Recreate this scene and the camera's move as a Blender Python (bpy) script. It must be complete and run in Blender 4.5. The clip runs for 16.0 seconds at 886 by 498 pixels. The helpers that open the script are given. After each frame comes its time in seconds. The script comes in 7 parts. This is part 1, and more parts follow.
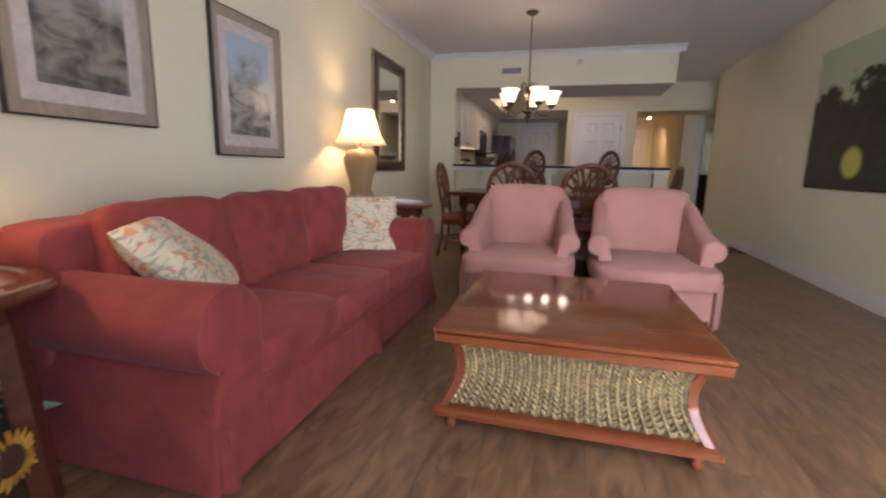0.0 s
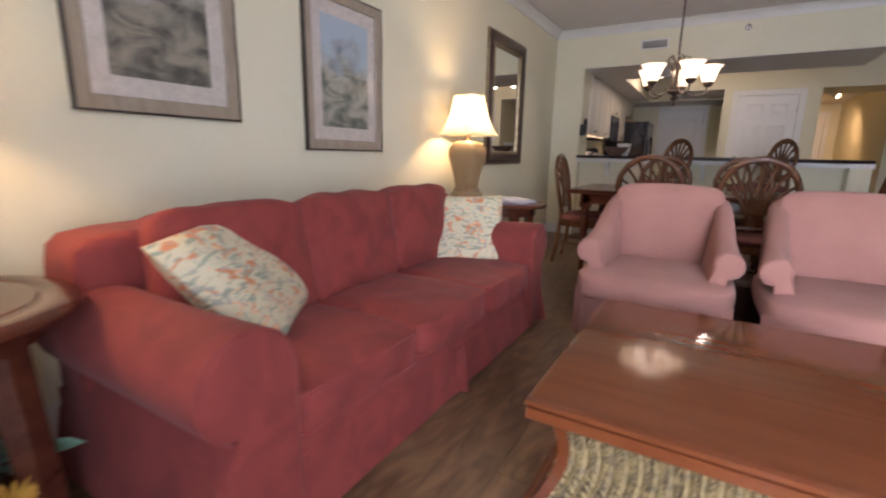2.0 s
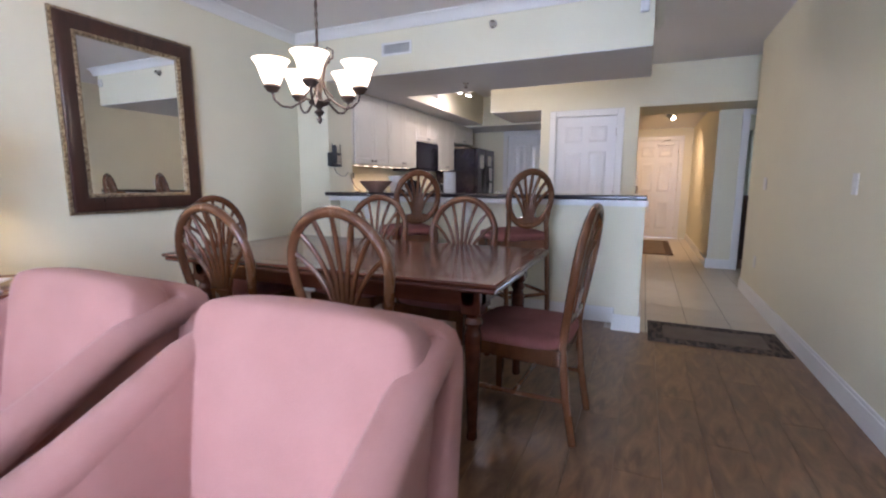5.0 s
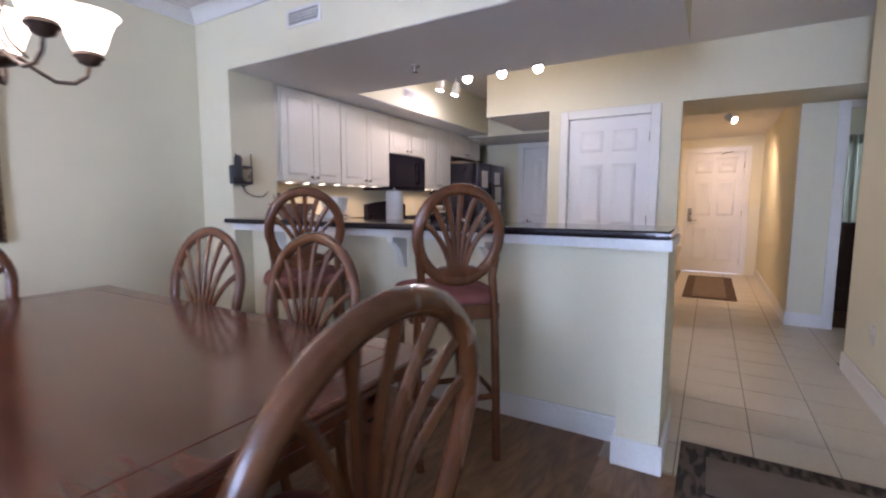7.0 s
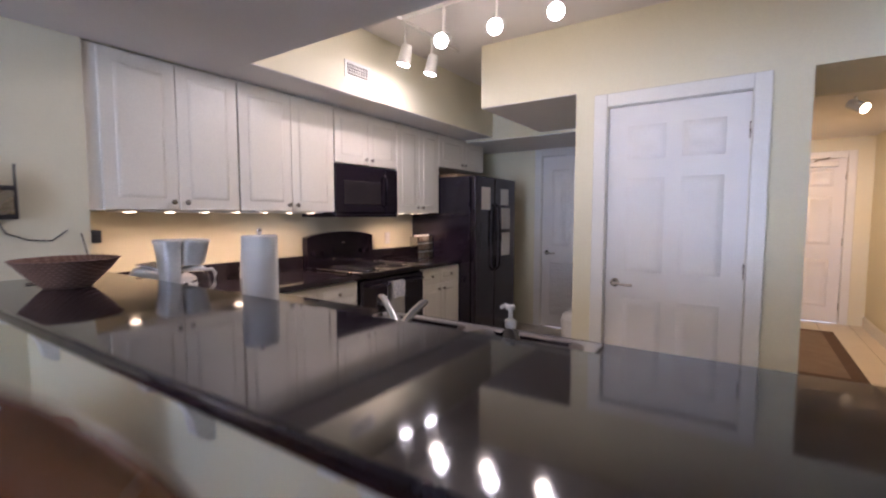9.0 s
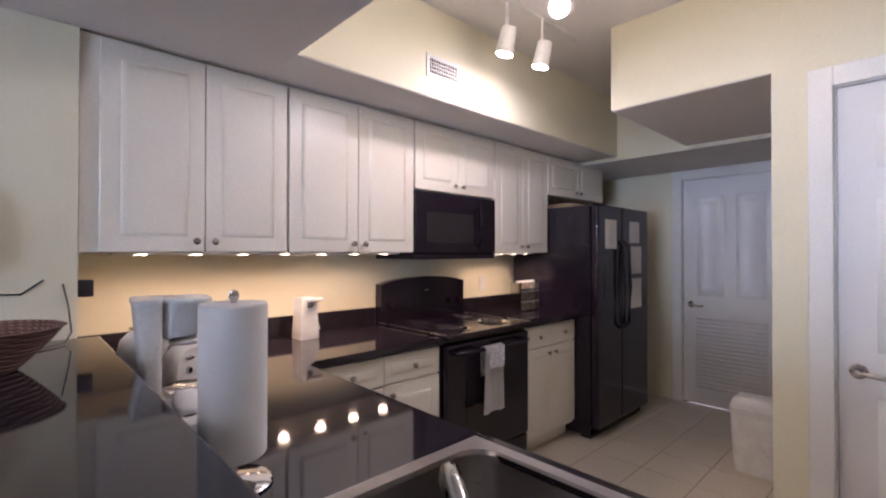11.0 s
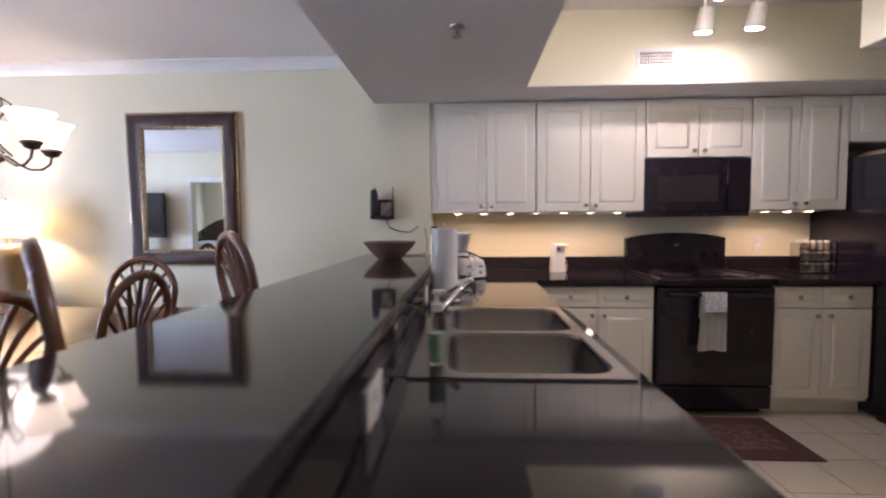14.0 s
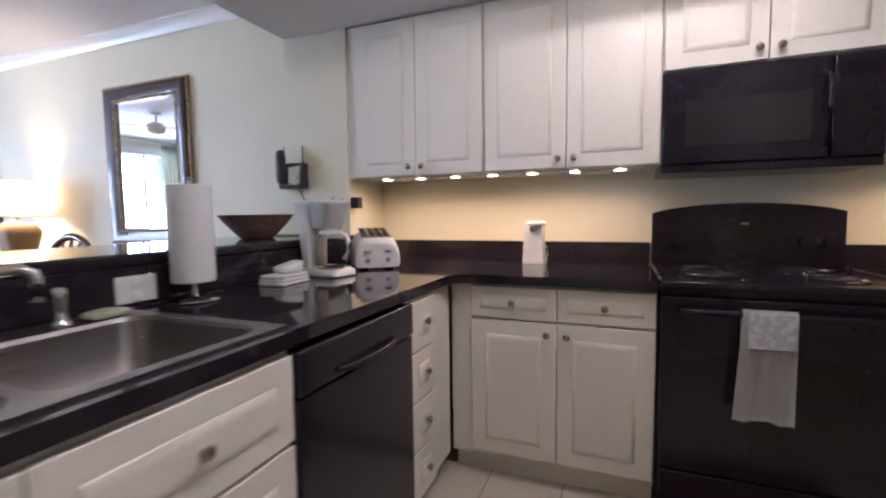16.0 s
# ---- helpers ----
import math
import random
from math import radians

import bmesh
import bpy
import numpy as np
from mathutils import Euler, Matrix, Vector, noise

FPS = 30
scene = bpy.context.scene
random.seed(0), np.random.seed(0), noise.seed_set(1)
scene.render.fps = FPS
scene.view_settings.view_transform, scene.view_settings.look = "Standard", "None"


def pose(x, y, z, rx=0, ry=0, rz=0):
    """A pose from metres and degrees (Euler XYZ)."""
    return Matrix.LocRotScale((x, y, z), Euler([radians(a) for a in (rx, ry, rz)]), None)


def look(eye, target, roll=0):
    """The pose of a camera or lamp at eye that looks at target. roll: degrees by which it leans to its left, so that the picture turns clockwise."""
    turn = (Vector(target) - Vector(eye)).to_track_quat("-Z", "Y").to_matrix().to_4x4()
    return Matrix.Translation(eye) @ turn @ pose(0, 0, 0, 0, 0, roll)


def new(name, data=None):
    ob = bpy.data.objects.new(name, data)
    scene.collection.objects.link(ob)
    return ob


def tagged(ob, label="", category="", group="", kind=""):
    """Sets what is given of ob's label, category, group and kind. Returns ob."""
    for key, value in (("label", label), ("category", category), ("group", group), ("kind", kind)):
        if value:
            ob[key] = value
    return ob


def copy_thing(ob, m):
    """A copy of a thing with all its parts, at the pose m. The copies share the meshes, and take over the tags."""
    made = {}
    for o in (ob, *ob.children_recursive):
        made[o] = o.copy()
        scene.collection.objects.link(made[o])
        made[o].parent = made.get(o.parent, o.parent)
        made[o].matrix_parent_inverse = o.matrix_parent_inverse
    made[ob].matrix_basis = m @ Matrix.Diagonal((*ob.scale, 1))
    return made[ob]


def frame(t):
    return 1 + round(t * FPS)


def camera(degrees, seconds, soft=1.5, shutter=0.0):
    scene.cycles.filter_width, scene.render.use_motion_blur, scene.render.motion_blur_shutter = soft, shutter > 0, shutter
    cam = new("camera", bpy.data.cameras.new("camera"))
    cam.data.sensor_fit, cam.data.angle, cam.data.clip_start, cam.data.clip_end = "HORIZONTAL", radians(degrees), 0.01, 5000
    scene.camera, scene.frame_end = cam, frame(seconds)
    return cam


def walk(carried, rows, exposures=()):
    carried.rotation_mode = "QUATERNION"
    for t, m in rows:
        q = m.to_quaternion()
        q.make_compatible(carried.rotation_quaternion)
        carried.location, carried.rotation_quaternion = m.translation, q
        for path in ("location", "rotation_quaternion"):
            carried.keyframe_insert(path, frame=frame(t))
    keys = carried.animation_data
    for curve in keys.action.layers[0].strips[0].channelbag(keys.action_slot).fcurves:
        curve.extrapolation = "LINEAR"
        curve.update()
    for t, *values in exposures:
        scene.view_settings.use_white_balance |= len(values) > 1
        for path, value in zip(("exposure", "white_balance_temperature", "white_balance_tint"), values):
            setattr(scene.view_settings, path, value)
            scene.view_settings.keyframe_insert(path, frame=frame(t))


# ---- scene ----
cam = camera(89.1, 16.0, soft=2.1, shutter=0.4)
PATH = [
    (0, (2.058, -6.7, 1.007), (1.541, -4.8, 0.652), 1.2),
    (0.5, (1.975, -6.712, 1.008), (1.176, -4.92, 0.618), 1.4),
    (1, (1.832, -6.677, 1.024), (0.811, -5.012, 0.595), 1.7),
    (1.5, (1.794, -6.576, 1.062), (0.722, -4.944, 0.63), 1.6),
    (2, (1.964, -6.209, 1.049), (0.973, -4.522, 0.635), 1.2),
    (2.5, (2.253, -5.856, 1.14), (1.329, -4.131, 0.726), 0.9),
    (3, (2.51, -5.426, 1.18), (1.759, -3.616, 0.779), 0.9),
    (3.5, (2.813, -4.972, 1.193), (2.166, -3.112, 0.847), 0.6),
    (4, (3.066, -4.566, 1.164), (2.416, -2.7, 0.855), 0.4),
    (6.3, (3.422, -2.689, 1.166), (2.405, -0.984, 0.924), 0.2),
    (6.5, (3.438, -2.511, 1.174), (2.423, -0.8, 0.963), 0.1),
    (7, (3.482, -2.133, 1.185), (2.468, -0.422, 0.982), 0.1),
    (7.5, (3.412, -1.712, 1.213), (2.405, 0.004, 1.01), 0.1),
    (8, (3.264, -1.297, 1.234), (2.274, 0.431, 1.047), -0.0),
    (8.5, (3.175, -0.852, 1.256), (2.091, 0.821, 1.097), 0.1),
    (9, (2.947, -0.433, 1.341), (1.832, 1.221, 1.193), 0.0),
    (9.5, (2.676, -0.008, 1.361), (1.495, 1.605, 1.315), 0.2),
    (10, (2.362, 0.245, 1.394), (0.985, 1.696, 1.415), 0.4),
    (10.2, (2.284, 0.259, 1.369), (0.849, 1.653, 1.403), 0.5),
    (12.3, (2.892, -0.054, 1.368), (1.426, 1.306, 1.35), -0.6),
    (12.5, (2.995, -0.134, 1.387), (1.381, 1.046, 1.357), -0.2),
    (13, (3.386, -0.109, 1.31), (1.449, 0.379, 1.214), -0.1),
    (13.5, (3.584, 0.248, 1.343), (1.588, 0.231, 1.21), -0.3),
    (14, (3.646, 0.651, 1.296), (1.652, 0.553, 1.18), -0.4),
    (14.5, (3.577, 1.105, 1.265), (1.599, 0.854, 1.109), -0.4),
    (15, (3.282, 1.417, 1.241), (1.362, 0.875, 1.104), -0.3),
    (15.5, (2.922, 1.664, 1.217), (1.052, 0.968, 1.073), -0.5),
    (16, (2.47, 1.775, 1.172), (0.618, 1.038, 1.018), -0.7),
]
walk(cam, [(t, look(eye, target, roll)) for t, eye, target, roll in PATH],
     exposures=[(0, 0.02, 6900, 28), (1.0, 0.15, 7000, 26), (1.6, 0.12, 7050, 26), (2.5, 0.28, 6050, 25), (4, 0.69, 5600, 23), (6.5, 1.06, 5550, 27), (8.4, 0.99, 5350, 27), (9.2, 1.00, 5650, 28), (10.2, 1.07, 5700, 28), (12.5, 0.95, 5150, 27), (13, 0.95, 5600, 27), (14.5, 0.94, 5600, 26), (16, 0.95, 5350, 25)])

# ---------------------------------------------------------------- world and lights
world = bpy.data.worlds.new("world")
scene.world = world
world.use_nodes = True
sky = world.node_tree.nodes.new("ShaderNodeTexSky")
sky.sky_type, sky.sun_disc = "NISHITA", False
sky.sun_elevation, sky.sun_rotation = radians(48), radians(30)
world.node_tree.links.new(sky.outputs[0], world.node_tree.nodes["Background"].inputs[0])
world.node_tree.nodes["Background"].inputs[1].default_value = 0.12


def lamp(name, kind, m, watts, colour, **more):
    data = bpy.data.lights.new(name, kind)
    data.energy, data.color = watts, colour
    for key, value in more.items():
        if key == "size": data.size = value
        elif key == "size_y": data.shape, data.size_y = "RECTANGLE", value
        elif key == "spot": data.spot_size, data.spot_blend = radians(value), 0.7
        elif key == "radius": data.shadow_soft_size = value
        elif key == "spread": data.spread = radians(value)
    ob = new(name, data)
    ob.matrix_world = m
    return ob


DAY, WARM = (0.73, 0.87, 1.0), (1.0, 0.73, 0.40)
sun = lamp("sun", "SUN", look((0, 0, 9), (1.2, -2.2, 6.6)), 2.5, (1.0, 0.93, 0.84))
sun.data.angle = radians(0.5)
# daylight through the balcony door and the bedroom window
lamp("balcony_door_light", "AREA", look((3.2, -6.95, 1.25), (3.1, -2.0, 2.2)), 136, DAY, size=1.75, size_y=2.3)
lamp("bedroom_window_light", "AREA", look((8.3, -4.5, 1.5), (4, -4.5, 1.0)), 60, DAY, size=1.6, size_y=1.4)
lamp("guest_room_window_light", "AREA", look((5.6, 5.9, 1.5), (5.2, 3, 1.0)), 12, DAY, size=1.0, size_y=1.2)
# table lamps
lamp("table_lamp_bulb_light", "POINT", Matrix.Translation((0.285, -6.03, 1.32)), 19, WARM, radius=0.05)
lamp("table_lamp_bulb_light", "POINT", Matrix.Translation((0.262, -2.955, 1.335)), 19, WARM, radius=0.05)
lamp("chandelier_bulb_light", "POINT", Matrix.Translation((1.585, -1.62, 1.80)), 6, (1.0, 0.82, 0.62), radius=0.22)
# kitchen: track heads, strips under the cabinets, hall spot
for x, y in ((1.015, 1.985), (1.05, 2.24)):
    lamp("track_spot_light", "SPOT", look((x - 0.04, y, 2.33), (0.60, y - 0.08, 2.00)), 1.7, (1.0, 0.62, 0.28), spot=100, radius=0.03)
for x in (1.37, 1.73, 2.08):
    lamp("track_bulb_light", "POINT", Matrix.Translation((x, 1.83, 2.29)), 2.0, (1.0, 0.83, 0.60), radius=0.04)
for y0, length, n in ((0.50, 1.36, 7), (2.72, 0.46, 3)):
    for k in range(n):
        p = Vector((0.30, y0 + length * (k + 0.5) / n, 1.353))
        lamp("puck_light", "SPOT", look(p, p + Vector((-0.03, 0, -1))), 2.4, (1.0, 0.66, 0.38), spot=165, radius=0.022)
lamp("hall_spot_light", "SPOT", look((3.62, 5.0, 2.16), (3.5, 6.0, 0.5)), 44, (1.0, 0.66, 0.34), spot=150, radius=0.05)


# ---------------------------------------------------------------- materials
def shade(name, base, rough=0.5, metal=0.0, second=None, scale=4.0, stretch=(1, 1, 1), detail=4.0, grain=80.0,
          bump=0.0, coat=0.0, sheen=0.0, alpha=None, spread=(0.35, 0.65), vary_rough=0.06, piece=0.0, dist=0.0):
    """A surface with large and fine variation; stretch squeezes the pattern along the axes."""
    m = bpy.data.materials.new(name)
    m.use_nodes = True
    nt = m.node_tree
    n, l = nt.nodes, nt.links
    b = n["Principled BSDF"]
    second = second or tuple(c * 0.86 for c in base)
    coord, mapping = n.new("ShaderNodeTexCoord"), n.new("ShaderNodeMapping")
    mapping.inputs["Scale"].default_value = stretch
    l.new(coord.outputs["Object"], mapping.inputs["Vector"])
    big, fine, ramp = n.new("ShaderNodeTexNoise"), n.new("ShaderNodeTexNoise"), n.new("ShaderNodeValToRGB")
    big.inputs["Scale"].default_value, big.inputs["Detail"].default_value = scale, detail
    big.inputs["Distortion"].default_value = dist
    fine.inputs["Scale"].default_value, fine.inputs["Detail"].default_value = grain, 3.0
    l.new(mapping.outputs[0], big.inputs["Vector"])
    l.new(mapping.outputs[0], fine.inputs["Vector"])
    ramp.color_ramp.elements[0].position, ramp.color_ramp.elements[1].position = spread
    ramp.color_ramp.elements[0].color, ramp.color_ramp.elements[1].color = (*second, 1), (*base, 1)
    l.new(big.outputs["Fac"], ramp.inputs[0])
    mix = n.new("ShaderNodeMix")
    mix.data_type, mix.blend_type = "RGBA", "MULTIPLY"
    mix.inputs["Factor"].default_value = 0.22
    l.new(ramp.outputs[0], mix.inputs[6])
    l.new(fine.outputs["Fac"], mix.inputs[7])
    out = mix.outputs[2]
    if piece:
        info, hsv, rng = n.new("ShaderNodeObjectInfo"), n.new("ShaderNodeHueSaturation"), n.new("ShaderNodeMapRange")
        rng.inputs["To Min"].default_value, rng.inputs["To Max"].default_value = 1 - piece, 1 + piece
        l.new(info.outputs["Random"], rng.inputs["Value"])
        l.new(rng.outputs[0], hsv.inputs["Value"])
        l.new(out, hsv.inputs["Color"])
        out = hsv.outputs[0]
    l.new(out, b.inputs["Base Color"])
    rr = n.new("ShaderNodeMapRange")
    rr.inputs["To Min"].default_value, rr.inputs["To Max"].default_value = max(0.02, rough - vary_rough), min(1, rough + vary_rough)
    l.new(big.outputs["Fac"], rr.inputs["Value"])
    l.new(rr.outputs[0], b.inputs["Roughness"])
    b.inputs["Metallic"].default_value = metal
    b.inputs["Coat Weight"].default_value, b.inputs["Coat Roughness"].default_value = coat, 0.12
    b.inputs["Sheen Weight"].default_value, b.inputs["Sheen Roughness"].default_value = sheen, 0.4
    if bump:
        bp = n.new("ShaderNodeBump")
        bp.inputs["Strength"].default_value, bp.inputs["Distance"].default_value = min(1, bump), 0.004
        l.new(fine.outputs["Fac"], bp.inputs["Height"])
        l.new(bp.outputs[0], b.inputs["Normal"])
    return m


def glow(name, colour, strength):
    m = bpy.data.materials.new(name)
    m.use_nodes = True
    b = m.node_tree.nodes["Principled BSDF"]
    b.inputs["Base Color"].default_value = (0.8, 0.78, 0.7, 1)
    b.inputs["Emission Color"].default_value, b.inputs["Emission Strength"].default_value = (*colour, 1), strength
    return m


def thin_cloth(name, colour, through_share=0.5):
    """Lampshade or curtain cloth that lets light through."""
    m = shade(name, colour, 0.9, grain=300, bump=0.2)
    n, l = m.node_tree.nodes, m.node_tree.links
    t, mixer = n.new("ShaderNodeBsdfTranslucent"), n.new("ShaderNodeMixShader")
    t.inputs[0].default_value = (*colour, 1)
    mixer.inputs[0].default_value = through_share
    l.new(n["Principled BSDF"].outputs[0], mixer.inputs[1])
    l.new(t.outputs[0], mixer.inputs[2])
    l.new(mixer.outputs[0], n["Material Output"].inputs[0])
    return m


def clear(name, tint=(1, 1, 1), rough=0.0, ior=1.45):
    m = bpy.data.materials.new(name)
    m.use_nodes = True
    b = m.node_tree.nodes["Principled BSDF"]
    b.inputs["Base Color"].default_value, b.inputs["Roughness"].default_value = (*tint, 1), rough
    b.inputs["Transmission Weight"].default_value, b.inputs["IOR"].default_value = 1.0, ior
    return m


M_WALL = shade("cream_wall_paint", (0.77, 0.725, 0.545), 0.62, second=(0.74, 0.695, 0.52), scale=1.3, grain=240, bump=0.10)
M_CEIL = shade("white_ceiling_paint", (0.80, 0.77, 0.75), 0.85, second=(0.77, 0.74, 0.72), scale=1.0, grain=160, bump=0.25)
M_TRIM = shade("white_trim_paint", (0.80, 0.79, 0.76), 0.35, second=(0.76, 0.75, 0.72), scale=3, grain=120, bump=0.03)
M_DOOR = shade("white_door_paint", (0.80, 0.79, 0.79), 0.38, second=(0.76, 0.75, 0.75), scale=2, grain=200, bump=0.05)
M_CAB = shade("white_cabinet_foil", (0.82, 0.775, 0.68), 0.33, second=(0.79, 0.745, 0.65), scale=2, grain=150, bump=0.02)
M_PLANK = shade("brown_vinyl_plank", (0.300, 0.170, 0.088), 0.34, second=(0.128, 0.064, 0.032), scale=6.5, stretch=(1.5, 0.42, 1), detail=7,
                grain=70, bump=0.06, piece=0.09, spread=(0.34, 0.68), dist=1.6)
M_SEAM = shade("dark_floor_seam", (0.14, 0.08, 0.045), 0.7)
M_TILE = shade("cream_floor_tile", (0.62, 0.55, 0.44), 0.30, second=(0.61, 0.54, 0.43), scale=3, vary_rough=0.02, grain=40, bump=0.04, piece=0.015)
M_GROUT = shade("grey_grout", (0.30, 0.26, 0.21), 0.9, grain=300, bump=0.3)
M_SOFA = shade("brick_red_microfibre", (0.290, 0.043, 0.035), 0.85, second=(0.215, 0.030, 0.026), scale=7, spread=(0.36, 0.64), grain=260, bump=0.25, sheen=0.06, dist=0.8)
M_PINK = shade("dusty_pink_weave", (0.47, 0.228, 0.185), 0.92, second=(0.425, 0.20, 0.16), scale=5, grain=420, bump=0.5, sheen=0.08)
M_WOOD = shade("reddish_cherry_wood", (0.132, 0.037, 0.018), 0.17, second=(0.095, 0.026, 0.013), scale=3, stretch=(0.5, 6, 6), detail=6, grain=60, coat=0.2, dist=0.6)
M_WOODX = shade("reddish_cherry_wood_crosswise", (0.120, 0.036, 0.019), 0.20, second=(0.080, 0.023, 0.012), scale=3, stretch=(6, 0.5, 6), detail=6, grain=60, coat=0.35, dist=0.6)
M_COFFEE = shade("orange_brown_table_wood", (0.200, 0.056, 0.020), 0.11, second=(0.165, 0.044, 0.016), vary_rough=0.015, scale=3, stretch=(0.5, 5, 5), detail=6, grain=60, coat=0.0, dist=0.6)
M_RATTAN = shade("brown_bent_wood", (0.165, 0.066, 0.026), 0.26, second=(0.105, 0.038, 0.016), scale=4, stretch=(3, 3, 0.7), detail=6, grain=70, coat=0.35, dist=0.5)
M_DARKWOOD = shade("dark_stained_wood", (0.060, 0.022, 0.014), 0.3, second=(0.035, 0.013, 0.009), scale=4, stretch=(4, 4, 0.6), grain=70, coat=0.2)
M_GRANITE = shade("black_granite", (0.011, 0.008, 0.013), 0.06, second=(0.022, 0.017, 0.023), scale=160, detail=2, grain=400, spread=(0.55, 0.75), vary_rough=0.02)
M_BLACK = shade("black_appliance_enamel", (0.013, 0.009, 0.017), 0.16, second=(0.017, 0.012, 0.021), scale=6, grain=300, bump=0.03)
M_BLACKGLASS = shade("black_oven_glass", (0.012, 0.010, 0.012), 0.05, scale=3)
M_STEEL = shade("brushed_steel", (0.365, 0.335, 0.325), 0.30, 1.0, second=(0.335, 0.305, 0.295), scale=6, stretch=(1, 14, 14), grain=420, bump=0.02)
M_CHROME = shade("chrome", (0.70, 0.70, 0.72), 0.10, 1.0, scale=5)
M_NICKEL = shade("satin_nickel", (0.46, 0.42, 0.37), 0.28, 1.0, scale=20)
M_IRON = shade("dark_bronze_iron", (0.085, 0.062, 0.050), 0.42, 0.5, second=(0.125, 0.090, 0.068), scale=30, grain=200, bump=0.1)
M_WHITE = shade("white_plastic", (0.78, 0.77, 0.74), 0.35, scale=10)
M_PAPER = shade("white_paper", (0.80, 0.79, 0.77), 0.9, grain=500, bump=0.3)
M_GLASS = clear("clear_glass")
M_PANE = clear("window_glass", ior=1.12)
M_MIRROR = bpy.data.materials.new("silvered_mirror")
M_MIRROR.use_nodes = True
for key, value in (("Base Color", (0.86, 0.87, 0.86, 1)), ("Metallic", 1.0), ("Roughness", 0.015)):
    M_MIRROR.node_tree.nodes["Principled BSDF"].inputs[key].default_value = value
M_FROST = glow("lit_frosted_glass", (1.0, 0.78, 0.55), 1.3)
M_BULB = glow("lit_spot_bulb", (1.0, 0.90, 0.80), 60.0)
M_PUCK = glow("lit_puck_lens", (1.0, 0.74, 0.42), 9.0)
M_SHADE = thin_cloth("cream_lampshade_cloth", (0.88, 0.83, 0.70), 0.65)
M_CURTAIN = thin_cloth("sage_curtain_cloth", (0.55, 0.55, 0.42), 0.25)


# ---------------------------------------------------------------- mesh helpers
def box(bm, x0, y0, z0, x1, y1, z1, bevel=0.0, seg=2):
    vs = [bm.verts.new((x, y, z)) for x in (x0, x1) for y in (y0, y1) for z in (z0, z1)]
    fs = [bm.faces.new([vs[i] for i in q]) for q in ((0, 1, 3, 2), (4, 6, 7, 5), (0, 4, 5, 1), (2, 3, 7, 6), (0, 2, 6, 4), (1, 5, 7, 3))]
    if bevel:
        es = list({e for f in fs for e in f.edges})
        r = bmesh.ops.bevel(bm, geom=es, offset=bevel, segments=seg, profile=0.5, affect="EDGES")
        return list({v for f in r["faces"] for v in f.verts} | {v for v in vs if v.is_valid})
    return vs


def ring_strip(bm, rings, closed_ends=True, loop=False):
    """Skins a row of rings of points, all of the same number."""
    rows = [[bm.verts.new(p) for p in r] for r in rings]
    k = len(rows[0])
    for a, b in zip(rows, rows[1:] + ([rows[0]] if loop else [])):
        for i in range(k):
            bm.faces.new((a[i], a[(i + 1) % k], b[(i + 1) % k], b[i]))
    if closed_ends and not loop:
        bm.faces.new(rows[0][::-1])
        bm.faces.new(rows[-1])
    return rows


def lathe(bm, profile, x=0, y=0, seg=20, power=2.0, flare=None):
    """profile: radius and height pairs, from below; power above 2 squares the round."""
    rings = []
    for r, z in profile:
        ring = []
        for i in range(seg):
            a = 2 * math.pi * (i + 0.5) / seg
            c, s = math.cos(a), math.sin(a)
            k = (abs(c) ** power + abs(s) ** power) ** (-1 / power)
            ring.append((x + r * k * c, y + r * k * s, z))
        rings.append(ring)
    return ring_strip(bm, rings)


def sweep(bm, pts, section, loop=False, up=(0, 0, 1)):
    """Carries a flat section, a list of (side, up) pairs or a radius, along points."""
    if not isinstance(section, (list, tuple)):
        r = section
        section = [(r * math.cos(2 * math.pi * i / 8), r * math.sin(2 * math.pi * i / 8)) for i in range(8)]
    pts = [Vector(p) for p in pts]
    rings, n = [], len(pts)
    for i, p in enumerate(pts):
        d = (pts[(i + 1) % n] - pts[i - 1]) if loop else (pts[min(i + 1, n - 1)] - pts[max(i - 1, 0)])
        d.normalize()
        u = Vector(up)
        side = d.cross(u)
        if side.length < 1e-4:
            side = d.cross(Vector((1, 0, 0)))
        side.normalize()
        u = side.cross(d)
        rings.append([p + side * a + u * b for a, b in section])
    return ring_strip(bm, rings, loop=loop)


def rect(w, h, c=0.25):
    """A rectangle with cut corners, as a section."""
    k = min(w, h) * c
    return [(w / 2 - k, -h / 2), (w / 2, -h / 2 + k), (w / 2, h / 2 - k), (w / 2 - k, h / 2),
            (-w / 2 + k, h / 2), (-w / 2, h / 2 - k), (-w / 2, -h / 2 + k), (-w / 2 + k, -h / 2)]


def rod(bm, a, b, r0, r1=None, seg=10):
    a, b = Vector(a), Vector(b)
    r1 = r0 if r1 is None else r1
    d = (b - a).normalized()
    s = d.orthogonal().normalized()
    u = d.cross(s)
    return ring_strip(bm, [[p + (s * math.cos(2 * math.pi * i / seg) + u * math.sin(2 * math.pi * i / seg)) * r for i in range(seg)]
                           for p, r in ((a, r0), (b, r1))])


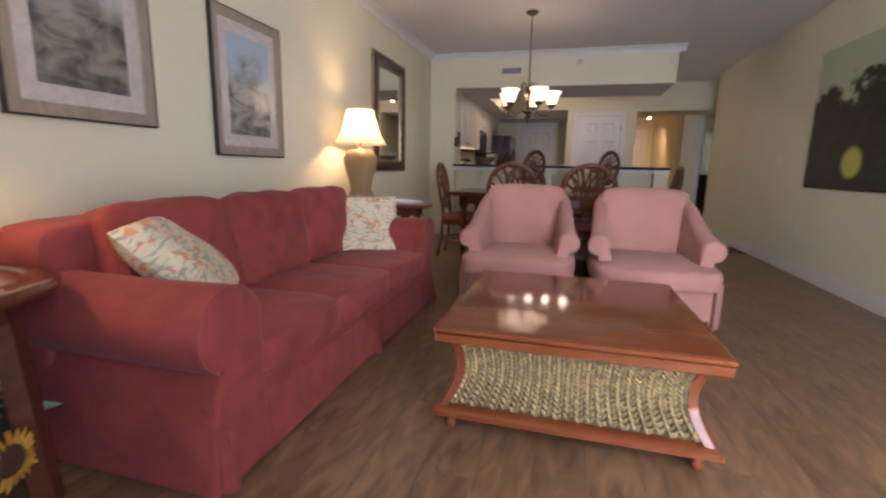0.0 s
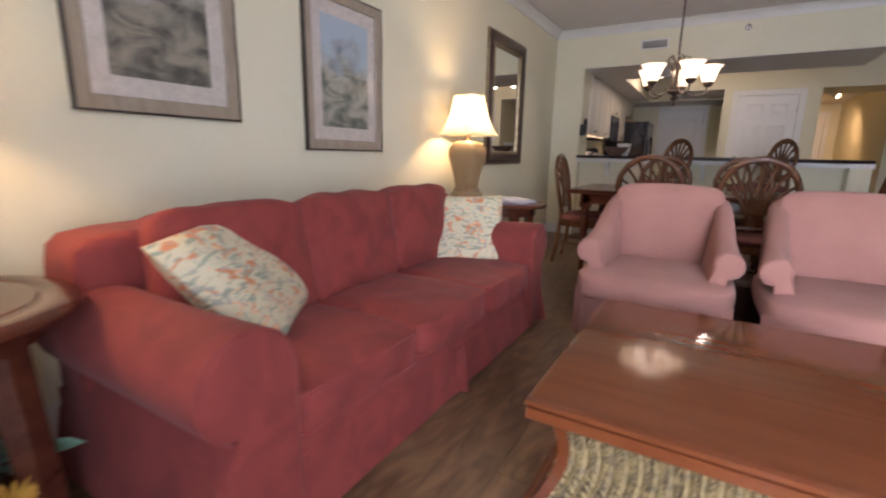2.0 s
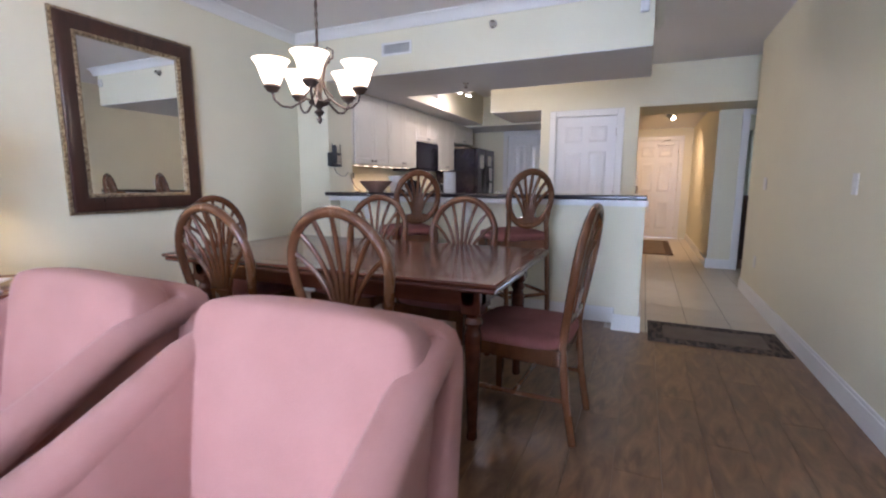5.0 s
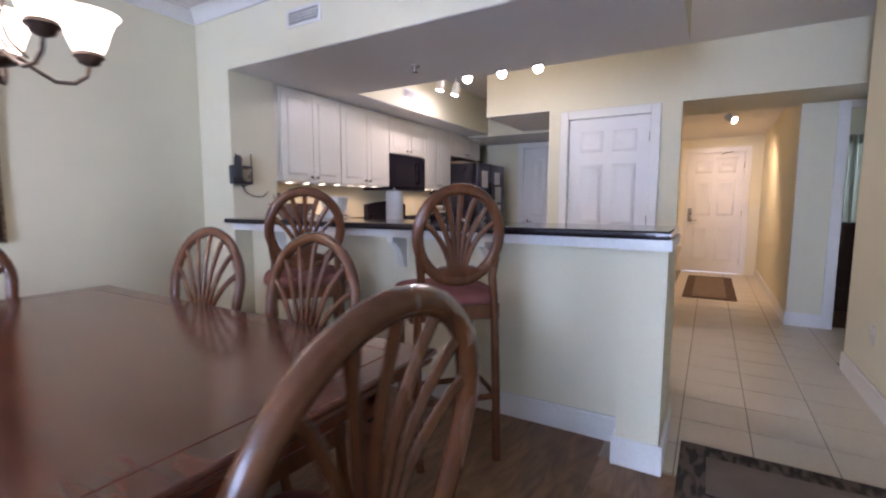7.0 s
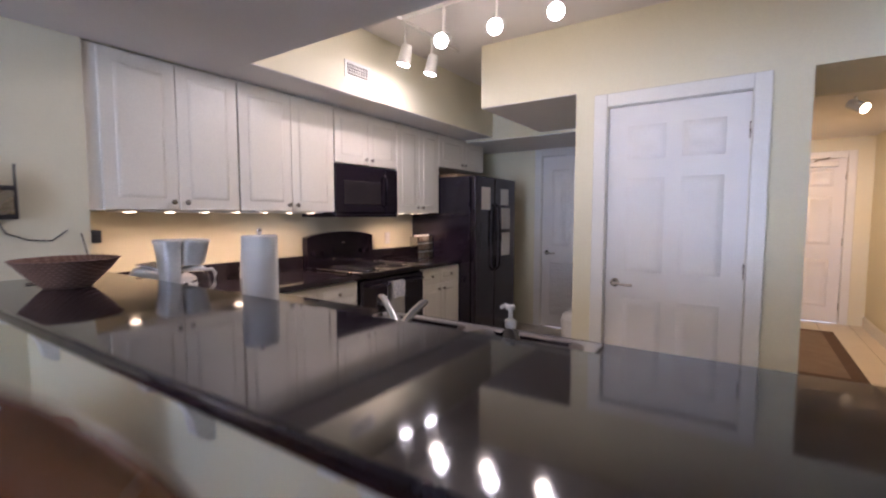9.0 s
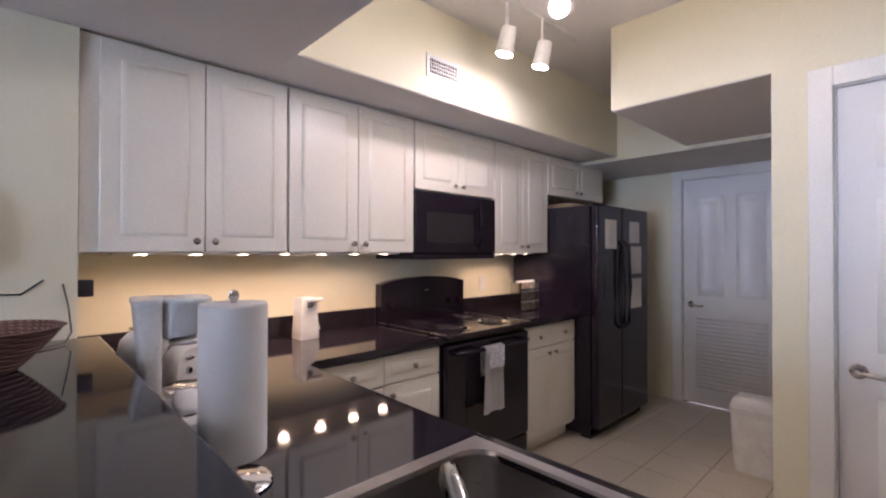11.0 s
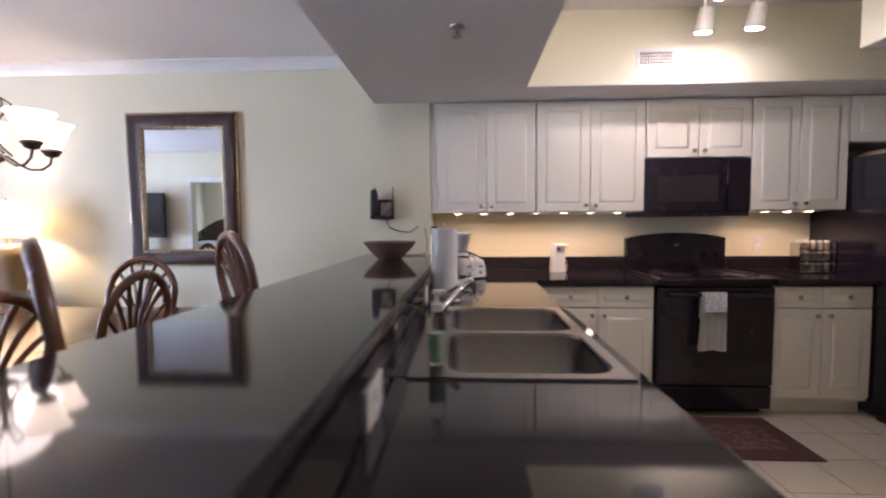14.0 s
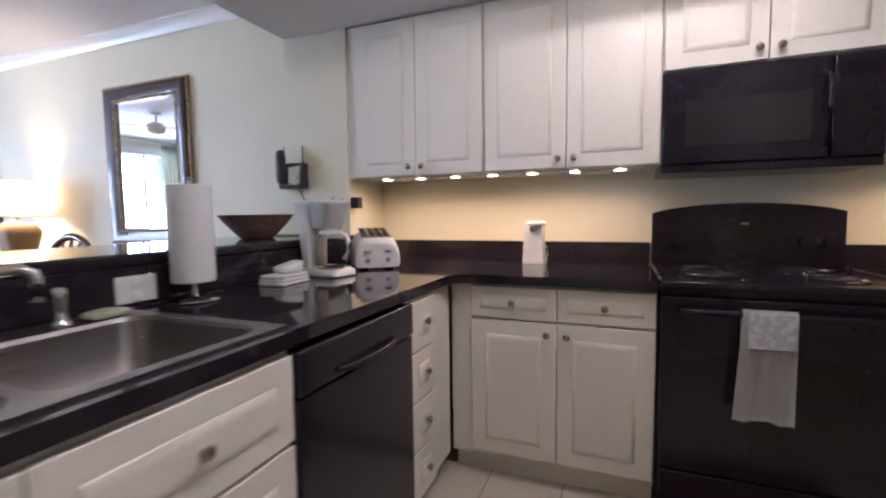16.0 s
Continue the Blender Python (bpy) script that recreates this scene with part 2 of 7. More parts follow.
def soft_box(bm, x0, y0, z0, x1, y1, z1, puff=0.03, n=8, power=5.0, rough=0.006, seed=0.0):
    """A stuffed cushion: a rounded block with bulging faces and slightly uneven cloth."""
    c = Vector(((x0 + x1) / 2, (y0 + y1) / 2, (z0 + z1) / 2))
    h = Vector(((x1 - x0) / 2, (y1 - y0) / 2, (z1 - z0) / 2))
    start = len(bm.verts)
    g = bmesh.ops.create_cube(bm, size=2.0)
    es = list({e for v in g["verts"] for e in v.link_edges})
    bmesh.ops.subdivide_edges(bm, edges=es, cuts=n - 1, use_grid_fill=True)
    bm.verts.ensure_lookup_table()
    for v in bm.verts[start:]:
        p = v.co.copy()
        q = (abs(p.x) ** power + abs(p.y) ** power + abs(p.z) ** power) ** (-1 / power)
        q = min(q, 1.0)
        m = max(abs(p.x), abs(p.y), abs(p.z))
        s = p * q
        ax = [abs(p.x), abs(p.y), abs(p.z)].index(m)
        others = [i for i in range(3) if i != ax]
        w = (1 - p[others[0]] ** 2) * (1 - p[others[1]] ** 2)
        s[ax] += math.copysign(puff / max(h[ax], 1e-3) * w, p[ax])
        v.co = c + Vector((s.x * h.x, s.y * h.y, s.z * h.z))
        v.co += noise.noise_vector(v.co * 7 + Vector((seed, seed, seed))) * rough


def slab(bm, outline, z0, z1, bevel=0.0, seg=2):
    """An upright prism over a flat outline of (x, y)."""
    a = [bm.verts.new((x, y, z0)) for x, y in outline]
    b = [bm.verts.new((x, y, z1)) for x, y in outline]
    k = len(a)
    top, bottom = bm.faces.new(b), bm.faces.new(a[::-1])
    for i in range(k):
        bm.faces.new((a[i], a[(i + 1) % k], b[(i + 1) % k], b[i]))
    if bevel:
        bmesh.ops.bevel(bm, geom=list(top.edges) + list(bottom.edges), offset=bevel, segments=seg, profile=0.5, affect="EDGES")


def turn(bm, m, start=0):
    bm.verts.ensure_lookup_table()
    for v in bm.verts[start:]:
        v.co = m @ v.co


def mesh_of(name, bm, material, smooth=True):
    bmesh.ops.recalc_face_normals(bm, faces=bm.faces)
    me = bpy.data.meshes.new(name)
    for f in bm.faces:
        f.smooth = smooth
    # keep wide flat faces flat beside their narrow rounded edges
    for e in bm.edges if smooth else ():
        if len(e.link_faces) == 2:
            f, g = e.link_faces
            angle, a, b = f.normal.angle(g.normal, 0), f.calc_area(), g.calc_area()
            e.smooth = angle < radians(50) and not (angle > radians(9) and max(a, b) > 6 * min(a, b) and max(a, b) > 0.002)
    bm.to_mesh(me)
    bm.free()
    me.materials.append(material)
    return me


def part(name, bm, material, parent, label="", smooth=True):
    ob = new(name, mesh_of(name, bm, material, smooth))
    ob.parent = parent
    return tagged(ob, label)


def solo(name, bm, material, m, label, category, group="", kind=""):
    ob = new(name, mesh_of(name, bm, material))
    ob.matrix_world = m
    return tagged(ob, label, category, group, kind)


def thing(name, m, label, category, group=""):
    ob = new(name)
    ob.empty_display_size = 0.1
    ob.matrix_world = m
    return tagged(ob, label, category, group)


def structure(name, bm, material, label, category="", parent=None):
    ob = new(name, mesh_of(name, bm, material))
    ob.parent = parent
    return tagged(ob, label, category, "", "structure")


def B(*boxes, bevel=0.0):
    bm = bmesh.new()
    for b in boxes:
        box(bm, *b, bevel=bevel)
    return bm


# ---------------------------------------------------------------- the shell
def blocks(name, runs, material, label, category):
    """A piece of the setting built of several blocks, each an object."""
    for r in (runs if isinstance(runs[0], tuple) else (runs,)):
        structure(name, B(r), material, label, category)


H, HD, RX, PY = 2.62, 2.16, 4.36, 2.64   # ceiling, header underside, right wall, pantry wall
structure("wall_left", B((-0.15, -6.40, 0, 0, 4.87, H)), M_WALL, "pale cream painted living room and kitchen wall", "wall")
structure("wall_pier", B((0, 0, 0, 0.38, 0.40, HD)), M_WALL, "cream painted pier between dining area and kitchen", "wall")
blocks("wall_right", ((RX, -6.40, 0, RX + 0.14, -4.30, H), (RX, -4.30, 2.06, RX + 0.14, -3.42, H), (RX, -3.42, 0, RX + 0.14, 2.05, H)),
          M_WALL, "long cream painted wall with a bedroom doorway", "wall")
blocks("wall_window", ((-0.15, -6.55, 0, 0.40, -6.40, H), (0.40, -6.55, 2.45, 4.15, -6.40, H), (4.15, -6.55, 0, RX + 0.14, -6.40, H)),
          M_WALL, "cream wall round the wide balcony door", "wall")
blocks("wall_header", ((0, 0, HD, 3.32, 1.05, H), (0, 1.05, HD, 0.705, 3.82, H), (1.228, PY, HD, 1.96, 3.82, H), (0, 3.82, 2.13, 1.96, 4.72, H)),
          M_WALL, "cream painted dropped header and soffit over the kitchen", "wall")
blocks("ceiling_soffit", ((0.382, 0.003, HD - 0.005, 3.318, 1.047, HD - 0.001), (0.003, 1.048, HD - 0.005, 0.702, 3.818, HD - 0.001),
                              (1.231, PY + 0.003, HD - 0.005, 1.957, 3.818, HD - 0.001), (0.003, 3.823, 2.125, 1.957, 4.717, 2.129)),
          M_CEIL, "white underside of the kitchen soffit", "ceiling")
blocks("wall_pantry", ((1.96, PY, 0, 2.17, PY + 0.11, H), (2.17, PY, 2.05, 2.95, PY + 0.11, H), (2.95, PY, 0, 3.21, PY + 0.11, H), (1.96, PY + 0.11, 0, 2.06, 4.72, H)),
          M_WALL, "cream painted pantry wall with a white door", "wall")
blocks("wall_nook", ((0, 4.72, 0, 0.90, 4.87, H), (0.90, 4.72, 2.05, 1.66, 4.87, H), (1.66, 4.72, 0, 2.06, 4.87, H)), M_WALL, "cream wall with the louvred utility door", "wall")
structure("wall_hall_left", B((2.83, PY + 0.11, 0, 2.95, 6.85, H)), M_WALL, "cream painted wall of the entrance hall", "wall")
blocks("wall_hall_right", ((4.17, 3.33, 0, 4.29, 3.45, 2.12), (4.17, 3.45, 0, 4.29, 6.85, 2.34), (4.29, 3.33, 0, 4.52, 3.45, 2.12), (4.52, 3.33, 2.05, 5.32, 3.45, 2.12), (5.32, 3.33, 0, 5.80, 3.45, 2.12)),
          M_WALL, "cream wall end with a doorway beside it", "wall")
blocks("wall_entrance", ((2.83, 6.85, 0, 3.10, 6.98, H), (3.10, 6.85, 2.05, 3.93, 6.98, H), (3.93, 6.85, 0, 4.29, 6.98, H)), M_WALL, "cream wall round the entrance door", "wall")
structure("wall_hall_header", B((3.21, PY, 2.12, 5.80, 3.45, H)), M_WALL, "cream painted dropped header of the entrance hall", "wall")
structure("ceiling_hall", B((2.95, 3.45, 2.28, 4.17, 6.85, 2.34)), M_CEIL, "low white ceiling of the entrance hall", "ceiling")
structure("ceiling", B((-0.15, -6.55, H, 8.6, 7.1, H + 0.12)), M_CEIL, "white painted ceiling", "ceiling")
blocks("wall_alcove", ((RX + 0.14, 1.91, 0, 5.80, 2.05, H), (5.80, 1.91, 0, 5.92, 6.98, H), (4.29, 6.30, 0, 5.80, 6.42, H)), M_WALL, "plain cream walls of the side rooms", "wall")
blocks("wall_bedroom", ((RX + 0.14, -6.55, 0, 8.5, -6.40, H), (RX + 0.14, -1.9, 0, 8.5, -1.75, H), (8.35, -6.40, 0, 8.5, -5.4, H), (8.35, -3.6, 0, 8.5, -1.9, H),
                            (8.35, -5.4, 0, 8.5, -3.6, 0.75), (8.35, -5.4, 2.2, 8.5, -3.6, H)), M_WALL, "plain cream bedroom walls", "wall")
structure("floor", B((-0.15, -6.55, -0.12, 8.5, 7.1, -0.012)), M_SEAM, "dark underlay below planks and tiles", "floor")
blocks("floor_side_rooms", ((RX + 0.14, -6.4, -0.012, 8.35, -1.9, 0), (4.29, 3.45, -0.012, 5.8, 6.3, 0)), M_PLANK, "brown plank floor of the side rooms", "floor")
structure("balcony", B((-1.0, -8.2, -0.2, 6.0, -6.55, -0.03)), M_TILE, "pale tiled balcony outside the door", "floor")
structure("balcony_roof", B((-1.0, -8.2, H, 6.0, -6.55, H + 0.12)), M_CEIL, "underside of the balcony above", "ceiling")
structure("ground", B((-60, -90, -9.2, 60, -8.2, -9.0)), shade("dune_grass", (0.16, 0.17, 0.08), 0.9, second=(0.42, 0.37, 0.26), scale=0.4), "sandy ground far below the balcony", "ground")

# pony wall with its end post
blocks("wall_bar", ((0.38, 0.15, 0, 3.16, 0.46, 1.03), (3.16, -0.045, 0, 3.34, 0.46, 1.03)), M_WALL, "cream painted half wall below the bar", "wall")


def board(name, runs, label, h=0.13, d=0.016):
    """Skirting: runs are (x0, y0, x1, y1) footprints of the boards."""
    bm = bmesh.new()
    for x0, y0, x1, y1 in runs:
        box(bm, x0, y0, 0, x1, y1, h - 0.02)
        cx, cy = (min(0.006, (x1 - x0) / 4), min(0.006, (y1 - y0) / 4))
        box(bm, x0 + (cx if x1 - x0 < 0.05 else 0), y0 + (cy if y1 - y0 < 0.05 else 0), h - 0.02, x1 - (cx if x1 - x0 < 0.05 else 0), y1 - (cy if y1 - y0 < 0.05 else 0), h)
    return structure(name, bm, M_TRIM, label, "skirting board")


board("baseboard", [(0, -6.38, 0.016, 0.0), (0.016, -0.016, 0.38, 0), (RX - 0.016, -6.38, RX, -4.38), (RX - 0.016, -3.34, RX, 2.05), (0.38, 0.134, 3.16, 0.15),
                    (3.144, -0.045, 3.16, 0.134), (3.144, -0.061, 3.356, -0.045), (3.34, -0.045, 3.356, 0.46)], "white skirting along living room walls")
board("baseboard", [(3.03, PY - 0.016, 3.21, PY), (3.21, PY - 0.016, 3.226, PY + 0.11), (1.96, PY - 0.016, 2.09, PY), (1.944, PY, 1.96, 4.72),
                    (4.154, 3.33, 4.17, 6.85), (4.154, 3.314, 4.44, 3.33), (2.95, 2.9, 2.966, 6.85)], "white skirting along hall and kitchen walls")


def crown(pts, label):
    bm = bmesh.new()
    sec = [(0, 0), (0, -0.085), (0.012, -0.085), (0.020, -0.060), (0.055, -0.020), (0.075, -0.012), (0.075, 0)]
    for (a, b, nx, ny) in pts:
        rings = [[(p[0] + nx * o, p[1] + ny * o, H + z) for o, z in sec] for p in (a, b)]
        ring_strip(bm, rings)
    return structure("trim_crown", bm, M_TRIM, label, "crown moulding")


crown([((0, -6.39), (0, 0), 1, 0), ((0, 0), (3.32 + 0.075, 0), 0, -1), ((3.32, 0), (3.32, 1.05), 1, 0)], "white crown moulding under the ceiling")


def panel_door(name, w, h, m, label, panels, handle_side=1, louvre=False, category="door", hinges=True):
    """A moulded door leaf in its casing; local x runs along the leaf, the face looks towards -y, z up."""
    root = thing(name, m, label, category)
    root["kind"] = "structure"
    bm = bmesh.new()
    box(bm, 0.006, 0.02, 0.008, w - 0.006, 0.055, h - 0.004)
    st = 0.11
    for px0, pz0, px1, pz1 in panels:
        ring = []
        for off, dep in ((0, 0.0195), (0.018, 0.030), (0.045, 0.030), (0.07, 0.022)):
            ring.append([(px0 + off, dep - 0.0005, pz0 + off), (px1 - off, dep - 0.0005, pz0 + off), (px1 - off, dep - 0.0005, pz1 - off), (px0 + off, dep - 0.0005, pz1 - off)])
        # cut by laying the profile just proud of the leaf
        ring = [[(x, 0.0195 - (0.030 - d if d > 0.0195 else 0) * 0.0 - (0.012 if i in (1, 2) else 0.0), z) for x, d, z in r] for i, r in enumerate(ring)]
        rows = [[bm.verts.new(p) for p in r] for r in ring]
        for a, b in zip(rows, rows[1:]):
            for i in range(4):
                bm.faces.new((a[i], a[(i + 1) % 4], b[(i + 1) % 4], b[i]))
        bm.faces.new(rows[-1])
    leaf = part("leaf", bm, M_DOOR, root)
    bm = bmesh.new()
    for x0, z0, x1, z1 in ((-0.085, 0, -0.002, h + 0.085), (w + 0.002, 0, w + 0.085, h + 0.085), (-0.002, h + 0.002, w + 0.002, h + 0.085)):
        box(bm, x0, -0.016, z0, x1, 0.0, z1, bevel=0.004)
    box(bm, -0.002, 0, 0, 0.004, 0.07, h); box(bm, w - 0.004, 0, 0, w + 0.002, 0.07, h); box(bm, 0, 0, h - 0.002, w, 0.07, h + 0.004)
    part("casing", bm, M_TRIM, root)
    hx = 0.065 if handle_side < 0 else w - 0.065
    bm = bmesh.new()
    rod(bm, (hx, 0.02, 0.90), (hx, 0.008, 0.90), 0.030, 0.026, 16)
    rod(bm, (hx, 0.010, 0.90), (hx, -0.035, 0.90), 0.010, 0.010)
    s = 1 if handle_side < 0 else -1
    sweep(bm, [(hx, -0.035, 0.90), (hx + s * 0.03, -0.042, 0.902), (hx + s * 0.08, -0.040, 0.895), (hx + s * 0.12, -0.036, 0.898)], 0.009)
    part("door_handle", bm, M_NICKEL, root)
    if hinges:
        for z in (0.22, h / 2, h - 0.22):
            bm = bmesh.new()
            x = w - 0.004 if handle_side < 0 else 0.004
            rod(bm, (x, 0.008, z - 0.045), (x, 0.008, z + 0.045), 0.008)
            part("hinge", bm, M_NICKEL, root)
    if louvre:
        for i in range(18):
            z = 0.16 + i * 0.036
            bm = bmesh.new()
            sweep(bm, [(0.11, 0.014, z), (w - 0.11, 0.014, z)], [(-0.012, -0.010), (-0.008, -0.012), (0.006, 0.014), (0.002, 0.016)])
            part("slat", bm, M_DOOR, root, smooth=False)
    return root


def six(w, h):
    a, b, c = 0.12, w / 2 - 0.045, w / 2 + 0.045
    rows = ((0.20, 0.80), (0.98, 1.58), (1.70, h - 0.13))
    return [(x0, z0, x1, z1) for z0, z1 in rows for x0, x1 in ((a, b), (c, w - a))]


panel_door("door_1", 0.78, 2.04, pose(2.17, PY, 0), "white six-panel pantry door, closed", six(0.78, 2.04), -1)
panel_door("door_2", 0.76, 2.04, pose(0.90, 4.72, 0), "white utility door with a louvred lower half", [(0.12, 0.98, 0.335, 1.88), (0.425, 0.98, 0.64, 1.88)], -1, louvre=True)
front = panel_door("door_3", 0.83, 2.04, pose(3.10, 6.85, 0), "white six-panel entrance door, closed", six(0.83, 2.04), -1)
part("door_closer", B((0.42, -0.05, 1.94, 0.74, 0.018, 2.0), bevel=0.006), M_WHITE, front, "white door closer box")
bm = bmesh.new()
sweep(bm, [(0.50, -0.03, 2.0), (0.55, -0.05, 2.03), (0.62, -0.05, 2.03), (0.66, -0.01, 2.05)], 0.008)
part("closer_arm", bm, M_NICKEL, front)
part("lock_plate", B((0.035, 0.004, 0.87, 0.095, 0.018, 1.10), bevel=0.005), M_NICKEL, front, "metal card lock plate")

# casings of the open doorways
structure("trim_bedroom_door", B((RX - 0.016, -4.385, 0, RX, -4.30, 2.145), (RX - 0.016, -3.42, 0, RX, -3.335, 2.145), (RX - 0.016, -4.30, 2.06, RX, -3.42, 2.145), bevel=0.003), M_TRIM, "white casing of the bedroom doorway", "door casing")
structure("trim_side_door", B((4.44, 3.314, 0, 4.525, 3.33, 2.115), (5.315, 3.314, 0, 5.40, 3.33, 2.115), (4.525, 3.314, 2.045, 5.315, 3.33, 2.115), bevel=0.003), M_TRIM, "white casing of the side doorway", "door casing")

# balcony door: open on one side, two glazed leaves stacked on the other
win = thing("window_1", pose(0, -6.475, 0), "wide white-framed sliding balcony door, half open", "window")
win["kind"] = "structure"
part("outer_frame", B((0.40, -0.06, 0, 0.45, 0.06, 2.45), (4.10, -0.06, 0, 4.15, 0.06, 2.45), (0.45, -0.06, 2.40, 4.10, 0.06, 2.45), (0.45, -0.06, -0.012, 4.10, 0.06, 0.006)), M_TRIM, win)
for x0, y0 in ((2.43, -0.045), (2.50, 0.005)):
    leaf = part("sash", B((x0, y0, 0.01, x0 + 0.07, y0 + 0.035, 2.395), (4.02, y0, 0.01, 4.09, y0 + 0.035, 2.395), (x0 + 0.07, y0, 2.325, 4.02, y0 + 0.035, 2.395), (x0 + 0.07, y0, 0.01, 4.02, y0 + 0.035, 0.11),
                          (x0 + 0.82, y0, 0.11, x0 + 0.86, y0 + 0.035, 2.325)), M_TRIM, win)
    pane = part("pane", B((x0 + 0.07, y0 + 0.014, 0.11, 4.02, y0 + 0.020, 2.325)), M_PANE, leaf)
    pane.visible_shadow = False


def curtain(m, w, h, folds, label):
    root = thing("curtain", m, label, "curtain", "curtains at the balcony door")
    bm = bmesh.new()
    n, rows = folds * 10, 12
    grid = []
    for j in range(rows + 1):
        z = h * j / rows
        f = 1 - 0.18 * math.sin(math.pi * min(1, z / h)) * 0.5
        grid.append([])
        for i in range(n + 1):
            u = i / n
            a = 2 * math.pi * folds * u
            grid[-1].append(bm.verts.new((w * (u - 0.5) * (0.94 + 0.06 * z / h) + 0.01 * math.sin(a * 2 + j), 0.045 * f * math.sin(a + 0.25 * math.sin(j * 0.6)), z)))
    for j in range(rows):
        for i in range(n):
            bm.faces.new((grid[j][i], grid[j][i + 1], grid[j + 1][i + 1], grid[j + 1][i]))
    bmesh.ops.solidify(bm, geom=bm.faces[:], thickness=0.003)
    part("drape", bm, M_CURTAIN, root)
    for i in range(folds):
        bm = bmesh.new()
        x = w * ((i + 0.5) / folds - 0.5)
        box(bm, x - 0.015, -0.03, h - 0.10, x + 0.015, 0.03, h + 0.01, bevel=0.008)
        part("pleat", bm, M_CURTAIN, root)
    return root


curtain(pose(0.35, -6.335, 0.01), 0.52, 2.50, 7, "sage-beige pleated curtain drawn to the wall")
curtain(pose(3.92, -6.27, 0.01), 0.72, 2.50, 10, "sage-beige pleated curtain beside the television")
bm = bmesh.new()
rod(bm, (0.1, -6.27, 2.55), (4.3, -6.27, 2.55), 0.012)
for x in (0.15, 2.2, 4.25):
    rod(bm, (x, -6.40, 2.55), (x, -6.27, 2.55), 0.010)
solo("curtain_rod", bm, M_WHITE, Matrix(), "white curtain rod above the balcony door", "curtain rod")


# ---------------------------------------------------------------- living area
def weave(name, base, dark, across, along):
    """Wicker: ribs and strands as relief and tone, at true size."""
    m = shade(name, base, 0.75, second=tuple(c * 0.75 for c in base), scale=12, grain=200)
    n, l = m.node_tree.nodes, m.node_tree.links
    coord = n.new("ShaderNodeTexCoord")
    w1, w2, mul, bp, mx = (n.new("ShaderNodeTexWave"), n.new("ShaderNodeTexWave"), n.new("ShaderNodeMath"), n.new("ShaderNodeBump"), n.new("ShaderNodeMix"))
    w1.bands_direction, w2.bands_direction = "Z", "DIAGONAL"
    w1.inputs["Scale"].default_value, w2.inputs["Scale"].default_value = across, along
    w1.inputs["Distortion"].default_value = w2.inputs["Distortion"].default_value = 1.2
    for w in (w1, w2):
        l.new(coord.outputs["Object"], w.inputs["Vector"])
    mul.operation = "MULTIPLY"
    l.new(w1.outputs["Fac"], mul.inputs[0])
    l.new(w2.outputs["Fac"], mul.inputs[1])
    bp.inputs["Strength"].default_value, bp.inputs["Distance"].default_value = 0.9, 0.006
    l.new(mul.outputs[0], bp.inputs["Height"])
    b = n["Principled BSDF"]
    old = b.inputs["Base Color"].links[0].from_socket
    mx.data_type = "RGBA"
    mx.inputs[6].default_value = (*dark, 1)
    l.new(mul.outputs[0], mx.inputs[0])
    l.new(old, mx.inputs[7])
    l.new(mx.outputs[2], b.inputs["Base Color"])
    l.new(bp.outputs[0], b.inputs["Normal"])
    return m



def round_weave(name, base, dark, columns, pitch):
    """Basket work round an upright axis: strands pass in turn over and under the upright stakes."""
    m = shade(name, base, 0.7, second=tuple(c * 0.8 for c in base), scale=14, grain=220)
    n, l = m.node_tree.nodes, m.node_tree.links

    def calc(kind, a, b=None):
        node = n.new("ShaderNodeMath")
        node.operation = kind
        for slot, v in ((0, a), (1, b)):
            if v is None:
                continue
            if isinstance(v, (int, float)):
                node.inputs[slot].default_value = v
            else:
                l.new(v, node.inputs[slot])
        return node.outputs[0]

    coord, sep = n.new("ShaderNodeTexCoord"), n.new("ShaderNodeSeparateXYZ")
    wob = n.new("ShaderNodeTexNoise")
    wob.inputs["Scale"].default_value = 25
    l.new(coord.outputs["Object"], wob.inputs["Vector"])
    l.new(coord.outputs["Object"], sep.inputs[0])
    turns = calc("MULTIPLY", calc("ARCTAN2", sep.outputs["Y"], sep.outputs["X"]), columns / (2 * math.pi))
    odd = calc("MODULO", calc("ABSOLUTE", calc("FLOOR", turns)), 2.0)
    z = calc("ADD", sep.outputs["Z"], calc("MULTIPLY", wob.outputs["Fac"], pitch * 0.5))
    rows = calc("SINE", calc("ADD", calc("MULTIPLY", z, 2 * math.pi / pitch), calc("MULTIPLY", odd, math.pi)))
    stake = calc("POWER", calc("SINE", calc("MULTIPLY", calc("FRACT", turns), math.pi)), 0.45)
    height = calc("MULTIPLY", calc("ADD", calc("MULTIPLY", rows, 0.5), 0.5), stake)
    bp, mx = n.new("ShaderNodeBump"), n.new("ShaderNodeMix")
    bp.inputs["Strength"].default_value, bp.inputs["Distance"].default_value = 0.8, 0.004
    l.new(height, bp.inputs["Height"])
    b = n["Principled BSDF"]
    old = b.inputs["Base Color"].links[0].from_socket
    mx.data_type = "RGBA"
    mx.inputs[6].default_value = (*dark, 1)
    l.new(calc("MINIMUM", calc("MULTIPLY", height, 1.6), 1.0), mx.inputs[0])
    l.new(old, mx.inputs[7])
    l.new(mx.outputs[2], b.inputs["Base Color"])
    l.new(bp.outputs[0], b.inputs["Normal"])
    return m


M_WICKER = round_weave("tan_wicker", (0.50, 0.34, 0.17), (0.17, 0.095, 0.04), 52, 0.0145)
M_LAMPWOOD = shade("tan_lamp_base", (0.40, 0.28, 0.16), 0.5, second=(0.30, 0.20, 0.11), scale=8, grain=60, bump=0.1)


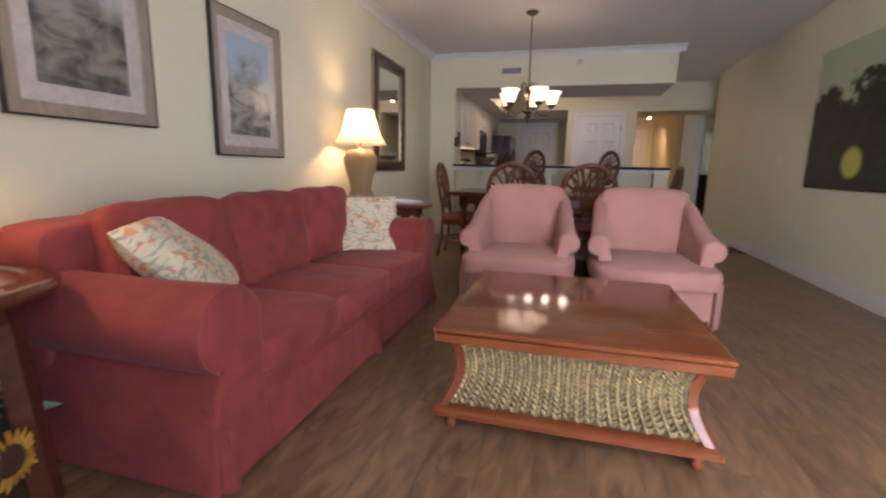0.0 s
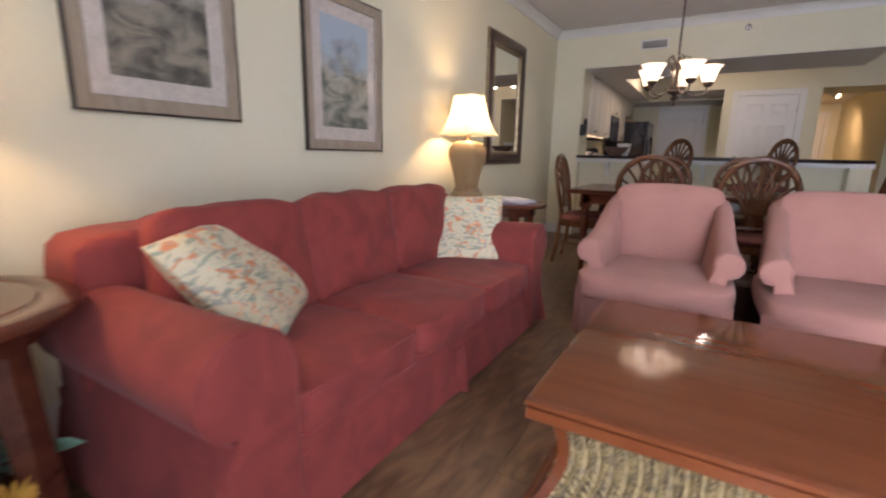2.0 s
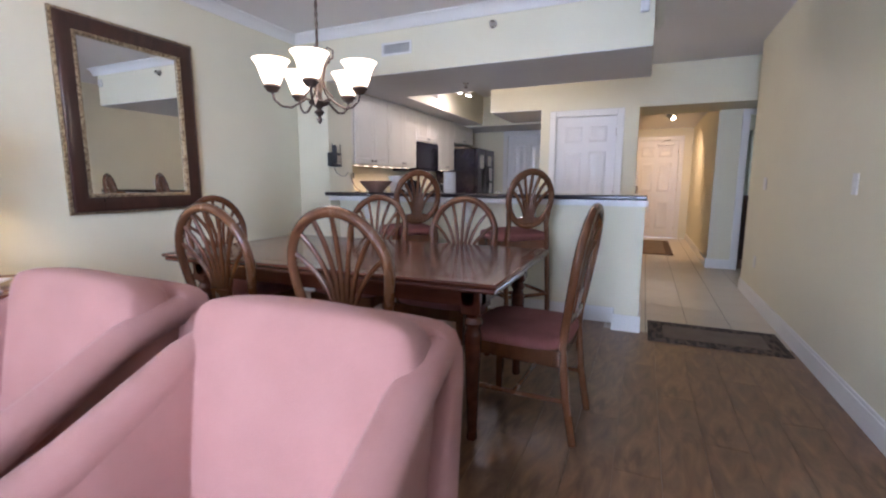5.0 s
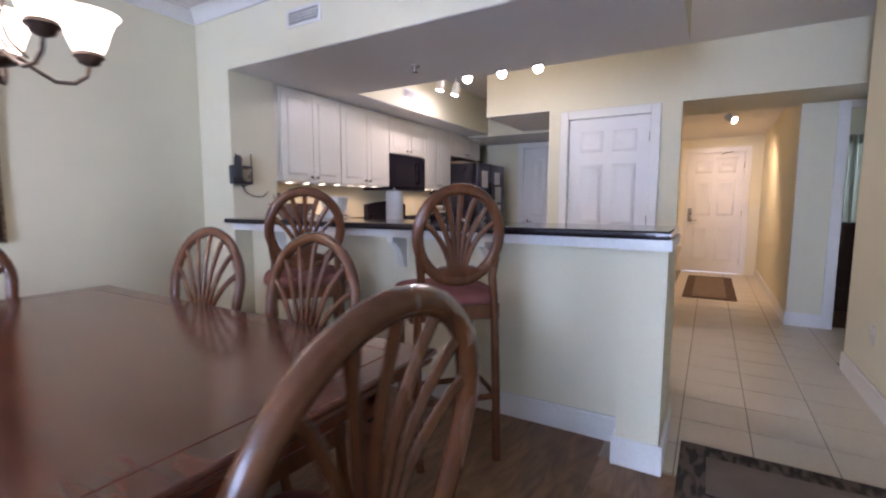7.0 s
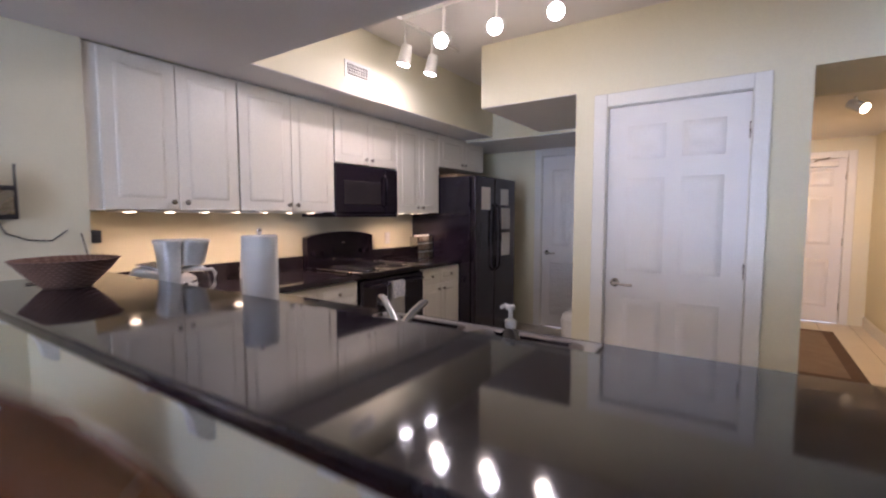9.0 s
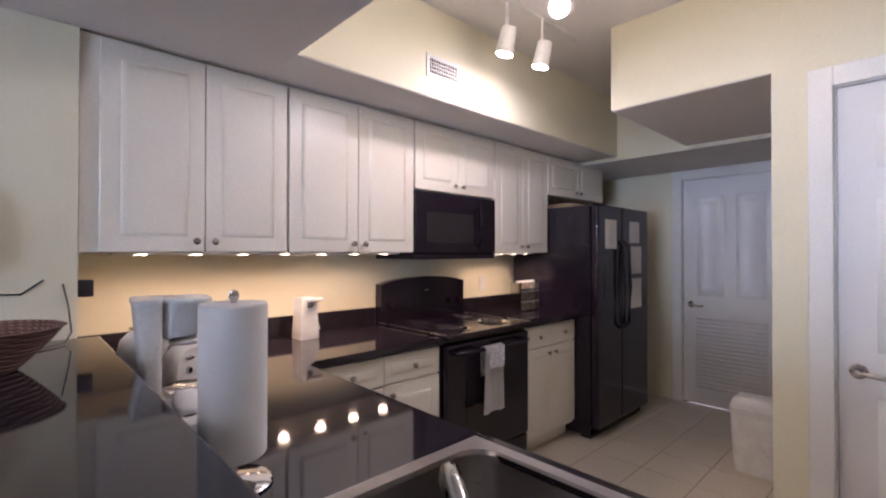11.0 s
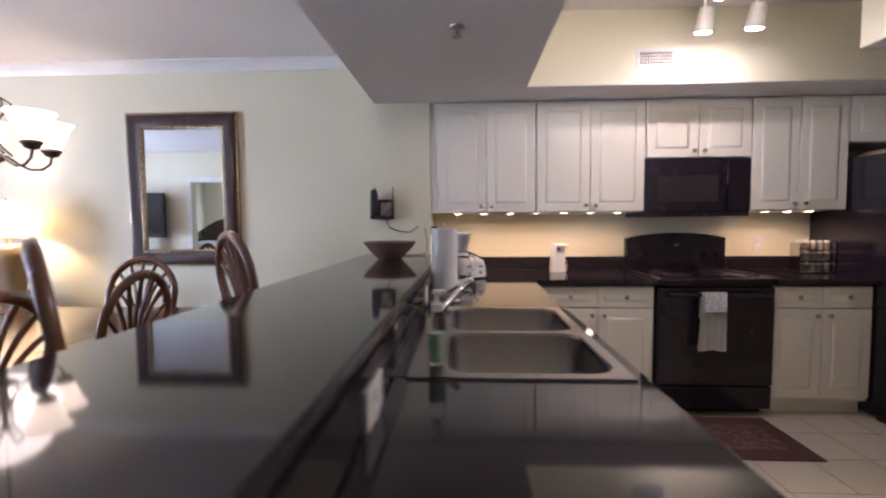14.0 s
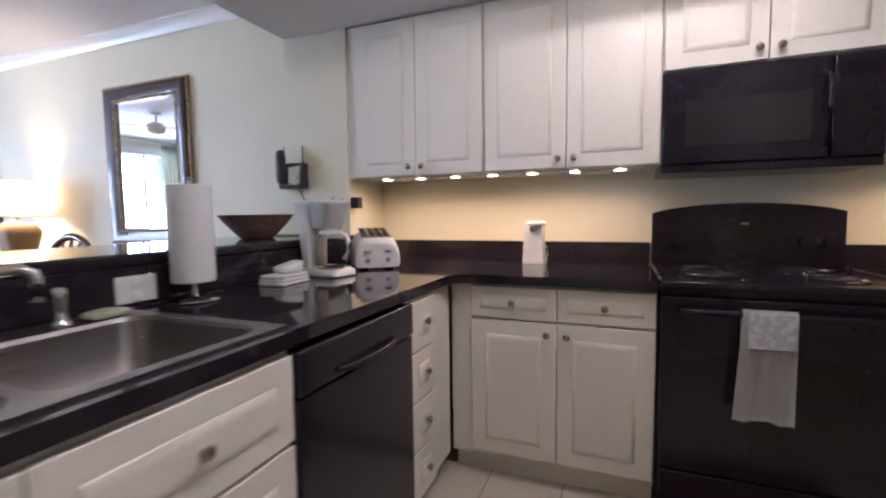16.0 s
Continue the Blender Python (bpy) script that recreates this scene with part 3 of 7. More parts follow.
def rolled_arm(bm, y_in, y_out, x0, x1, z_top, r):
    """A sofa arm: a panel with a full roll on top that leans outwards; runs along x."""
    s = 1 if y_out > y_in else -1
    cy, cz = y_in + s * r * 0.98, z_top - r
    prof = [(y_in, 0.03), (y_in, cz * 0.6), (y_in, cz)]
    prof += [(cy - s * r * math.cos(a), cz + r * math.sin(a)) for a in [math.pi * k / 12 for k in range(1, 17)]]
    prof += [(y_out - s * 0.090, cz - r * 0.80), (y_out - s * 0.056, 0.28), (y_out - s * 0.036, 0.16), (y_out - s * 0.014, 0.016)]
    cen = (cy, cz)
    rings = []
    for x, k in ((x0, 0.94), (x0 + 0.02, 1.0), (x0 + 0.3, 1.0), (x0 + 0.6, 1.0), (x1 - 0.05, 1.0), (x1 - 0.02, 0.985), (x1 - 0.004, 0.95), (x1, 0.90)):
        ring = []
        for y, z in prof:
            dip = 0.012 * math.sin(math.pi * (x - x0) / (x1 - x0)) if z > cz else 0
            ring.append((x + (0.012 if z < 0.1 and x > x1 - 0.06 else 0), cen[0] + (y - cen[0]) * k, z - dip if z < 0.1 else cen[1] + (z - cen[1]) * (k if z > 0.25 else 1) - dip))
        rings.append(ring)
    ring_strip(bm, rings)


def sofa(m):
    root = thing("sofa", m, "brick-red microfibre three-seat sofa with rolled arms", "sofa")
    L, D = 2.21, 1.0
    bm = bmesh.new()
    rings = []
    for z, o in ((0.012, 0.030), (0.10, 0.018), (0.205, 0.0), (0.213, -0.006), (0.275, -0.006)):
        pts = []
        corners = ((0.12, -0.01), (D - 0.01, -0.01), (D - 0.01, L + 0.01), (0.12, L + 0.01))
        for i in range(4):
            a, b = corners[i], corners[(i + 1) % 4]
            for k in range(14):
                u = k / 14
                wob = 0.006 * math.sin(u * 40 + i) * (1 if z < 0.2 else 0.2)
                px, py = a[0] + (b[0] - a[0]) * u, a[1] + (b[1] - a[1]) * u
                nx, ny = ((0, -1), (1, 0), (0, 1), (-1, 0))[i]
                pts.append((px + nx * (o + wob) + (0.022 * (-1 if i in (3,) else 1) if k == 0 and z < 0.2 else 0) * 0, py + ny * (o + wob), z))
        rings.append(pts)
    ring_strip(bm, rings)
    part("skirted_base", bm, M_SOFA, root)
    for y in (0.012, L / 2 + 0.02, L - 0.012):
        bm = bmesh.new()
        ring_strip(bm, [[(D + 0.004 + a, y + b, z) for a, b in ((0, -0.034), (f, -0.014), (f + 0.004, 0), (f, 0.014), (0, 0.034))] for z, f in ((0.012, 0.052), (0.10, 0.032), (0.21, 0.008))])
        part("kick_pleat", bm, M_SOFA, root)
    for a, b in ((0.220, -0.060), (L - 0.220, L + 0.060)):
        bm = bmesh.new()
        rolled_arm(bm, a, b, 0.16, D + 0.012, 0.645, 0.142)
        arm = part("arm", bm, M_SOFA, root)
        s, r = (-1 if b < a else 1), 0.136
        cy, cz = a + s * 0.142 * 0.98, 0.645 - 0.142
        bm = bmesh.new()
        sweep(bm, [(D + 0.004, a + s * 0.012, 0.24)] + [(D + 0.004, cy - s * r * math.cos(t), cz + r * math.sin(t)) for t in [math.pi * k / 14 for k in range(0, 18)]] + [(D + 0.004, b - s * 0.100, 0.36), (D + 0.004, b - s * 0.088, 0.24)], 0.006, up=(1, 0, 0))
        part("piping", bm, M_SOFA, arm)
    bm = bmesh.new()
    soft_box(bm, 0.09, 0.01, 0.05, 0.35, L - 0.01, 0.795, puff=0.010, n=16, power=18, rough=0.008)
    part("backrest", bm, M_SOFA, root)
    w = (L - 0.41) / 3
    for i in range(3):
        y0 = 0.205 + i * w
        bm = bmesh.new()
        soft_box(bm, 0.30, y0 + 0.004, 0.262, D + 0.005, y0 + w - 0.004, 0.415, puff=0.016, n=16, power=13, rough=0.011, seed=i * 3.1)
        cushion = part("seat_cushion", bm, M_SOFA, root)
        bm = bmesh.new()
        for z in (0.281, 0.401):
            sweep(bm, [(0.62, y0 + 0.006, z + 0.004), (D - 0.02, y0 + 0.010, z), (D - 0.002, y0 + 0.028, z), (D + 0.006, y0 + w * 0.3, z), (D + 0.006, y0 + w * 0.7, z), (D - 0.002, y0 + w - 0.028, z), (D - 0.02, y0 + w - 0.010, z), (0.62, y0 + w - 0.006, z + 0.004)], 0.0085)
        part("piping", bm, M_SOFA, cushion)
        bm = bmesh.new()
        soft_box(bm, -0.10, y0 - 0.004, 0, 0.09, y0 + w + 0.004, 0.445, puff=0.028, n=16, power=12, rough=0.018, seed=9 + i * 2.7)
        turn(bm, Matrix.Translation((0.40, 0, 0.395)) @ Matrix.Rotation(radians(-10), 4, "Y"))
        part("back_cushion", bm, M_SOFA, root)
    return root


sofa(pose(0.085, -5.68, 0))


def floral():
    """Cream cotton with scattered rust blooms and grey-green leaves."""
    m = shade("floral_cotton", (0.72, 0.66, 0.46), 0.9, second=(0.68, 0.61, 0.42), scale=6, grain=400, bump=0.3)
    n, l = m.node_tree.nodes, m.node_tree.links
    b = n["Principled BSDF"]
    out = b.inputs["Base Color"].links[0].from_socket
    coord = n.new("ShaderNodeTexCoord")
    for sc, lo, hi, col, off, st in ((13, 0.565, 0.60, (0.30, 0.33, 0.25), 3, (1, 2.8, 1)), (12, 0.60, 0.63, (0.60, 0.24, 0.12), 9, (1, 1.2, 1)), (17, 0.62, 0.66, (0.74, 0.45, 0.28), 15, (1, 1.5, 1)), (15, 0.59, 0.62, (0.38, 0.37, 0.32), 21, (2.8, 1, 1))):
        t, r, mx, mp = n.new("ShaderNodeTexNoise"), n.new("ShaderNodeMapRange"), n.new("ShaderNodeMix"), n.new("ShaderNodeMapping")
        mp.inputs["Location"].default_value, mp.inputs["Scale"].default_value = (off, off * 0.7, 0), st
        t.inputs["Scale"].default_value, t.inputs["Detail"].default_value, t.inputs["Distortion"].default_value = sc, 1.5, 1.4
        r.inputs["From Min"].default_value, r.inputs["From Max"].default_value = lo, hi
        l.new(coord.outputs["Object"], mp.inputs[0]); l.new(mp.outputs[0], t.inputs["Vector"]); l.new(t.outputs["Fac"], r.inputs["Value"])
        mx.data_type = "RGBA"
        mx.inputs[7].default_value = (*col, 1)
        l.new(r.outputs[0], mx.inputs[0]); l.new(out, mx.inputs[6])
        out = mx.outputs[2]
    l.new(out, b.inputs["Base Color"])
    return m


M_FLORAL = floral()


def pillow(m, s, label):
    """A square knife-edge pillow; local z is its thin axis."""
    bm = bmesh.new()
    n = 16
    top, bot = {}, {}
    for i in range(n + 1):
        for j in range(n + 1):
            u, v = 2 * i / n - 1, 2 * j / n - 1
            k = 1 - 0.07 * (1 - u * u) * abs(v) ** 3 - 0.0
            k2 = 1 - 0.07 * (1 - v * v) * abs(u) ** 3
            t = 0.085 * ((1 - u ** 4) * (1 - v ** 4)) ** 0.55
            x, y = u * s / 2 * k2, v * s / 2 * k
            w = noise.noise(Vector((x * 9, y * 9, s * 50))) * 0.008 * (1 - max(abs(u), abs(v)) ** 4)
            top[i, j] = bm.verts.new((x, y, t + w + 0.003))
            bot[i, j] = top[i, j] if max(abs(u), abs(v)) == 1 else bm.verts.new((x, y, -t + w))
    for i in range(n):
        for j in range(n):
            bm.faces.new((top[i, j], top[i + 1, j], top[i + 1, j + 1], top[i, j + 1]))
            q = (bot[i, j], bot[i, j + 1], bot[i + 1, j + 1], bot[i + 1, j])
            if len(set(q)) == 4 and bm.faces.get(q) is None:
                bm.faces.new(q)
    return solo("throw_pillow", bm, M_FLORAL, m, label, "pillow", "pillows on the sofa")


def leaning(centre, across, upwards):
    """A place for a pillow from its middle and the two directions of its sides."""
    a = Vector(across).normalized()
    n = a.cross(Vector(upwards)).normalized()
    u = n.cross(a)
    return Matrix.Translation(centre) @ Matrix((a, u, n)).transposed().to_4x4()


pillow(leaning((0.565, -5.235, 0.60), (0.27, -0.385, -0.05), (-0.25, -0.15, 0.35)), 0.53, "cream floral cotton pillow leaning on the sofa arm")
pillow(leaning((0.645, -3.67, 0.572), (0.384, 0.27, 0.0), (-0.118, 0.193, 0.359)), 0.505, "cream floral cotton pillow propped at the far arm")


def end_table(m, top, label):
    root = thing("end_table", m, label, "side table", "pair of round end tables")
    bm = bmesh.new()
    R = 0.345
    lathe(bm, [(R - 0.03, top - 0.038), (R - 0.008, top - 0.034), (R, top - 0.022), (R - 0.002, top - 0.010), (R - 0.014, top - 0.002), (R - 0.03, top), (0.265, top), (0.262, top - 0.003), (0.256, top - 0.003), (0.253, top), (0.01, top)], seg=56)
    part("tabletop", bm, M_WOOD, root)
    bm = bmesh.new()
    lathe(bm, [(0.245, top - 0.10), (0.255, top - 0.10), (0.255, top - 0.038), (0.245, top - 0.038)], seg=40)
    part("apron", bm, M_WOODX, root)
    for k in range(4):
        a = math.pi / 4 + k * math.pi / 2
        c, s = math.cos(a), math.sin(a)
        bm = bmesh.new()
        pts = [(0.222, top - 0.04), (0.238, top * 0.6), (0.252, top * 0.3), (0.27, 0.0)]
        rings = []
        for r, z in pts:
            w, d = 0.036, 0.026
            rings.append([(c * (r + p) - s * q, s * (r + p) + c * q, z) for p, q in ((-d, -w), (d, -w * 0.9), (d, w * 0.9), (-d, w))])
        ring_strip(bm, rings)
        part("leg", bm, M_WOODX, root)
    bm = bmesh.new()
    lathe(bm, [(0.19, 0.125), (0.245, 0.125), (0.252, 0.135), (0.245, 0.15), (0.01, 0.15)], seg=40)
    part("shelf", bm, M_WOOD, root)
    return root


E1, E2 = Vector((0.415, -6.02, 0.0)), Vector((0.545, -2.85, 0.0))
T1, T2 = 0.675, 0.69
end_table(Matrix.Translation(E1) @ Matrix.Rotation(radians(-8), 4, "Z"), T1, "round reddish-brown wooden end table beside the sofa")
end_table(Matrix.Translation(E2), T2, "round reddish-brown wooden end table behind the sofa")


def table_lamp(m, label):
    root = thing("table_lamp", m, label, "lamp", "pair of wicker lamps")
    bm = bmesh.new()
    lathe(bm, [(0.108, 0.012), (0.112, 0.018), (0.108, 0.05), (0.095, 0.062), (0.088, 0.07), (0.092, 0.082), (0.086, 0.092)], seg=40, power=5)
    for sx in (-1, 1):
        for sy in (-1, 1):
            box(bm, sx * 0.085 - 0.024, sy * 0.085 - 0.024, 0, sx * 0.085 + 0.024, sy * 0.085 + 0.024, 0.02, bevel=0.004)
    part("base", bm, M_LAMPWOOD, root)
    bm = bmesh.new()
    lathe(bm, [(0.078, 0.09), (0.081, 0.13), (0.091, 0.19), (0.106, 0.25), (0.121, 0.31), (0.130, 0.355), (0.130, 0.385), (0.118, 0.415), (0.098, 0.432)], seg=48, power=4.2)
    part("body", bm, M_WICKER, root, "tan woven wicker urn")
    bm = bmesh.new()
    lathe(bm, [(0.106, 0.430), (0.100, 0.438), (0.080, 0.456), (0.072, 0.460), (0.02, 0.462)], seg=40, power=5)
    part("cap", bm, M_LAMPWOOD, root)
    bm = bmesh.new()
    lathe(bm, [(0.020, 0.46), (0.020, 0.475), (0.012, 0.482), (0.017, 0.492), (0.012, 0.505), (0.016, 0.52), (0.011, 0.535), (0.015, 0.552), (0.015, 0.58)], seg=14)
    part("neck", bm, M_LAMPWOOD, root)
    bm = bmesh.new()
    for s in (-1, 1):
        sweep(bm, [(0, s * 0.012, 0.56), (0, s * 0.05, 0.60), (0, s * 0.055, 0.68), (0, s * 0.03, 0.775), (0, 0, 0.79)], 0.0025)
    rod(bm, (0, 0, 0.785), (0, 0, 0.83), 0.006, 0.004)
    part("harp", bm, M_NICKEL, root)
    bm = bmesh.new()
    rows = []
    for z, r in ((0.500, 0.222), (0.505, 0.220), (0.56, 0.186), (0.62, 0.158), (0.70, 0.132), (0.76, 0.118), (0.795, 0.113), (0.80, 0.115)):
        ring = []
        for k in range(8):
            a0, a1 = [math.radians(22.5 + 45 * (k + q)) for q in (0, 1)]
            wide = k % 2 == 0
            for q in range(5):
                u = q / 5
                cx = math.cos(a0) * (1 - u) + math.cos(a1) * u
                cy = math.sin(a0) * (1 - u) + math.sin(a1) * u
                ring.append((r * cx * 1.06, r * cy * 1.06, z - (0.018 * math.sin(math.pi * u) if z < 0.503 else 0) * -1))
        rows.append(ring)
    ring_strip(bm, rows, closed_ends=False)
    bmesh.ops.solidify(bm, geom=bm.faces[:], thickness=0.002)
    shade_ob = part("shade", bm, M_SHADE, root, "cream bell-shaped cloth shade, lit")
    bm = bmesh.new()
    lathe(bm, [(0.012, 0.58), (0.018, 0.60), (0.030, 0.635), (0.030, 0.66), (0.018, 0.685), (0.004, 0.692)], seg=16)
    b = part("bulb", bm, glow("lit_lamp_bulb", (1.0, 0.76, 0.45), 8.0) if "lit_lamp_bulb" not in bpy.data.materials else bpy.data.materials["lit_lamp_bulb"], root)
    b.visible_shadow = False
    return root


table_lamp(Matrix.Translation((0.285, -6.03, T1)) @ Matrix.Rotation(radians(8), 4, "Z"), "tan wicker table lamp with cream shade, switched on")
table_lamp(Matrix.Translation((0.262, -2.955, T2)), "tan wicker table lamp with cream shade near the mirror, switched on")

# coasters in their holder
holder = thing("coaster_set", pose(0.575, -6.085, T1, 0, 0, 35), "stack of round wooden coasters in a holder", "coasters")
for k in range(5):
    bm = bmesh.new()
    z = 0.010 + k * 0.0125
    lathe(bm, [(0.044, z), (0.048, z + 0.003), (0.048, z + 0.008), (0.044, z + 0.011), (0.01, z + 0.011)], seg=28)
    part("coaster", bm, M_LAMPWOOD, holder)
for a in (0, 120, 240):
    bm = bmesh.new()
    box(bm, 0.049, -0.022, 0, 0.060, 0.022, 0.072, bevel=0.003)
    turn(bm, Matrix.Rotation(radians(a), 4, "Z"))
    part("bracket", bm, M_LAMPWOOD, holder)
bm = bmesh.new()
lathe(bm, [(0.058, 0), (0.060, 0.004), (0.058, 0.0085), (0.01, 0.0085)], seg=28)
part("holder_base", bm, M_LAMPWOOD, holder)
bm = bmesh.new()
sweep(bm, [(-0.050, -0.035, 0.004), (-0.062, -0.03, 0.055), (-0.080, 0.0, 0.082), (-0.085, 0.04, 0.085), (-0.070, 0.065, 0.055), (-0.045, 0.060, 0.004)], 0.0022)
part("wire_handle", bm, M_IRON, holder, "dark wire loop")
bm = bmesh.new()
sweep(bm, [(0.02, -6.05, 0.42), (0.03, -6.04, 0.32), (0.05, -6.02, 0.18), (0.07, -5.99, 0.06), (0.12, -5.95, 0.008), (0.2, -5.9, 0.006)], 0.004)
solo("lamp_cable", bm, M_IRON, Matrix(), "black lamp cord hanging from the wall outlet", "cord")


def plate(x, y, z, normal, label, name="wall_outlet", w=0.072, h=0.115, slots=True):
    """A cover plate on a wall; normal is the axis that it looks along."""
    rot = {"+x": 90, "-x": -90, "-y": 0, "+y": 180}[normal]
    root = thing(name, pose(x, y, z, 0, 0, rot), label, name.split("_")[-1])
    part("cover", B((-w / 2, -0.006, -h / 2, w / 2, 0.0, h / 2), bevel=0.002), M_WHITE, root)
    for s in ((-0.022, 0.022) if slots else (0,)):
        bm = bmesh.new()
        box(bm, -0.013, -0.0085, s - 0.014, 0.013, -0.004, s + 0.014, bevel=0.002)
        part("socket" if slots else "rocker", bm, M_TRIM, root)
    return root


plate(0.0, -6.05, 0.42, "+x", "white wall outlet with a lamp plug")
plate(RX, -1.275, 0.465, "-x", "white wall outlet on the long wall")
plate(RX, -0.655, 1.16, "-x", "white light switch on the long wall", "light_switch", slots=False)
plate(RX, 1.35, 1.16, "-x", "white light switch near the hall", "light_switch", w=0.115, slots=False)
plate(RX, 1.45, 0.40, "-x", "white wall outlet near the hall")
plate(0.0, -0.70, 0.40, "+x", "white wall outlet under the mirror")

# flowers on the end-table shelves
M_LEAF = shade("silk_leaf_green", (0.055, 0.085, 0.045), 0.6, second=(0.03, 0.05, 0.05), scale=20)
M_LEAFPALE = shade("pale_silk_leaf", (0.22, 0.42, 0.30), 0.55, scale=20)
M_YELLOW = shade("sunflower_yellow", (0.58, 0.32, 0.04), 0.7, second=(0.46, 0.21, 0.025), scale=25)
M_SEED = shade("brown_seed_head", (0.09, 0.035, 0.015), 0.9, grain=400, bump=0.8)
M_HYDR = shade("pale_green_hydrangea", (0.52, 0.56, 0.34), 0.7, second=(0.40, 0.46, 0.28), scale=40)
M_RED = shade("red_silk_bloom", (0.42, 0.05, 0.035), 0.7, second=(0.30, 0.03, 0.02), scale=30)
M_BLUE = shade("dusty_blue_bloom", (0.07, 0.07, 0.13), 0.7, second=(0.04, 0.05, 0.09), scale=30)


def leaf_blade(bm, p, d, size, width=0.38):
    d = Vector(d).normalized()
    s = d.cross(Vector((0.3, 0.2, 1))).normalized()
    u = s.cross(d)
    p = Vector(p)
    pts = [(0, 0), (0.35, width), (0.7, width * 0.75), (1, 0), (0.7, -width * 0.75), (0.35, -width)]
    vs = [bm.verts.new(p + d * a * size + s * b * size * 0.9 + u * (abs(b) * 0.25 - a * a * 0.15) * size) for a, b in pts]
    bm.faces.new(vs[:4])
    bm.faces.new((vs[0], vs[3], vs[4], vs[5]))


def bouquet(centre, label, heads, seed, spread=(0.17, 0.17, 0.13)):
    rnd = random.Random(seed)
    root = thing("flower_arrangement", Matrix.Translation(centre), label, "flowers")
    bm = bmesh.new()
    lathe(bm, [(0.09, 0.0), (0.11, 0.02), (0.12, 0.07), (0.125, 0.075), (0.10, 0.075)], seg=20)
    part("basket", bm, M_WICKER, root)
    bm = bmesh.new()
    for _ in range(240):
        a, e = rnd.uniform(0, 2 * math.pi), rnd.uniform(-0.3, 1.4)
        d = Vector((math.cos(a) * math.cos(e), math.sin(a) * math.cos(e), math.sin(e)))
        r = rnd.uniform(0.45, 0.95)
        leaf_blade(bm, (d.x * spread[0] * r, d.y * spread[1] * r, 0.11 + d.z * spread[2] * r), d + Vector((rnd.uniform(-.7, .7), rnd.uniform(-.7, .7), rnd.uniform(-.5, .6))), rnd.uniform(0.035, 0.075))
    part("foliage", bm, M_LEAF, root)
    for kind, p, d, s in heads:
        d = Vector(d).normalized()
        q = d.to_track_quat("Z", "Y").to_matrix().to_4x4()
        mm = Matrix.Translation(p) @ q
        if kind == "sun":
            bm = bmesh.new()
            for layer, cnt in ((0.0, 17), (0.006, 15)):
                for k in range(cnt):
                    a = 2 * math.pi * k / cnt + layer * 40 + rnd.uniform(-.06, .06)
                    leaf_blade(bm, (math.cos(a) * s * 0.42, math.sin(a) * s * 0.42, layer), (math.cos(a), math.sin(a), rnd.uniform(-0.05, 0.3)), s * rnd.uniform(0.55, 0.68), 0.2)
            turn(bm, mm)
            f = part("sunflower", bm, M_YELLOW, root, "yellow sunflower bloom")
            bm = bmesh.new()
            lathe(bm, [(s * 0.50, -0.004), (s * 0.50, 0.008), (s * 0.42, 0.016), (s * 0.2, 0.012), (0.002, 0.010)], seg=18)
            turn(bm, mm)
            part("seed_head", bm, M_SEED, f)
        else:
            bm = bmesh.new()
            for _ in range(46 if kind == "hyd" else 22):
                v = Vector((rnd.gauss(0, 1), rnd.gauss(0, 1), rnd.gauss(0, 1))).normalized() * s * rnd.uniform(0.75, 1)
                for k in range(4):
                    a = k * math.pi / 2
                    leaf_blade(bm, v, v.normalized() * 0.25 + v.orthogonal().normalized() * math.cos(a) + v.cross(v.orthogonal()).normalized() * math.sin(a), s * 0.38, 0.5)
            turn(bm, mm)
            part("hydrangea" if kind == "hyd" else "bloom", bm, {"hyd": M_HYDR, "red": M_RED, "blue": M_BLUE}[kind], root)
    bm = bmesh.new()
    leaf_blade(bm, (0.10, 0.16, 0.10), (0.5, 1, 0.15), 0.12, 0.3)
    part("leaf", bm, M_LEAFPALE, root, "single pale green leaf")
    return root


bouquet(E1 + Vector((0, 0, 0.152)), "silk sunflowers and hydrangea in a basket on the shelf",
        [("sun", (0.12, 0.00, 0.21), (1, -0.35, 0.25), 0.085), ("sun", (0.25, 0.06, 0.06), (0.9, 0.3, 0.0), 0.085), ("hyd", (0.24, -0.06, 0.03), (1, 0, 0.2), 0.062),
         ("red", (0.06, 0.16, 0.23), (0.4, 0.4, 1), 0.035), ("red", (0.14, -0.13, 0.10), (1, -0.3, 0), 0.035), ("blue", (0.19, 0.02, 0.12), (1, 0, 0.3), 0.05), ("sun", (0.02, -0.20, 0.14), (0.3, -1, 0.2), 0.07)], 4)
bouquet(E2 + Vector((0, 0, 0.152)), "red and green silk flowers in a basket on the shelf",
        [("red", (0.16, -0.06, 0.17), (1, -0.3, 0.4), 0.05), ("red", (0.04, -0.17, 0.15), (0.2, -1, 0.3), 0.045), ("hyd", (0.18, 0.07, 0.11), (1, 0.2, 0.2), 0.05), ("red", (0.14, -0.14, 0.07), (0.8, -0.6, 0), 0.04)], 8)

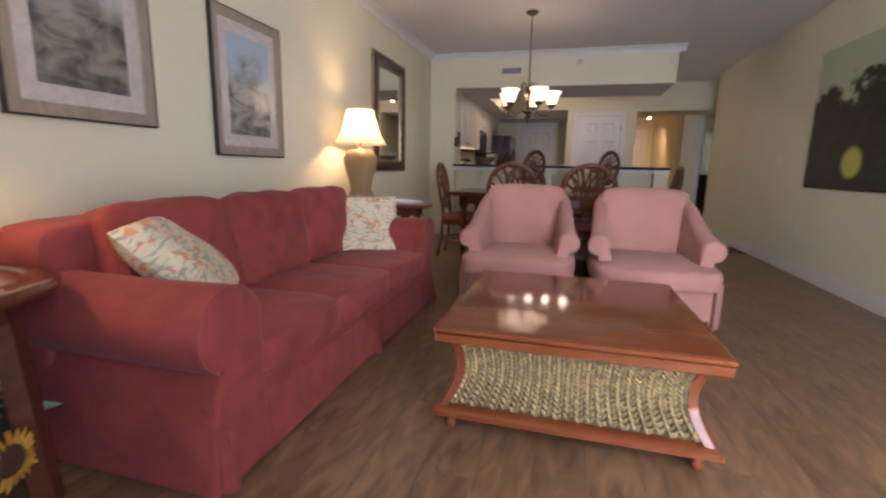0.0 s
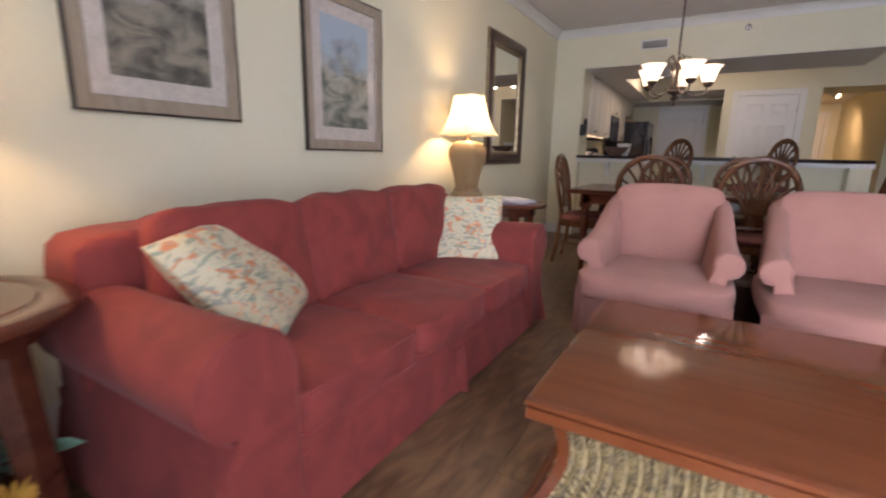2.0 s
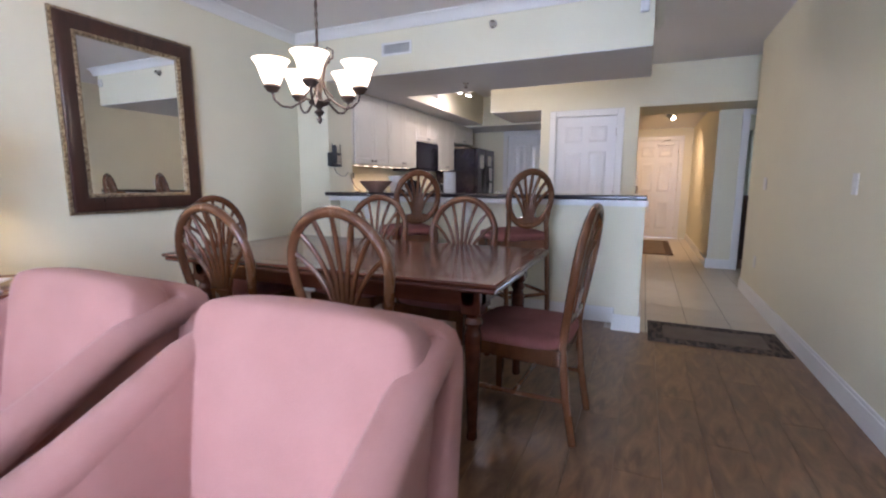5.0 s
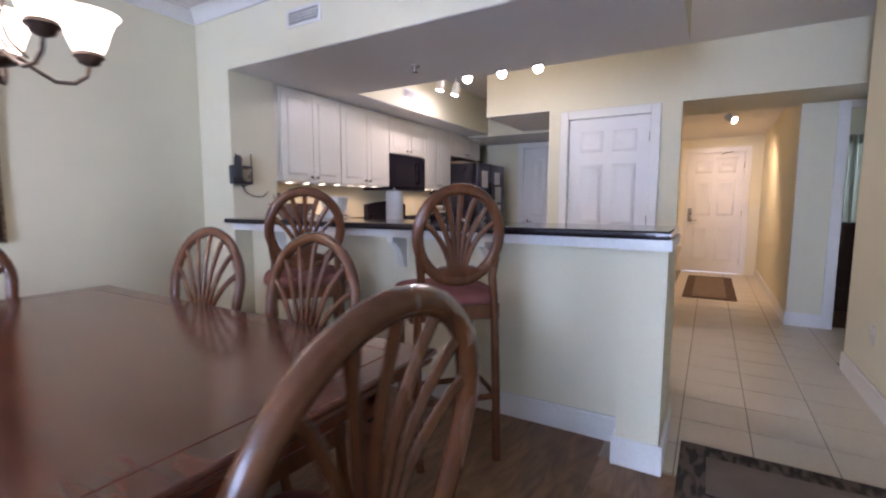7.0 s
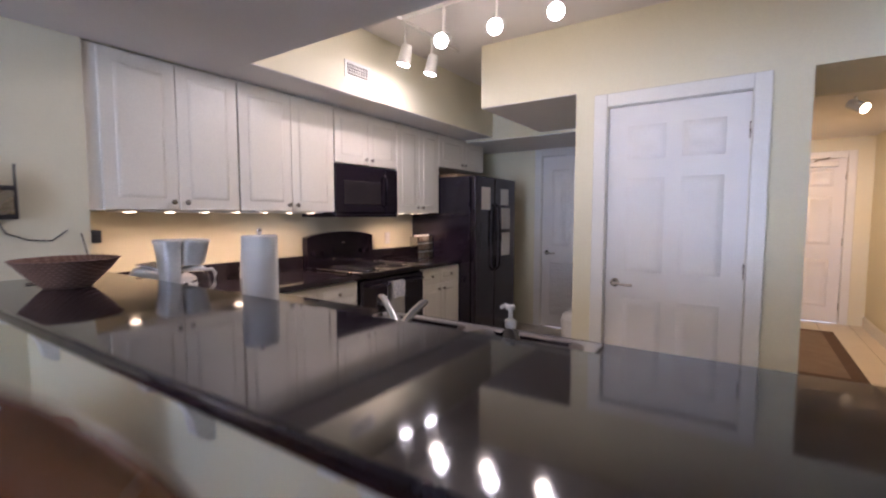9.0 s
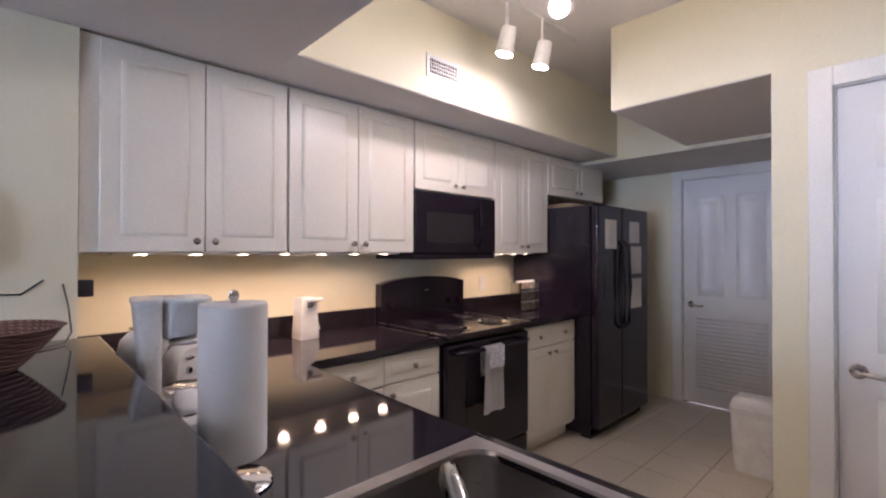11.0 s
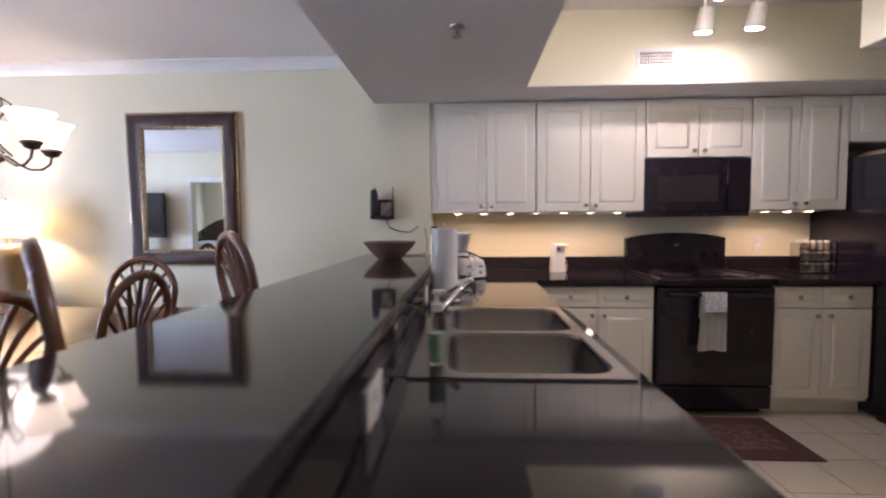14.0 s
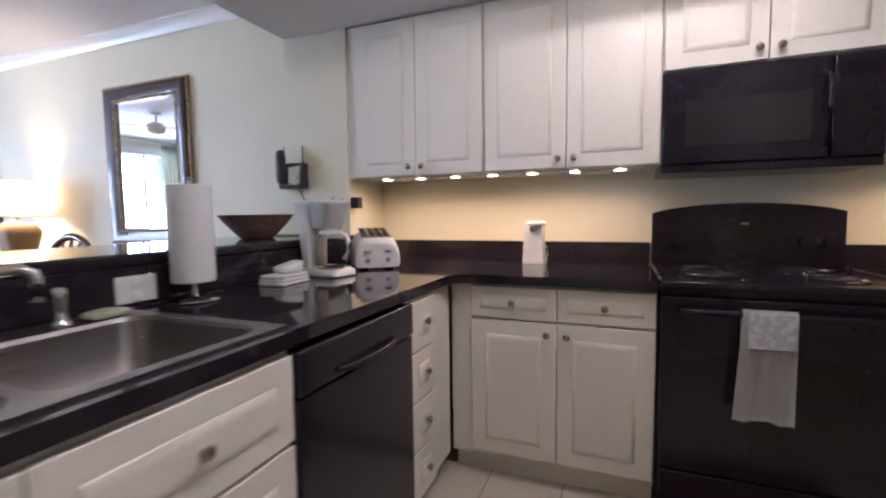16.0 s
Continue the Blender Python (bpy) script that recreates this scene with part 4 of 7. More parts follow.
# magazines on the far end table
for k, (a, c, lab) in enumerate(((18, (0.42, 0.44, 0.62), "blue-grey brochure"), (6, (0.75, 0.75, 0.80), "white folded brochure"), (-12, (0.66, 0.68, 0.78), "open pale brochure"))):
    bm = bmesh.new()
    box(bm, -0.105, -0.14, 0, 0.105, 0.14, 0.007, bevel=0.001)
    solo("brochure", bm, shade("printed_paper_%d" % k, c, 0.35, second=tuple(v * 0.8 for v in c), scale=18), pose(0.655 - 0.01 * k, -2.89 + 0.01 * k, T2 + 0.001 + 0.0085 * k, 0, 0, a + 60), lab + " stacked on the end table", "brochure", "brochures on the end table")


def coffee_table(m):
    root = thing("coffee_table", m, "orange-brown wooden coffee table with woven seagrass base", "coffee table")
    W, D, Z = 0.50, 0.505, 0.43
    bm = bmesh.new()
    rings = [[(sx * (W - o), sy * (D - o), z) for sx, sy in ((-1, -1), (1, -1), (1, 1), (-1, 1))] for o, z in
             ((0.06, Z - 0.068), (0.012, Z - 0.066), (0.004, Z - 0.060), (0.004, Z - 0.030), (0.012, Z - 0.026), (0.0, Z - 0.020), (0.0, Z - 0.008), (0.010, Z - 0.001), (0.018, Z))]
    ring_strip(bm, rings)
    part("tabletop", bm, M_COFFEE, root)
    bm = bmesh.new()
    rings = [[(sx * (W - o), sy * (D - o), z) for sx, sy in ((-1, -1), (1, -1), (1, 1), (-1, 1))] for o, z in ((0.014, 0.066), (0.0, 0.072), (0.0, 0.092), (0.012, 0.102), (0.03, 0.104))]
    ring_strip(bm, rings)
    part("bottom_board", bm, M_COFFEE, root)
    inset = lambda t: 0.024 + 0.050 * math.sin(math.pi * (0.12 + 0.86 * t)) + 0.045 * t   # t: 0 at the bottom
    # inner block; its dark colour stands in for shade between the stitches
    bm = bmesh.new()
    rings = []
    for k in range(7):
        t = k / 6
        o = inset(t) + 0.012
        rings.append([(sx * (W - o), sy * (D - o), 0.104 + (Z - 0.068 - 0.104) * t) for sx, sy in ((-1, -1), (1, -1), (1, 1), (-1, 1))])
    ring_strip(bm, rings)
    part("core", bm, M_WEAVE_SHADE, root)
    for sx in (-1, 1):
        for sy in (-1, 1):
            bm = bmesh.new()
            rings = []
            for k in range(8):
                t = k / 7
                o = inset(t) - 0.004
                x, y, z = sx * (W - o), sy * (D - o), 0.104 + (Z - 0.068 - 0.104) * t
                rings.append([(x + a, y + b, z) for a, b in ((-0.016, -0.016), (0.016, -0.016), (0.016, 0.016), (-0.016, 0.016))])
            ring_strip(bm, rings)
            part("corner_post", bm, M_COFFEE, root)
            bm = bmesh.new()
            lathe(bm, [(0.014, 0.0), (0.020, 0.008), (0.024, 0.022), (0.018, 0.038), (0.016, 0.046), (0.028, 0.052), (0.028, 0.067)], x=sx * (W - 0.06), y=sy * (D - 0.06), seg=14)
            part("foot", bm, M_COFFEE, root)
    rnd = random.Random(5)
    for ax, sgn in (("y", -1), ("y", 1), ("x", -1), ("x", 1)):
        bm = bmesh.new()
        half = (W if ax == "y" else D)
        n = int(2 * (half - 0.10) / 0.036)
        for i in range(n + 1):
            for j in range(14):
                for lean in (-1, 1):
                    t = (j + 0.5 + 0.25 * (i % 2)) / 14.4
                    o = inset(t)
                    z = 0.110 + (Z - 0.074 - 0.110) * t
                    lim = half - o - 0.024
                    u = -lim + 2 * lim * i / n + lean * 0.0084
                    depth = (D if ax == "y" else W) - o
                    c = Vector((u, sgn * depth, z)) if ax == "y" else Vector((sgn * depth, u, z))
                    along = Vector((0.62 * lean, 0, 1)) if ax == "y" else Vector((0, 0.62 * lean, 1))
                    along.normalize()
                    along *= 0.0168 * rnd.uniform(0.9, 1.15)
                    out = Vector((0, sgn, 0)) if ax == "y" else Vector((sgn, 0, 0))
                    side = along.cross(out).normalized() * 0.0092 * rnd.uniform(0.85, 1.2)
                    bulge = out * 0.012 * rnd.uniform(0.7, 1.2)
                    vs = [bm.verts.new(p) for p in (c - along, c - side, c + along, c + side, c + bulge - along * 0.4, c + bulge + along * 0.4)]
                    for q in ((0, 1, 4), (1, 5, 4), (1, 2, 5), (2, 3, 5), (3, 4, 5), (3, 0, 4)):
                        bm.faces.new([vs[k] for k in q])
        tagged(part("woven_panel", bm, M_SEAGRASS, root), "braided seagrass panel", "", "", "stuff")
    return root


M_SEAGRASS = shade("dry_seagrass", (0.44, 0.32, 0.15), 0.75, second=(0.19, 0.145, 0.09), scale=45, grain=300, bump=0.4, spread=(0.3, 0.6))
# seagrass darkened to paint the shade in the gaps of the weave
M_WEAVE_SHADE = shade("weave_gap_shade", (0.13, 0.095, 0.05), 0.9)
coffee_table(pose(2.112, -4.665, 0))


def armchair(m, label):
    """A pink lounge chair that faces -y, with swept arms ending in rolls."""
    root = thing("armchair", m, label, "armchair", "pair of pink armchairs")
    bm = bmesh.new()
    rings = []
    for z, o in ((0.05, 0.010), (0.075, 0.0), (0.26, 0.0), (0.34, 0.0)):
        pts = []
        for sx, sy in ((-1, -1), (1, -1), (1, 1), (-1, 1)):
            w = 0.385 if sy < 0 else 0.33
            for a, b in (((0.05, 0), (0, 0.05)) if sx * sy > 0 else ((0, 0.05), (0.05, 0))):
                pts.append((sx * (w - o - a), (-0.46 if sy < 0 else 0.40) * 1.0 - sy * (o + b), z))
        rings.append(pts)
    ring_strip(bm, rings)
    part("upholstered_base", bm, M_PINK, root)
    bm = bmesh.new()
    soft_box(bm, -0.375, -0.475, 0.28, 0.375, 0.25, 0.425, puff=0.022, n=14, power=9, rough=0.003)
    part("seat", bm, M_PINK, root)
    bm = bmesh.new()
    soft_box(bm, -0.30, -0.075, 0.0, 0.30, 0.075, 0.50, puff=0.025, n=14, power=9, rough=0.003)
    bm.verts.ensure_lookup_table()
    for v in bm.verts:
        v.co.x *= 0.82 + 0.22 * min(1, v.co.z / 0.5)
    turn(bm, Matrix.Translation((0, 0.20, 0.38)) @ Matrix.Rotation(radians(-13), 4, "X"))
    part("backrest", bm, M_PINK, root)
    bm = bmesh.new()
    soft_box(bm, -0.335, -0.05, 0.0, 0.335, 0.05, 0.74, puff=0.008, n=12, power=10, rough=0.002)
    turn(bm, Matrix.Translation((0, 0.345, 0.10)) @ Matrix.Rotation(radians(-8), 4, "X"))
    part("outer_back", bm, M_PINK, root)
    for s in (-1, 1):
        bm = bmesh.new()
        rings = []
        path = [(0.42, 0.285, 0.815, 0.045), (0.32, 0.295, 0.812, 0.050), (0.20, 0.305, 0.780, 0.052), (0.08, 0.312, 0.722, 0.055), (-0.05, 0.318, 0.660, 0.058), (-0.15, 0.324, 0.622, 0.064), (-0.24, 0.330, 0.605, 0.072), (-0.295, 0.335, 0.598, 0.078), (-0.316, 0.336, 0.594, 0.072), (-0.322, 0.336, 0.586, 0.055)]
        for y, x, zt, r in path:
            ring = []
            # roll on top that turns outwards, then the panel down to the base
            for k in range(11):
                a = radians(200 - 25 * k)
                ring.append((s * (x + r * math.cos(a) * (1.05 if k > 5 else 0.85)), y, zt - r + r * math.sin(a)))
            ring += [(s * (x + 0.012), y, zt - 1.9 * r), (s * (x - 0.004), y, 0.36), (s * (x - 0.02), y, 0.14), (s * (x - 0.085), y, 0.14), (s * (x - 0.085), y, 0.40)]
            rings.append(ring if s > 0 else ring)
        ring_strip(bm, rings)
        part("arm", bm, M_PINK, root)
    for sx, sy in ((-1, -1), (1, -1), (1, 1), (-1, 1)):
        bm = bmesh.new()
        x, y = sx * 0.31, -0.39 if sy < 0 else 0.33
        rod(bm, (x, y, 0.0), (x, y, 0.10), 0.016, 0.026, 8)
        part("foot", bm, M_DARKWOOD, root)
    return root


armchair(pose(1.742, -3.275, 0, 0, 0, 1), "dusty pink upholstered armchair with swept rolled arms")
armchair(pose(2.622, -3.28, 0, 0, 0, 1), "dusty pink upholstered armchair nearer the long wall")
bm = bmesh.new()
lathe(bm, [(0.10, 0.0), (0.12, 0.01), (0.135, 0.10), (0.14, 0.30), (0.145, 0.34), (0.13, 0.35), (0.01, 0.35)], seg=24)
solo("drum_stool", bm, M_DARKWOOD, pose(2.19, -3.05, 0), "dark wooden drum stool between the pink armchairs", "stool")


# ---------------------------------------------------------------- walls: pictures, mirror, canvas
def print_art(name, sky, mid, low, seed):
    """A muted landscape print: sky wash, dune shapes and dark grasses."""
    m = shade(name, mid, 0.12, second=low, scale=6, detail=9, stretch=(1, 1.0, 1.6), grain=60, spread=(0.37, 0.60), dist=1.0, coat=0.3)
    n, l = m.node_tree.nodes, m.node_tree.links
    b = n["Principled BSDF"]
    out = b.inputs["Base Color"].links[0].from_socket
    coord, sep, rng, t, add, mx = (n.new("ShaderNodeTexCoord"), n.new("ShaderNodeSeparateXYZ"), n.new("ShaderNodeMapRange"), n.new("ShaderNodeTexNoise"), n.new("ShaderNodeMath"), n.new("ShaderNodeMix"))
    l.new(coord.outputs["Object"], sep.inputs[0])
    t.inputs["Scale"].default_value, t.inputs["Detail"].default_value = 5 + seed, 5
    l.new(coord.outputs["Object"], t.inputs["Vector"])
    add.operation = "MULTIPLY_ADD"
    add.inputs[1].default_value = 0.5
    l.new(t.outputs["Fac"], add.inputs[0])
    l.new(sep.outputs["Z"], add.inputs[2])
    rng.inputs["From Min"].default_value, rng.inputs["From Max"].default_value = 0.26, 0.42
    l.new(add.outputs[0], rng.inputs["Value"])
    mx.data_type = "RGBA"
    mx.inputs[7].default_value = (*sky, 1)
    l.new(rng.outputs[0], mx.inputs[0])
    l.new(out, mx.inputs[6])
    l.new(mx.outputs[2], b.inputs["Base Color"])
    return m


M_FRAME = shade("taupe_picture_frame", (0.37, 0.30, 0.23), 0.4, second=(0.30, 0.24, 0.18), scale=9, stretch=(1, 4, 1), grain=80, bump=0.1)
M_MAT = shade("pale_mat_board", (0.63, 0.57, 0.52), 0.25, scale=30, coat=0.3)
M_DARKEDGE = shade("dark_frame_edge", (0.035, 0.022, 0.016), 0.4)


def frame_ring(bm, y0, z0, y1, z1, prof):
    """prof: pairs of inset and height off the wall; the wall is x = 0."""
    rings = []
    for o, h in prof:
        rings.append([(h, y0 + o, z0 + o), (h, y1 - o, z0 + o), (h, y1 - o, z1 - o), (h, y0 + o, z1 - o)])
    rows = [[bm.verts.new(p) for p in r] for r in rings]
    for a, b in zip(rows, rows[1:] + [rows[0]]):
        for i in range(4):
            bm.faces.new((a[i], a[(i + 1) % 4], b[(i + 1) % 4], b[i]))


def picture(y0, z0, y1, z1, art, label):
    root = thing("framed_picture", pose(0.003, (y0 + y1) / 2, (z0 + z1) / 2), label, "picture", "framed prints above the sofa")
    w, h = (y1 - y0) / 2, (z1 - z0) / 2
    bm = bmesh.new()
    frame_ring(bm, -w, -h, w, h, [(0, 0), (0, 0.026), (0.008, 0.028), (0.008, 0)])
    part("frame_edge", bm, M_DARKEDGE, root)
    bm = bmesh.new()
    frame_ring(bm, -w, -h, w, h, [(0.0082, 0), (0.0082, 0.026), (0.020, 0.028), (0.050, 0.018), (0.056, 0.021), (0.062, 0.016), (0.062, 0)])
    part("frame", bm, M_FRAME, root)
    part("mat_board", B((0.002, -w + 0.06, -h + 0.06, 0.011, w - 0.06, h - 0.06)), M_MAT, root, "pale mat board")
    part("print", B((0.0112, -w + 0.13, -h + 0.135, 0.013, w - 0.13, h - 0.135)), art, root, "muted landscape print")
    return root


picture(-5.46, 1.175, -4.805, 2.065, print_art("grey_landscape_print", (0.42, 0.43, 0.40), (0.30, 0.27, 0.22), (0.10, 0.095, 0.085), 1), "taupe-framed grey landscape print with pale mat")
picture(-4.40, 1.055, -3.745, 1.93, print_art("blue_dune_print", (0.36, 0.43, 0.50), (0.42, 0.40, 0.33), (0.13, 0.14, 0.12), 3), "taupe-framed blue dune print with pale mat")

M_GOLD = shade("gilded_beading", (0.56, 0.46, 0.30), 0.35, 0.7, second=(0.18, 0.12, 0.07), scale=60, grain=200, bump=0.3)
mirror = thing("wall_mirror", pose(0.003, -1.665, 1.583), "large mirror in a dark wood and gold frame", "mirror")
bm = bmesh.new()
frame_ring(bm, -0.455, -0.615, 0.455, 0.615, [(0, 0), (0, 0.03), (0.012, 0.042), (0.03, 0.045), (0.085, 0.030), (0.095, 0.026), (0.095, 0)])
part("frame", bm, M_DARKWOOD, mirror)
bm = bmesh.new()
frame_ring(bm, -0.470, -0.630, 0.470, 0.630, [(0, 0), (0, 0.022), (0.0148, 0.026), (0.0148, 0)])
part("outer_gilding", bm, M_GOLD, mirror)
bm = bmesh.new()
frame_ring(bm, -0.36, -0.52, 0.36, 0.52, [(0.0002, 0), (0.0002, 0.028), (0.012, 0.034), (0.026, 0.024), (0.026, 0)])
for sgn, ax in ((-1, "y"), (1, "y"), (-1, "z"), (1, "z")):
    n = 46 if ax == "y" else 32
    L2 = 0.50 if ax == "y" else 0.34
    for k in range(n):
        u = -L2 + 2 * L2 * (k + 0.5) / n
        c = Vector((0.033, sgn * 0.347, u)) if ax == "y" else Vector((0.033, u, sgn * 0.507))
        d = 0.0075
        vs = [bm.verts.new(c + Vector(p) * d) for p in ((1, 0, 0), (0, 1, 0), (0, 0, 1), (0, -1, 0), (0, 0, -1))]
        for i in range(4):
            bm.faces.new((vs[0], vs[1 + i], vs[1 + (i + 1) % 4]))
part("inner_beading", bm, M_GOLD, mirror, "gold beaded inner frame")
part("glass", B((0.004, -0.338, -0.498, 0.010, 0.338, 0.498)), M_MIRROR, mirror, "silvered mirror glass")


def lake_painting():
    """Dark trees over a lake: pale sky above, foliage with a ragged edge, dark water, one yellow patch of light on it."""
    m = shade("lake_painting", (0.030, 0.050, 0.022), 0.55, second=(0.008, 0.012, 0.008), scale=9, detail=8, grain=90, bump=0.2, spread=(0.35, 0.7))
    n, l = m.node_tree.nodes, m.node_tree.links
    b = n["Principled BSDF"]
    out = b.inputs["Base Color"].links[0].from_socket
    coord, sep, t = n.new("ShaderNodeTexCoord"), n.new("ShaderNodeSeparateXYZ"), n.new("ShaderNodeTexNoise")
    l.new(coord.outputs["Object"], sep.inputs[0])
    t.inputs["Scale"].default_value, t.inputs["Detail"].default_value, t.inputs["Roughness"].default_value = 4.5, 9, 0.7
    l.new(coord.outputs["Object"], t.inputs["Vector"])

    def blend(lo, hi, amount, colour, base):
        a, r, mx = n.new("ShaderNodeMath"), n.new("ShaderNodeMapRange"), n.new("ShaderNodeMix")
        a.operation = "MULTIPLY_ADD"
        a.inputs[1].default_value = amount
        l.new(t.outputs["Fac"], a.inputs[0]); l.new(sep.outputs["Z"], a.inputs[2])
        r.inputs["From Min"].default_value, r.inputs["From Max"].default_value = lo, hi
        l.new(a.outputs[0], r.inputs["Value"])
        mx.data_type = "RGBA"
        mx.inputs[7].default_value = (*colour, 1)
        l.new(r.outputs[0], mx.inputs[0]); l.new(base, mx.inputs[6])
        return mx.outputs[2]

    out = blend(0.93, 1.00, 1.4, (0.40, 0.47, 0.33), out)
    g, mp, r, mx = n.new("ShaderNodeTexGradient"), n.new("ShaderNodeMapping"), n.new("ShaderNodeMapRange"), n.new("ShaderNodeMix")
    g.gradient_type = "SPHERICAL"
    mp.inputs["Location"].default_value, mp.inputs["Scale"].default_value = (0, -0.5, 2.4), (0, 5.5, 6.0)
    l.new(coord.outputs["Object"], mp.inputs[0]); l.new(mp.outputs[0], g.inputs[0])
    r.inputs["From Min"].default_value, r.inputs["From Max"].default_value = 0.1, 0.4
    l.new(g.outputs["Fac"], r.inputs["Value"])
    mx.data_type = "RGBA"
    mx.inputs[7].default_value = (0.50, 0.46, 0.08, 1)
    l.new(r.outputs[0], mx.inputs[0]); l.new(out, mx.inputs[6])
    l.new(mx.outputs[2], b.inputs["Base Color"])
    return m


canvas = thing("canvas_painting", pose(RX - 0.001, -2.185, 1.52), "large dark green lake and trees canvas", "painting")
part("canvas", B((-0.032, -0.84, -0.63, 0, 0.84, 0.63), bevel=0.003), lake_painting(), canvas)

# ceiling fan, television corner and the bedroom, which the mirror shows
fan = thing("ceiling_fan", pose(2.0, -4.25, 0), "white five-blade ceiling fan with a lamp bowl", "ceiling fan")
bm = bmesh.new()
lathe(bm, [(0.03, 2.40), (0.10, 2.405), (0.115, 2.43), (0.10, 2.47), (0.03, 2.49), (0.014, 2.495), (0.014, 2.58), (0.06, 2.585), (0.07, 2.617), (0.02, 2.6185)], seg=28)
part("motor", bm, M_WHITE, fan)
bm = bmesh.new()
lathe(bm, [(0.01, 2.315), (0.06, 2.325), (0.10, 2.36), (0.11, 2.398), (0.05, 2.40)], seg=24)
part("lamp_bowl", bm, M_WHITE, fan)
for k in range(5):
    bm = bmesh.new()
    slab(bm, [(0.11, -0.03), (0.2, -0.05), (0.58, -0.065), (0.62, -0.04), (0.62, 0.04), (0.58, 0.065), (0.2, 0.05), (0.11, 0.03)], -0.004, 0.004)
    turn(bm, Matrix.Rotation(radians(72 * k + 10), 4, "Z") @ Matrix.Translation((0, 0, 2.44)) @ Matrix.Rotation(radians(11), 4, "X"))
    part("blade", bm, M_WHITE, fan)

console = thing("tv_console", pose(4.08, -5.05, 0), "dark wooden console below the television", "cabinet")
part("body", B((-0.25, -0.62, 0.08, 0.26, 0.62, 0.80), bevel=0.006), M_DARKWOOD, console)
for y in (-0.31, 0.31):
    d = part("door", B((-0.268, y - 0.29, 0.12, -0.251, y + 0.29, 0.76), bevel=0.004), M_DARKWOOD, console)
    bm = bmesh.new()
    rod(bm, (-0.268, y * 0.15, 0.45), (-0.29, y * 0.15, 0.45), 0.012, 0.014)
    part("knob", bm, M_NICKEL, d)
for x, y in ((-0.2, -0.55), (0.2, -0.55), (0.2, 0.55), (-0.2, 0.55)):
    part("foot", B((x - 0.03, y - 0.03, 0, x + 0.03, y + 0.03, 0.081)), M_DARKWOOD, console)
tv = thing("television", pose(4.12, -5.08, 0.80), "black flat television with a dark blank screen", "television")
part("housing", B((-0.03, -0.42, 0.27, 0.05, 0.42, 1.06), bevel=0.01), M_BLACK, tv)
part("screen", B((-0.034, -0.37, 0.36, -0.029, 0.37, 1.02)), M_BLACKGLASS, tv)
part("stand", B((-0.10, -0.20, 0.0, 0.12, 0.20, 0.02), (-0.02, -0.08, 0.02, 0.04, 0.08, 0.28), bevel=0.004), M_BLACK, tv)

bed = thing("bed", pose(7.1, -5.15, 0), "bed with dark wooden headboard and teal-white bedding", "bed")
bm = bmesh.new()
out_line = [(-0.78, 0.0)] + [(-0.78 + 1.56 * k / 16, 1.10 + 0.34 * math.sin(math.pi * k / 16)) for k in range(17)] + [(0.78, 0.0)]
slab(bm, out_line, -0.03, 0.03, bevel=0.006)
turn(bm, Matrix(((0, 0, 1, 0.1), (1, 0, 0, 0), (0, 1, 0, 0), (0, 0, 0, 1))))
part("headboard", bm, M_DARKWOOD, bed)
bm = bmesh.new()
soft_box(bm, -1.95, -0.76, 0.30, 0.06, 0.76, 0.66, puff=0.02, n=10, power=10)
part("mattress", bm, shade("white_bed_linen", (0.75, 0.76, 0.78), 0.9, scale=3, bump=0.2), bed)
part("bed_base", B((-1.93, -0.74, 0.0, 0.06, 0.74, 0.32)), M_DARKWOOD, bed)
bm = bmesh.new()
soft_box(bm, -1.97, -0.79, 0.42, -0.75, 0.79, 0.70, puff=0.02, n=10, power=10)
part("coverlet", bm, shade("teal_coverlet", (0.10, 0.26, 0.30), 0.9, second=(0.45, 0.50, 0.50), scale=6, bump=0.2), bed)
for y in (-0.38, 0.38):
    bm = bmesh.new()
    soft_box(bm, -0.36, y - 0.32, 0.66, 0.04, y + 0.32, 0.88, puff=0.03, n=8, power=4)
    part("pillow", bm, bpy.data.materials["white_bed_linen"], bed)
curtain(pose(4.95, 5.6, 0.01), 0.9, 2.05, 10, "sage-beige pleated curtain in the side room")
dresser = thing("dresser", pose(5.0, 4.55, 0), "dark wooden dresser in the side room", "cabinet")
part("body", B((-0.5, -0.24, 0.0, 0.3, 0.24, 0.98), bevel=0.005), M_DARKWOOD, dresser)
for k in range(4):
    d = part("drawer", B((-0.47, -0.256, 0.05 + k * 0.23, 0.27, -0.241, 0.26 + k * 0.23), bevel=0.003), M_DARKWOOD, dresser)


# ---------------------------------------------------------------- dining area
table = thing("dining_table", pose(1.83, -1.585, 0), "long reddish-brown wooden dining table, polished", "dining table")
TW, TD, TZ = 0.99, 0.54, 0.765
bm = bmesh.new()
rings = [[(sx * (TW - o), sy * (TD - o), z) for sx, sy in ((-1, -1), (1, -1), (1, 1), (-1, 1))] for o, z in
         ((0.05, TZ - 0.045), (0.016, TZ - 0.043), (0.010, TZ - 0.034), (0.014, TZ - 0.026), (0.002, TZ - 0.018), (0.0, TZ - 0.008), (0.006, TZ - 0.001), (0.012, TZ), (0.088, TZ), (0.0895, TZ - 0.002), (0.0925, TZ - 0.002), (0.094, TZ))]
ring_strip(bm, rings)
part("tabletop", bm, M_WOOD, table)
for x0, y0, x1, y1 in ((-0.86, -0.435, 0.86, -0.41), (-0.86, 0.41, 0.86, 0.435), (-0.885, -0.41, -0.86, 0.41), (0.86, -0.41, 0.885, 0.41)):
    part("apron", B((x0, y0, TZ - 0.13, x1, y1, TZ - 0.045), bevel=0.002), M_WOOD, table)
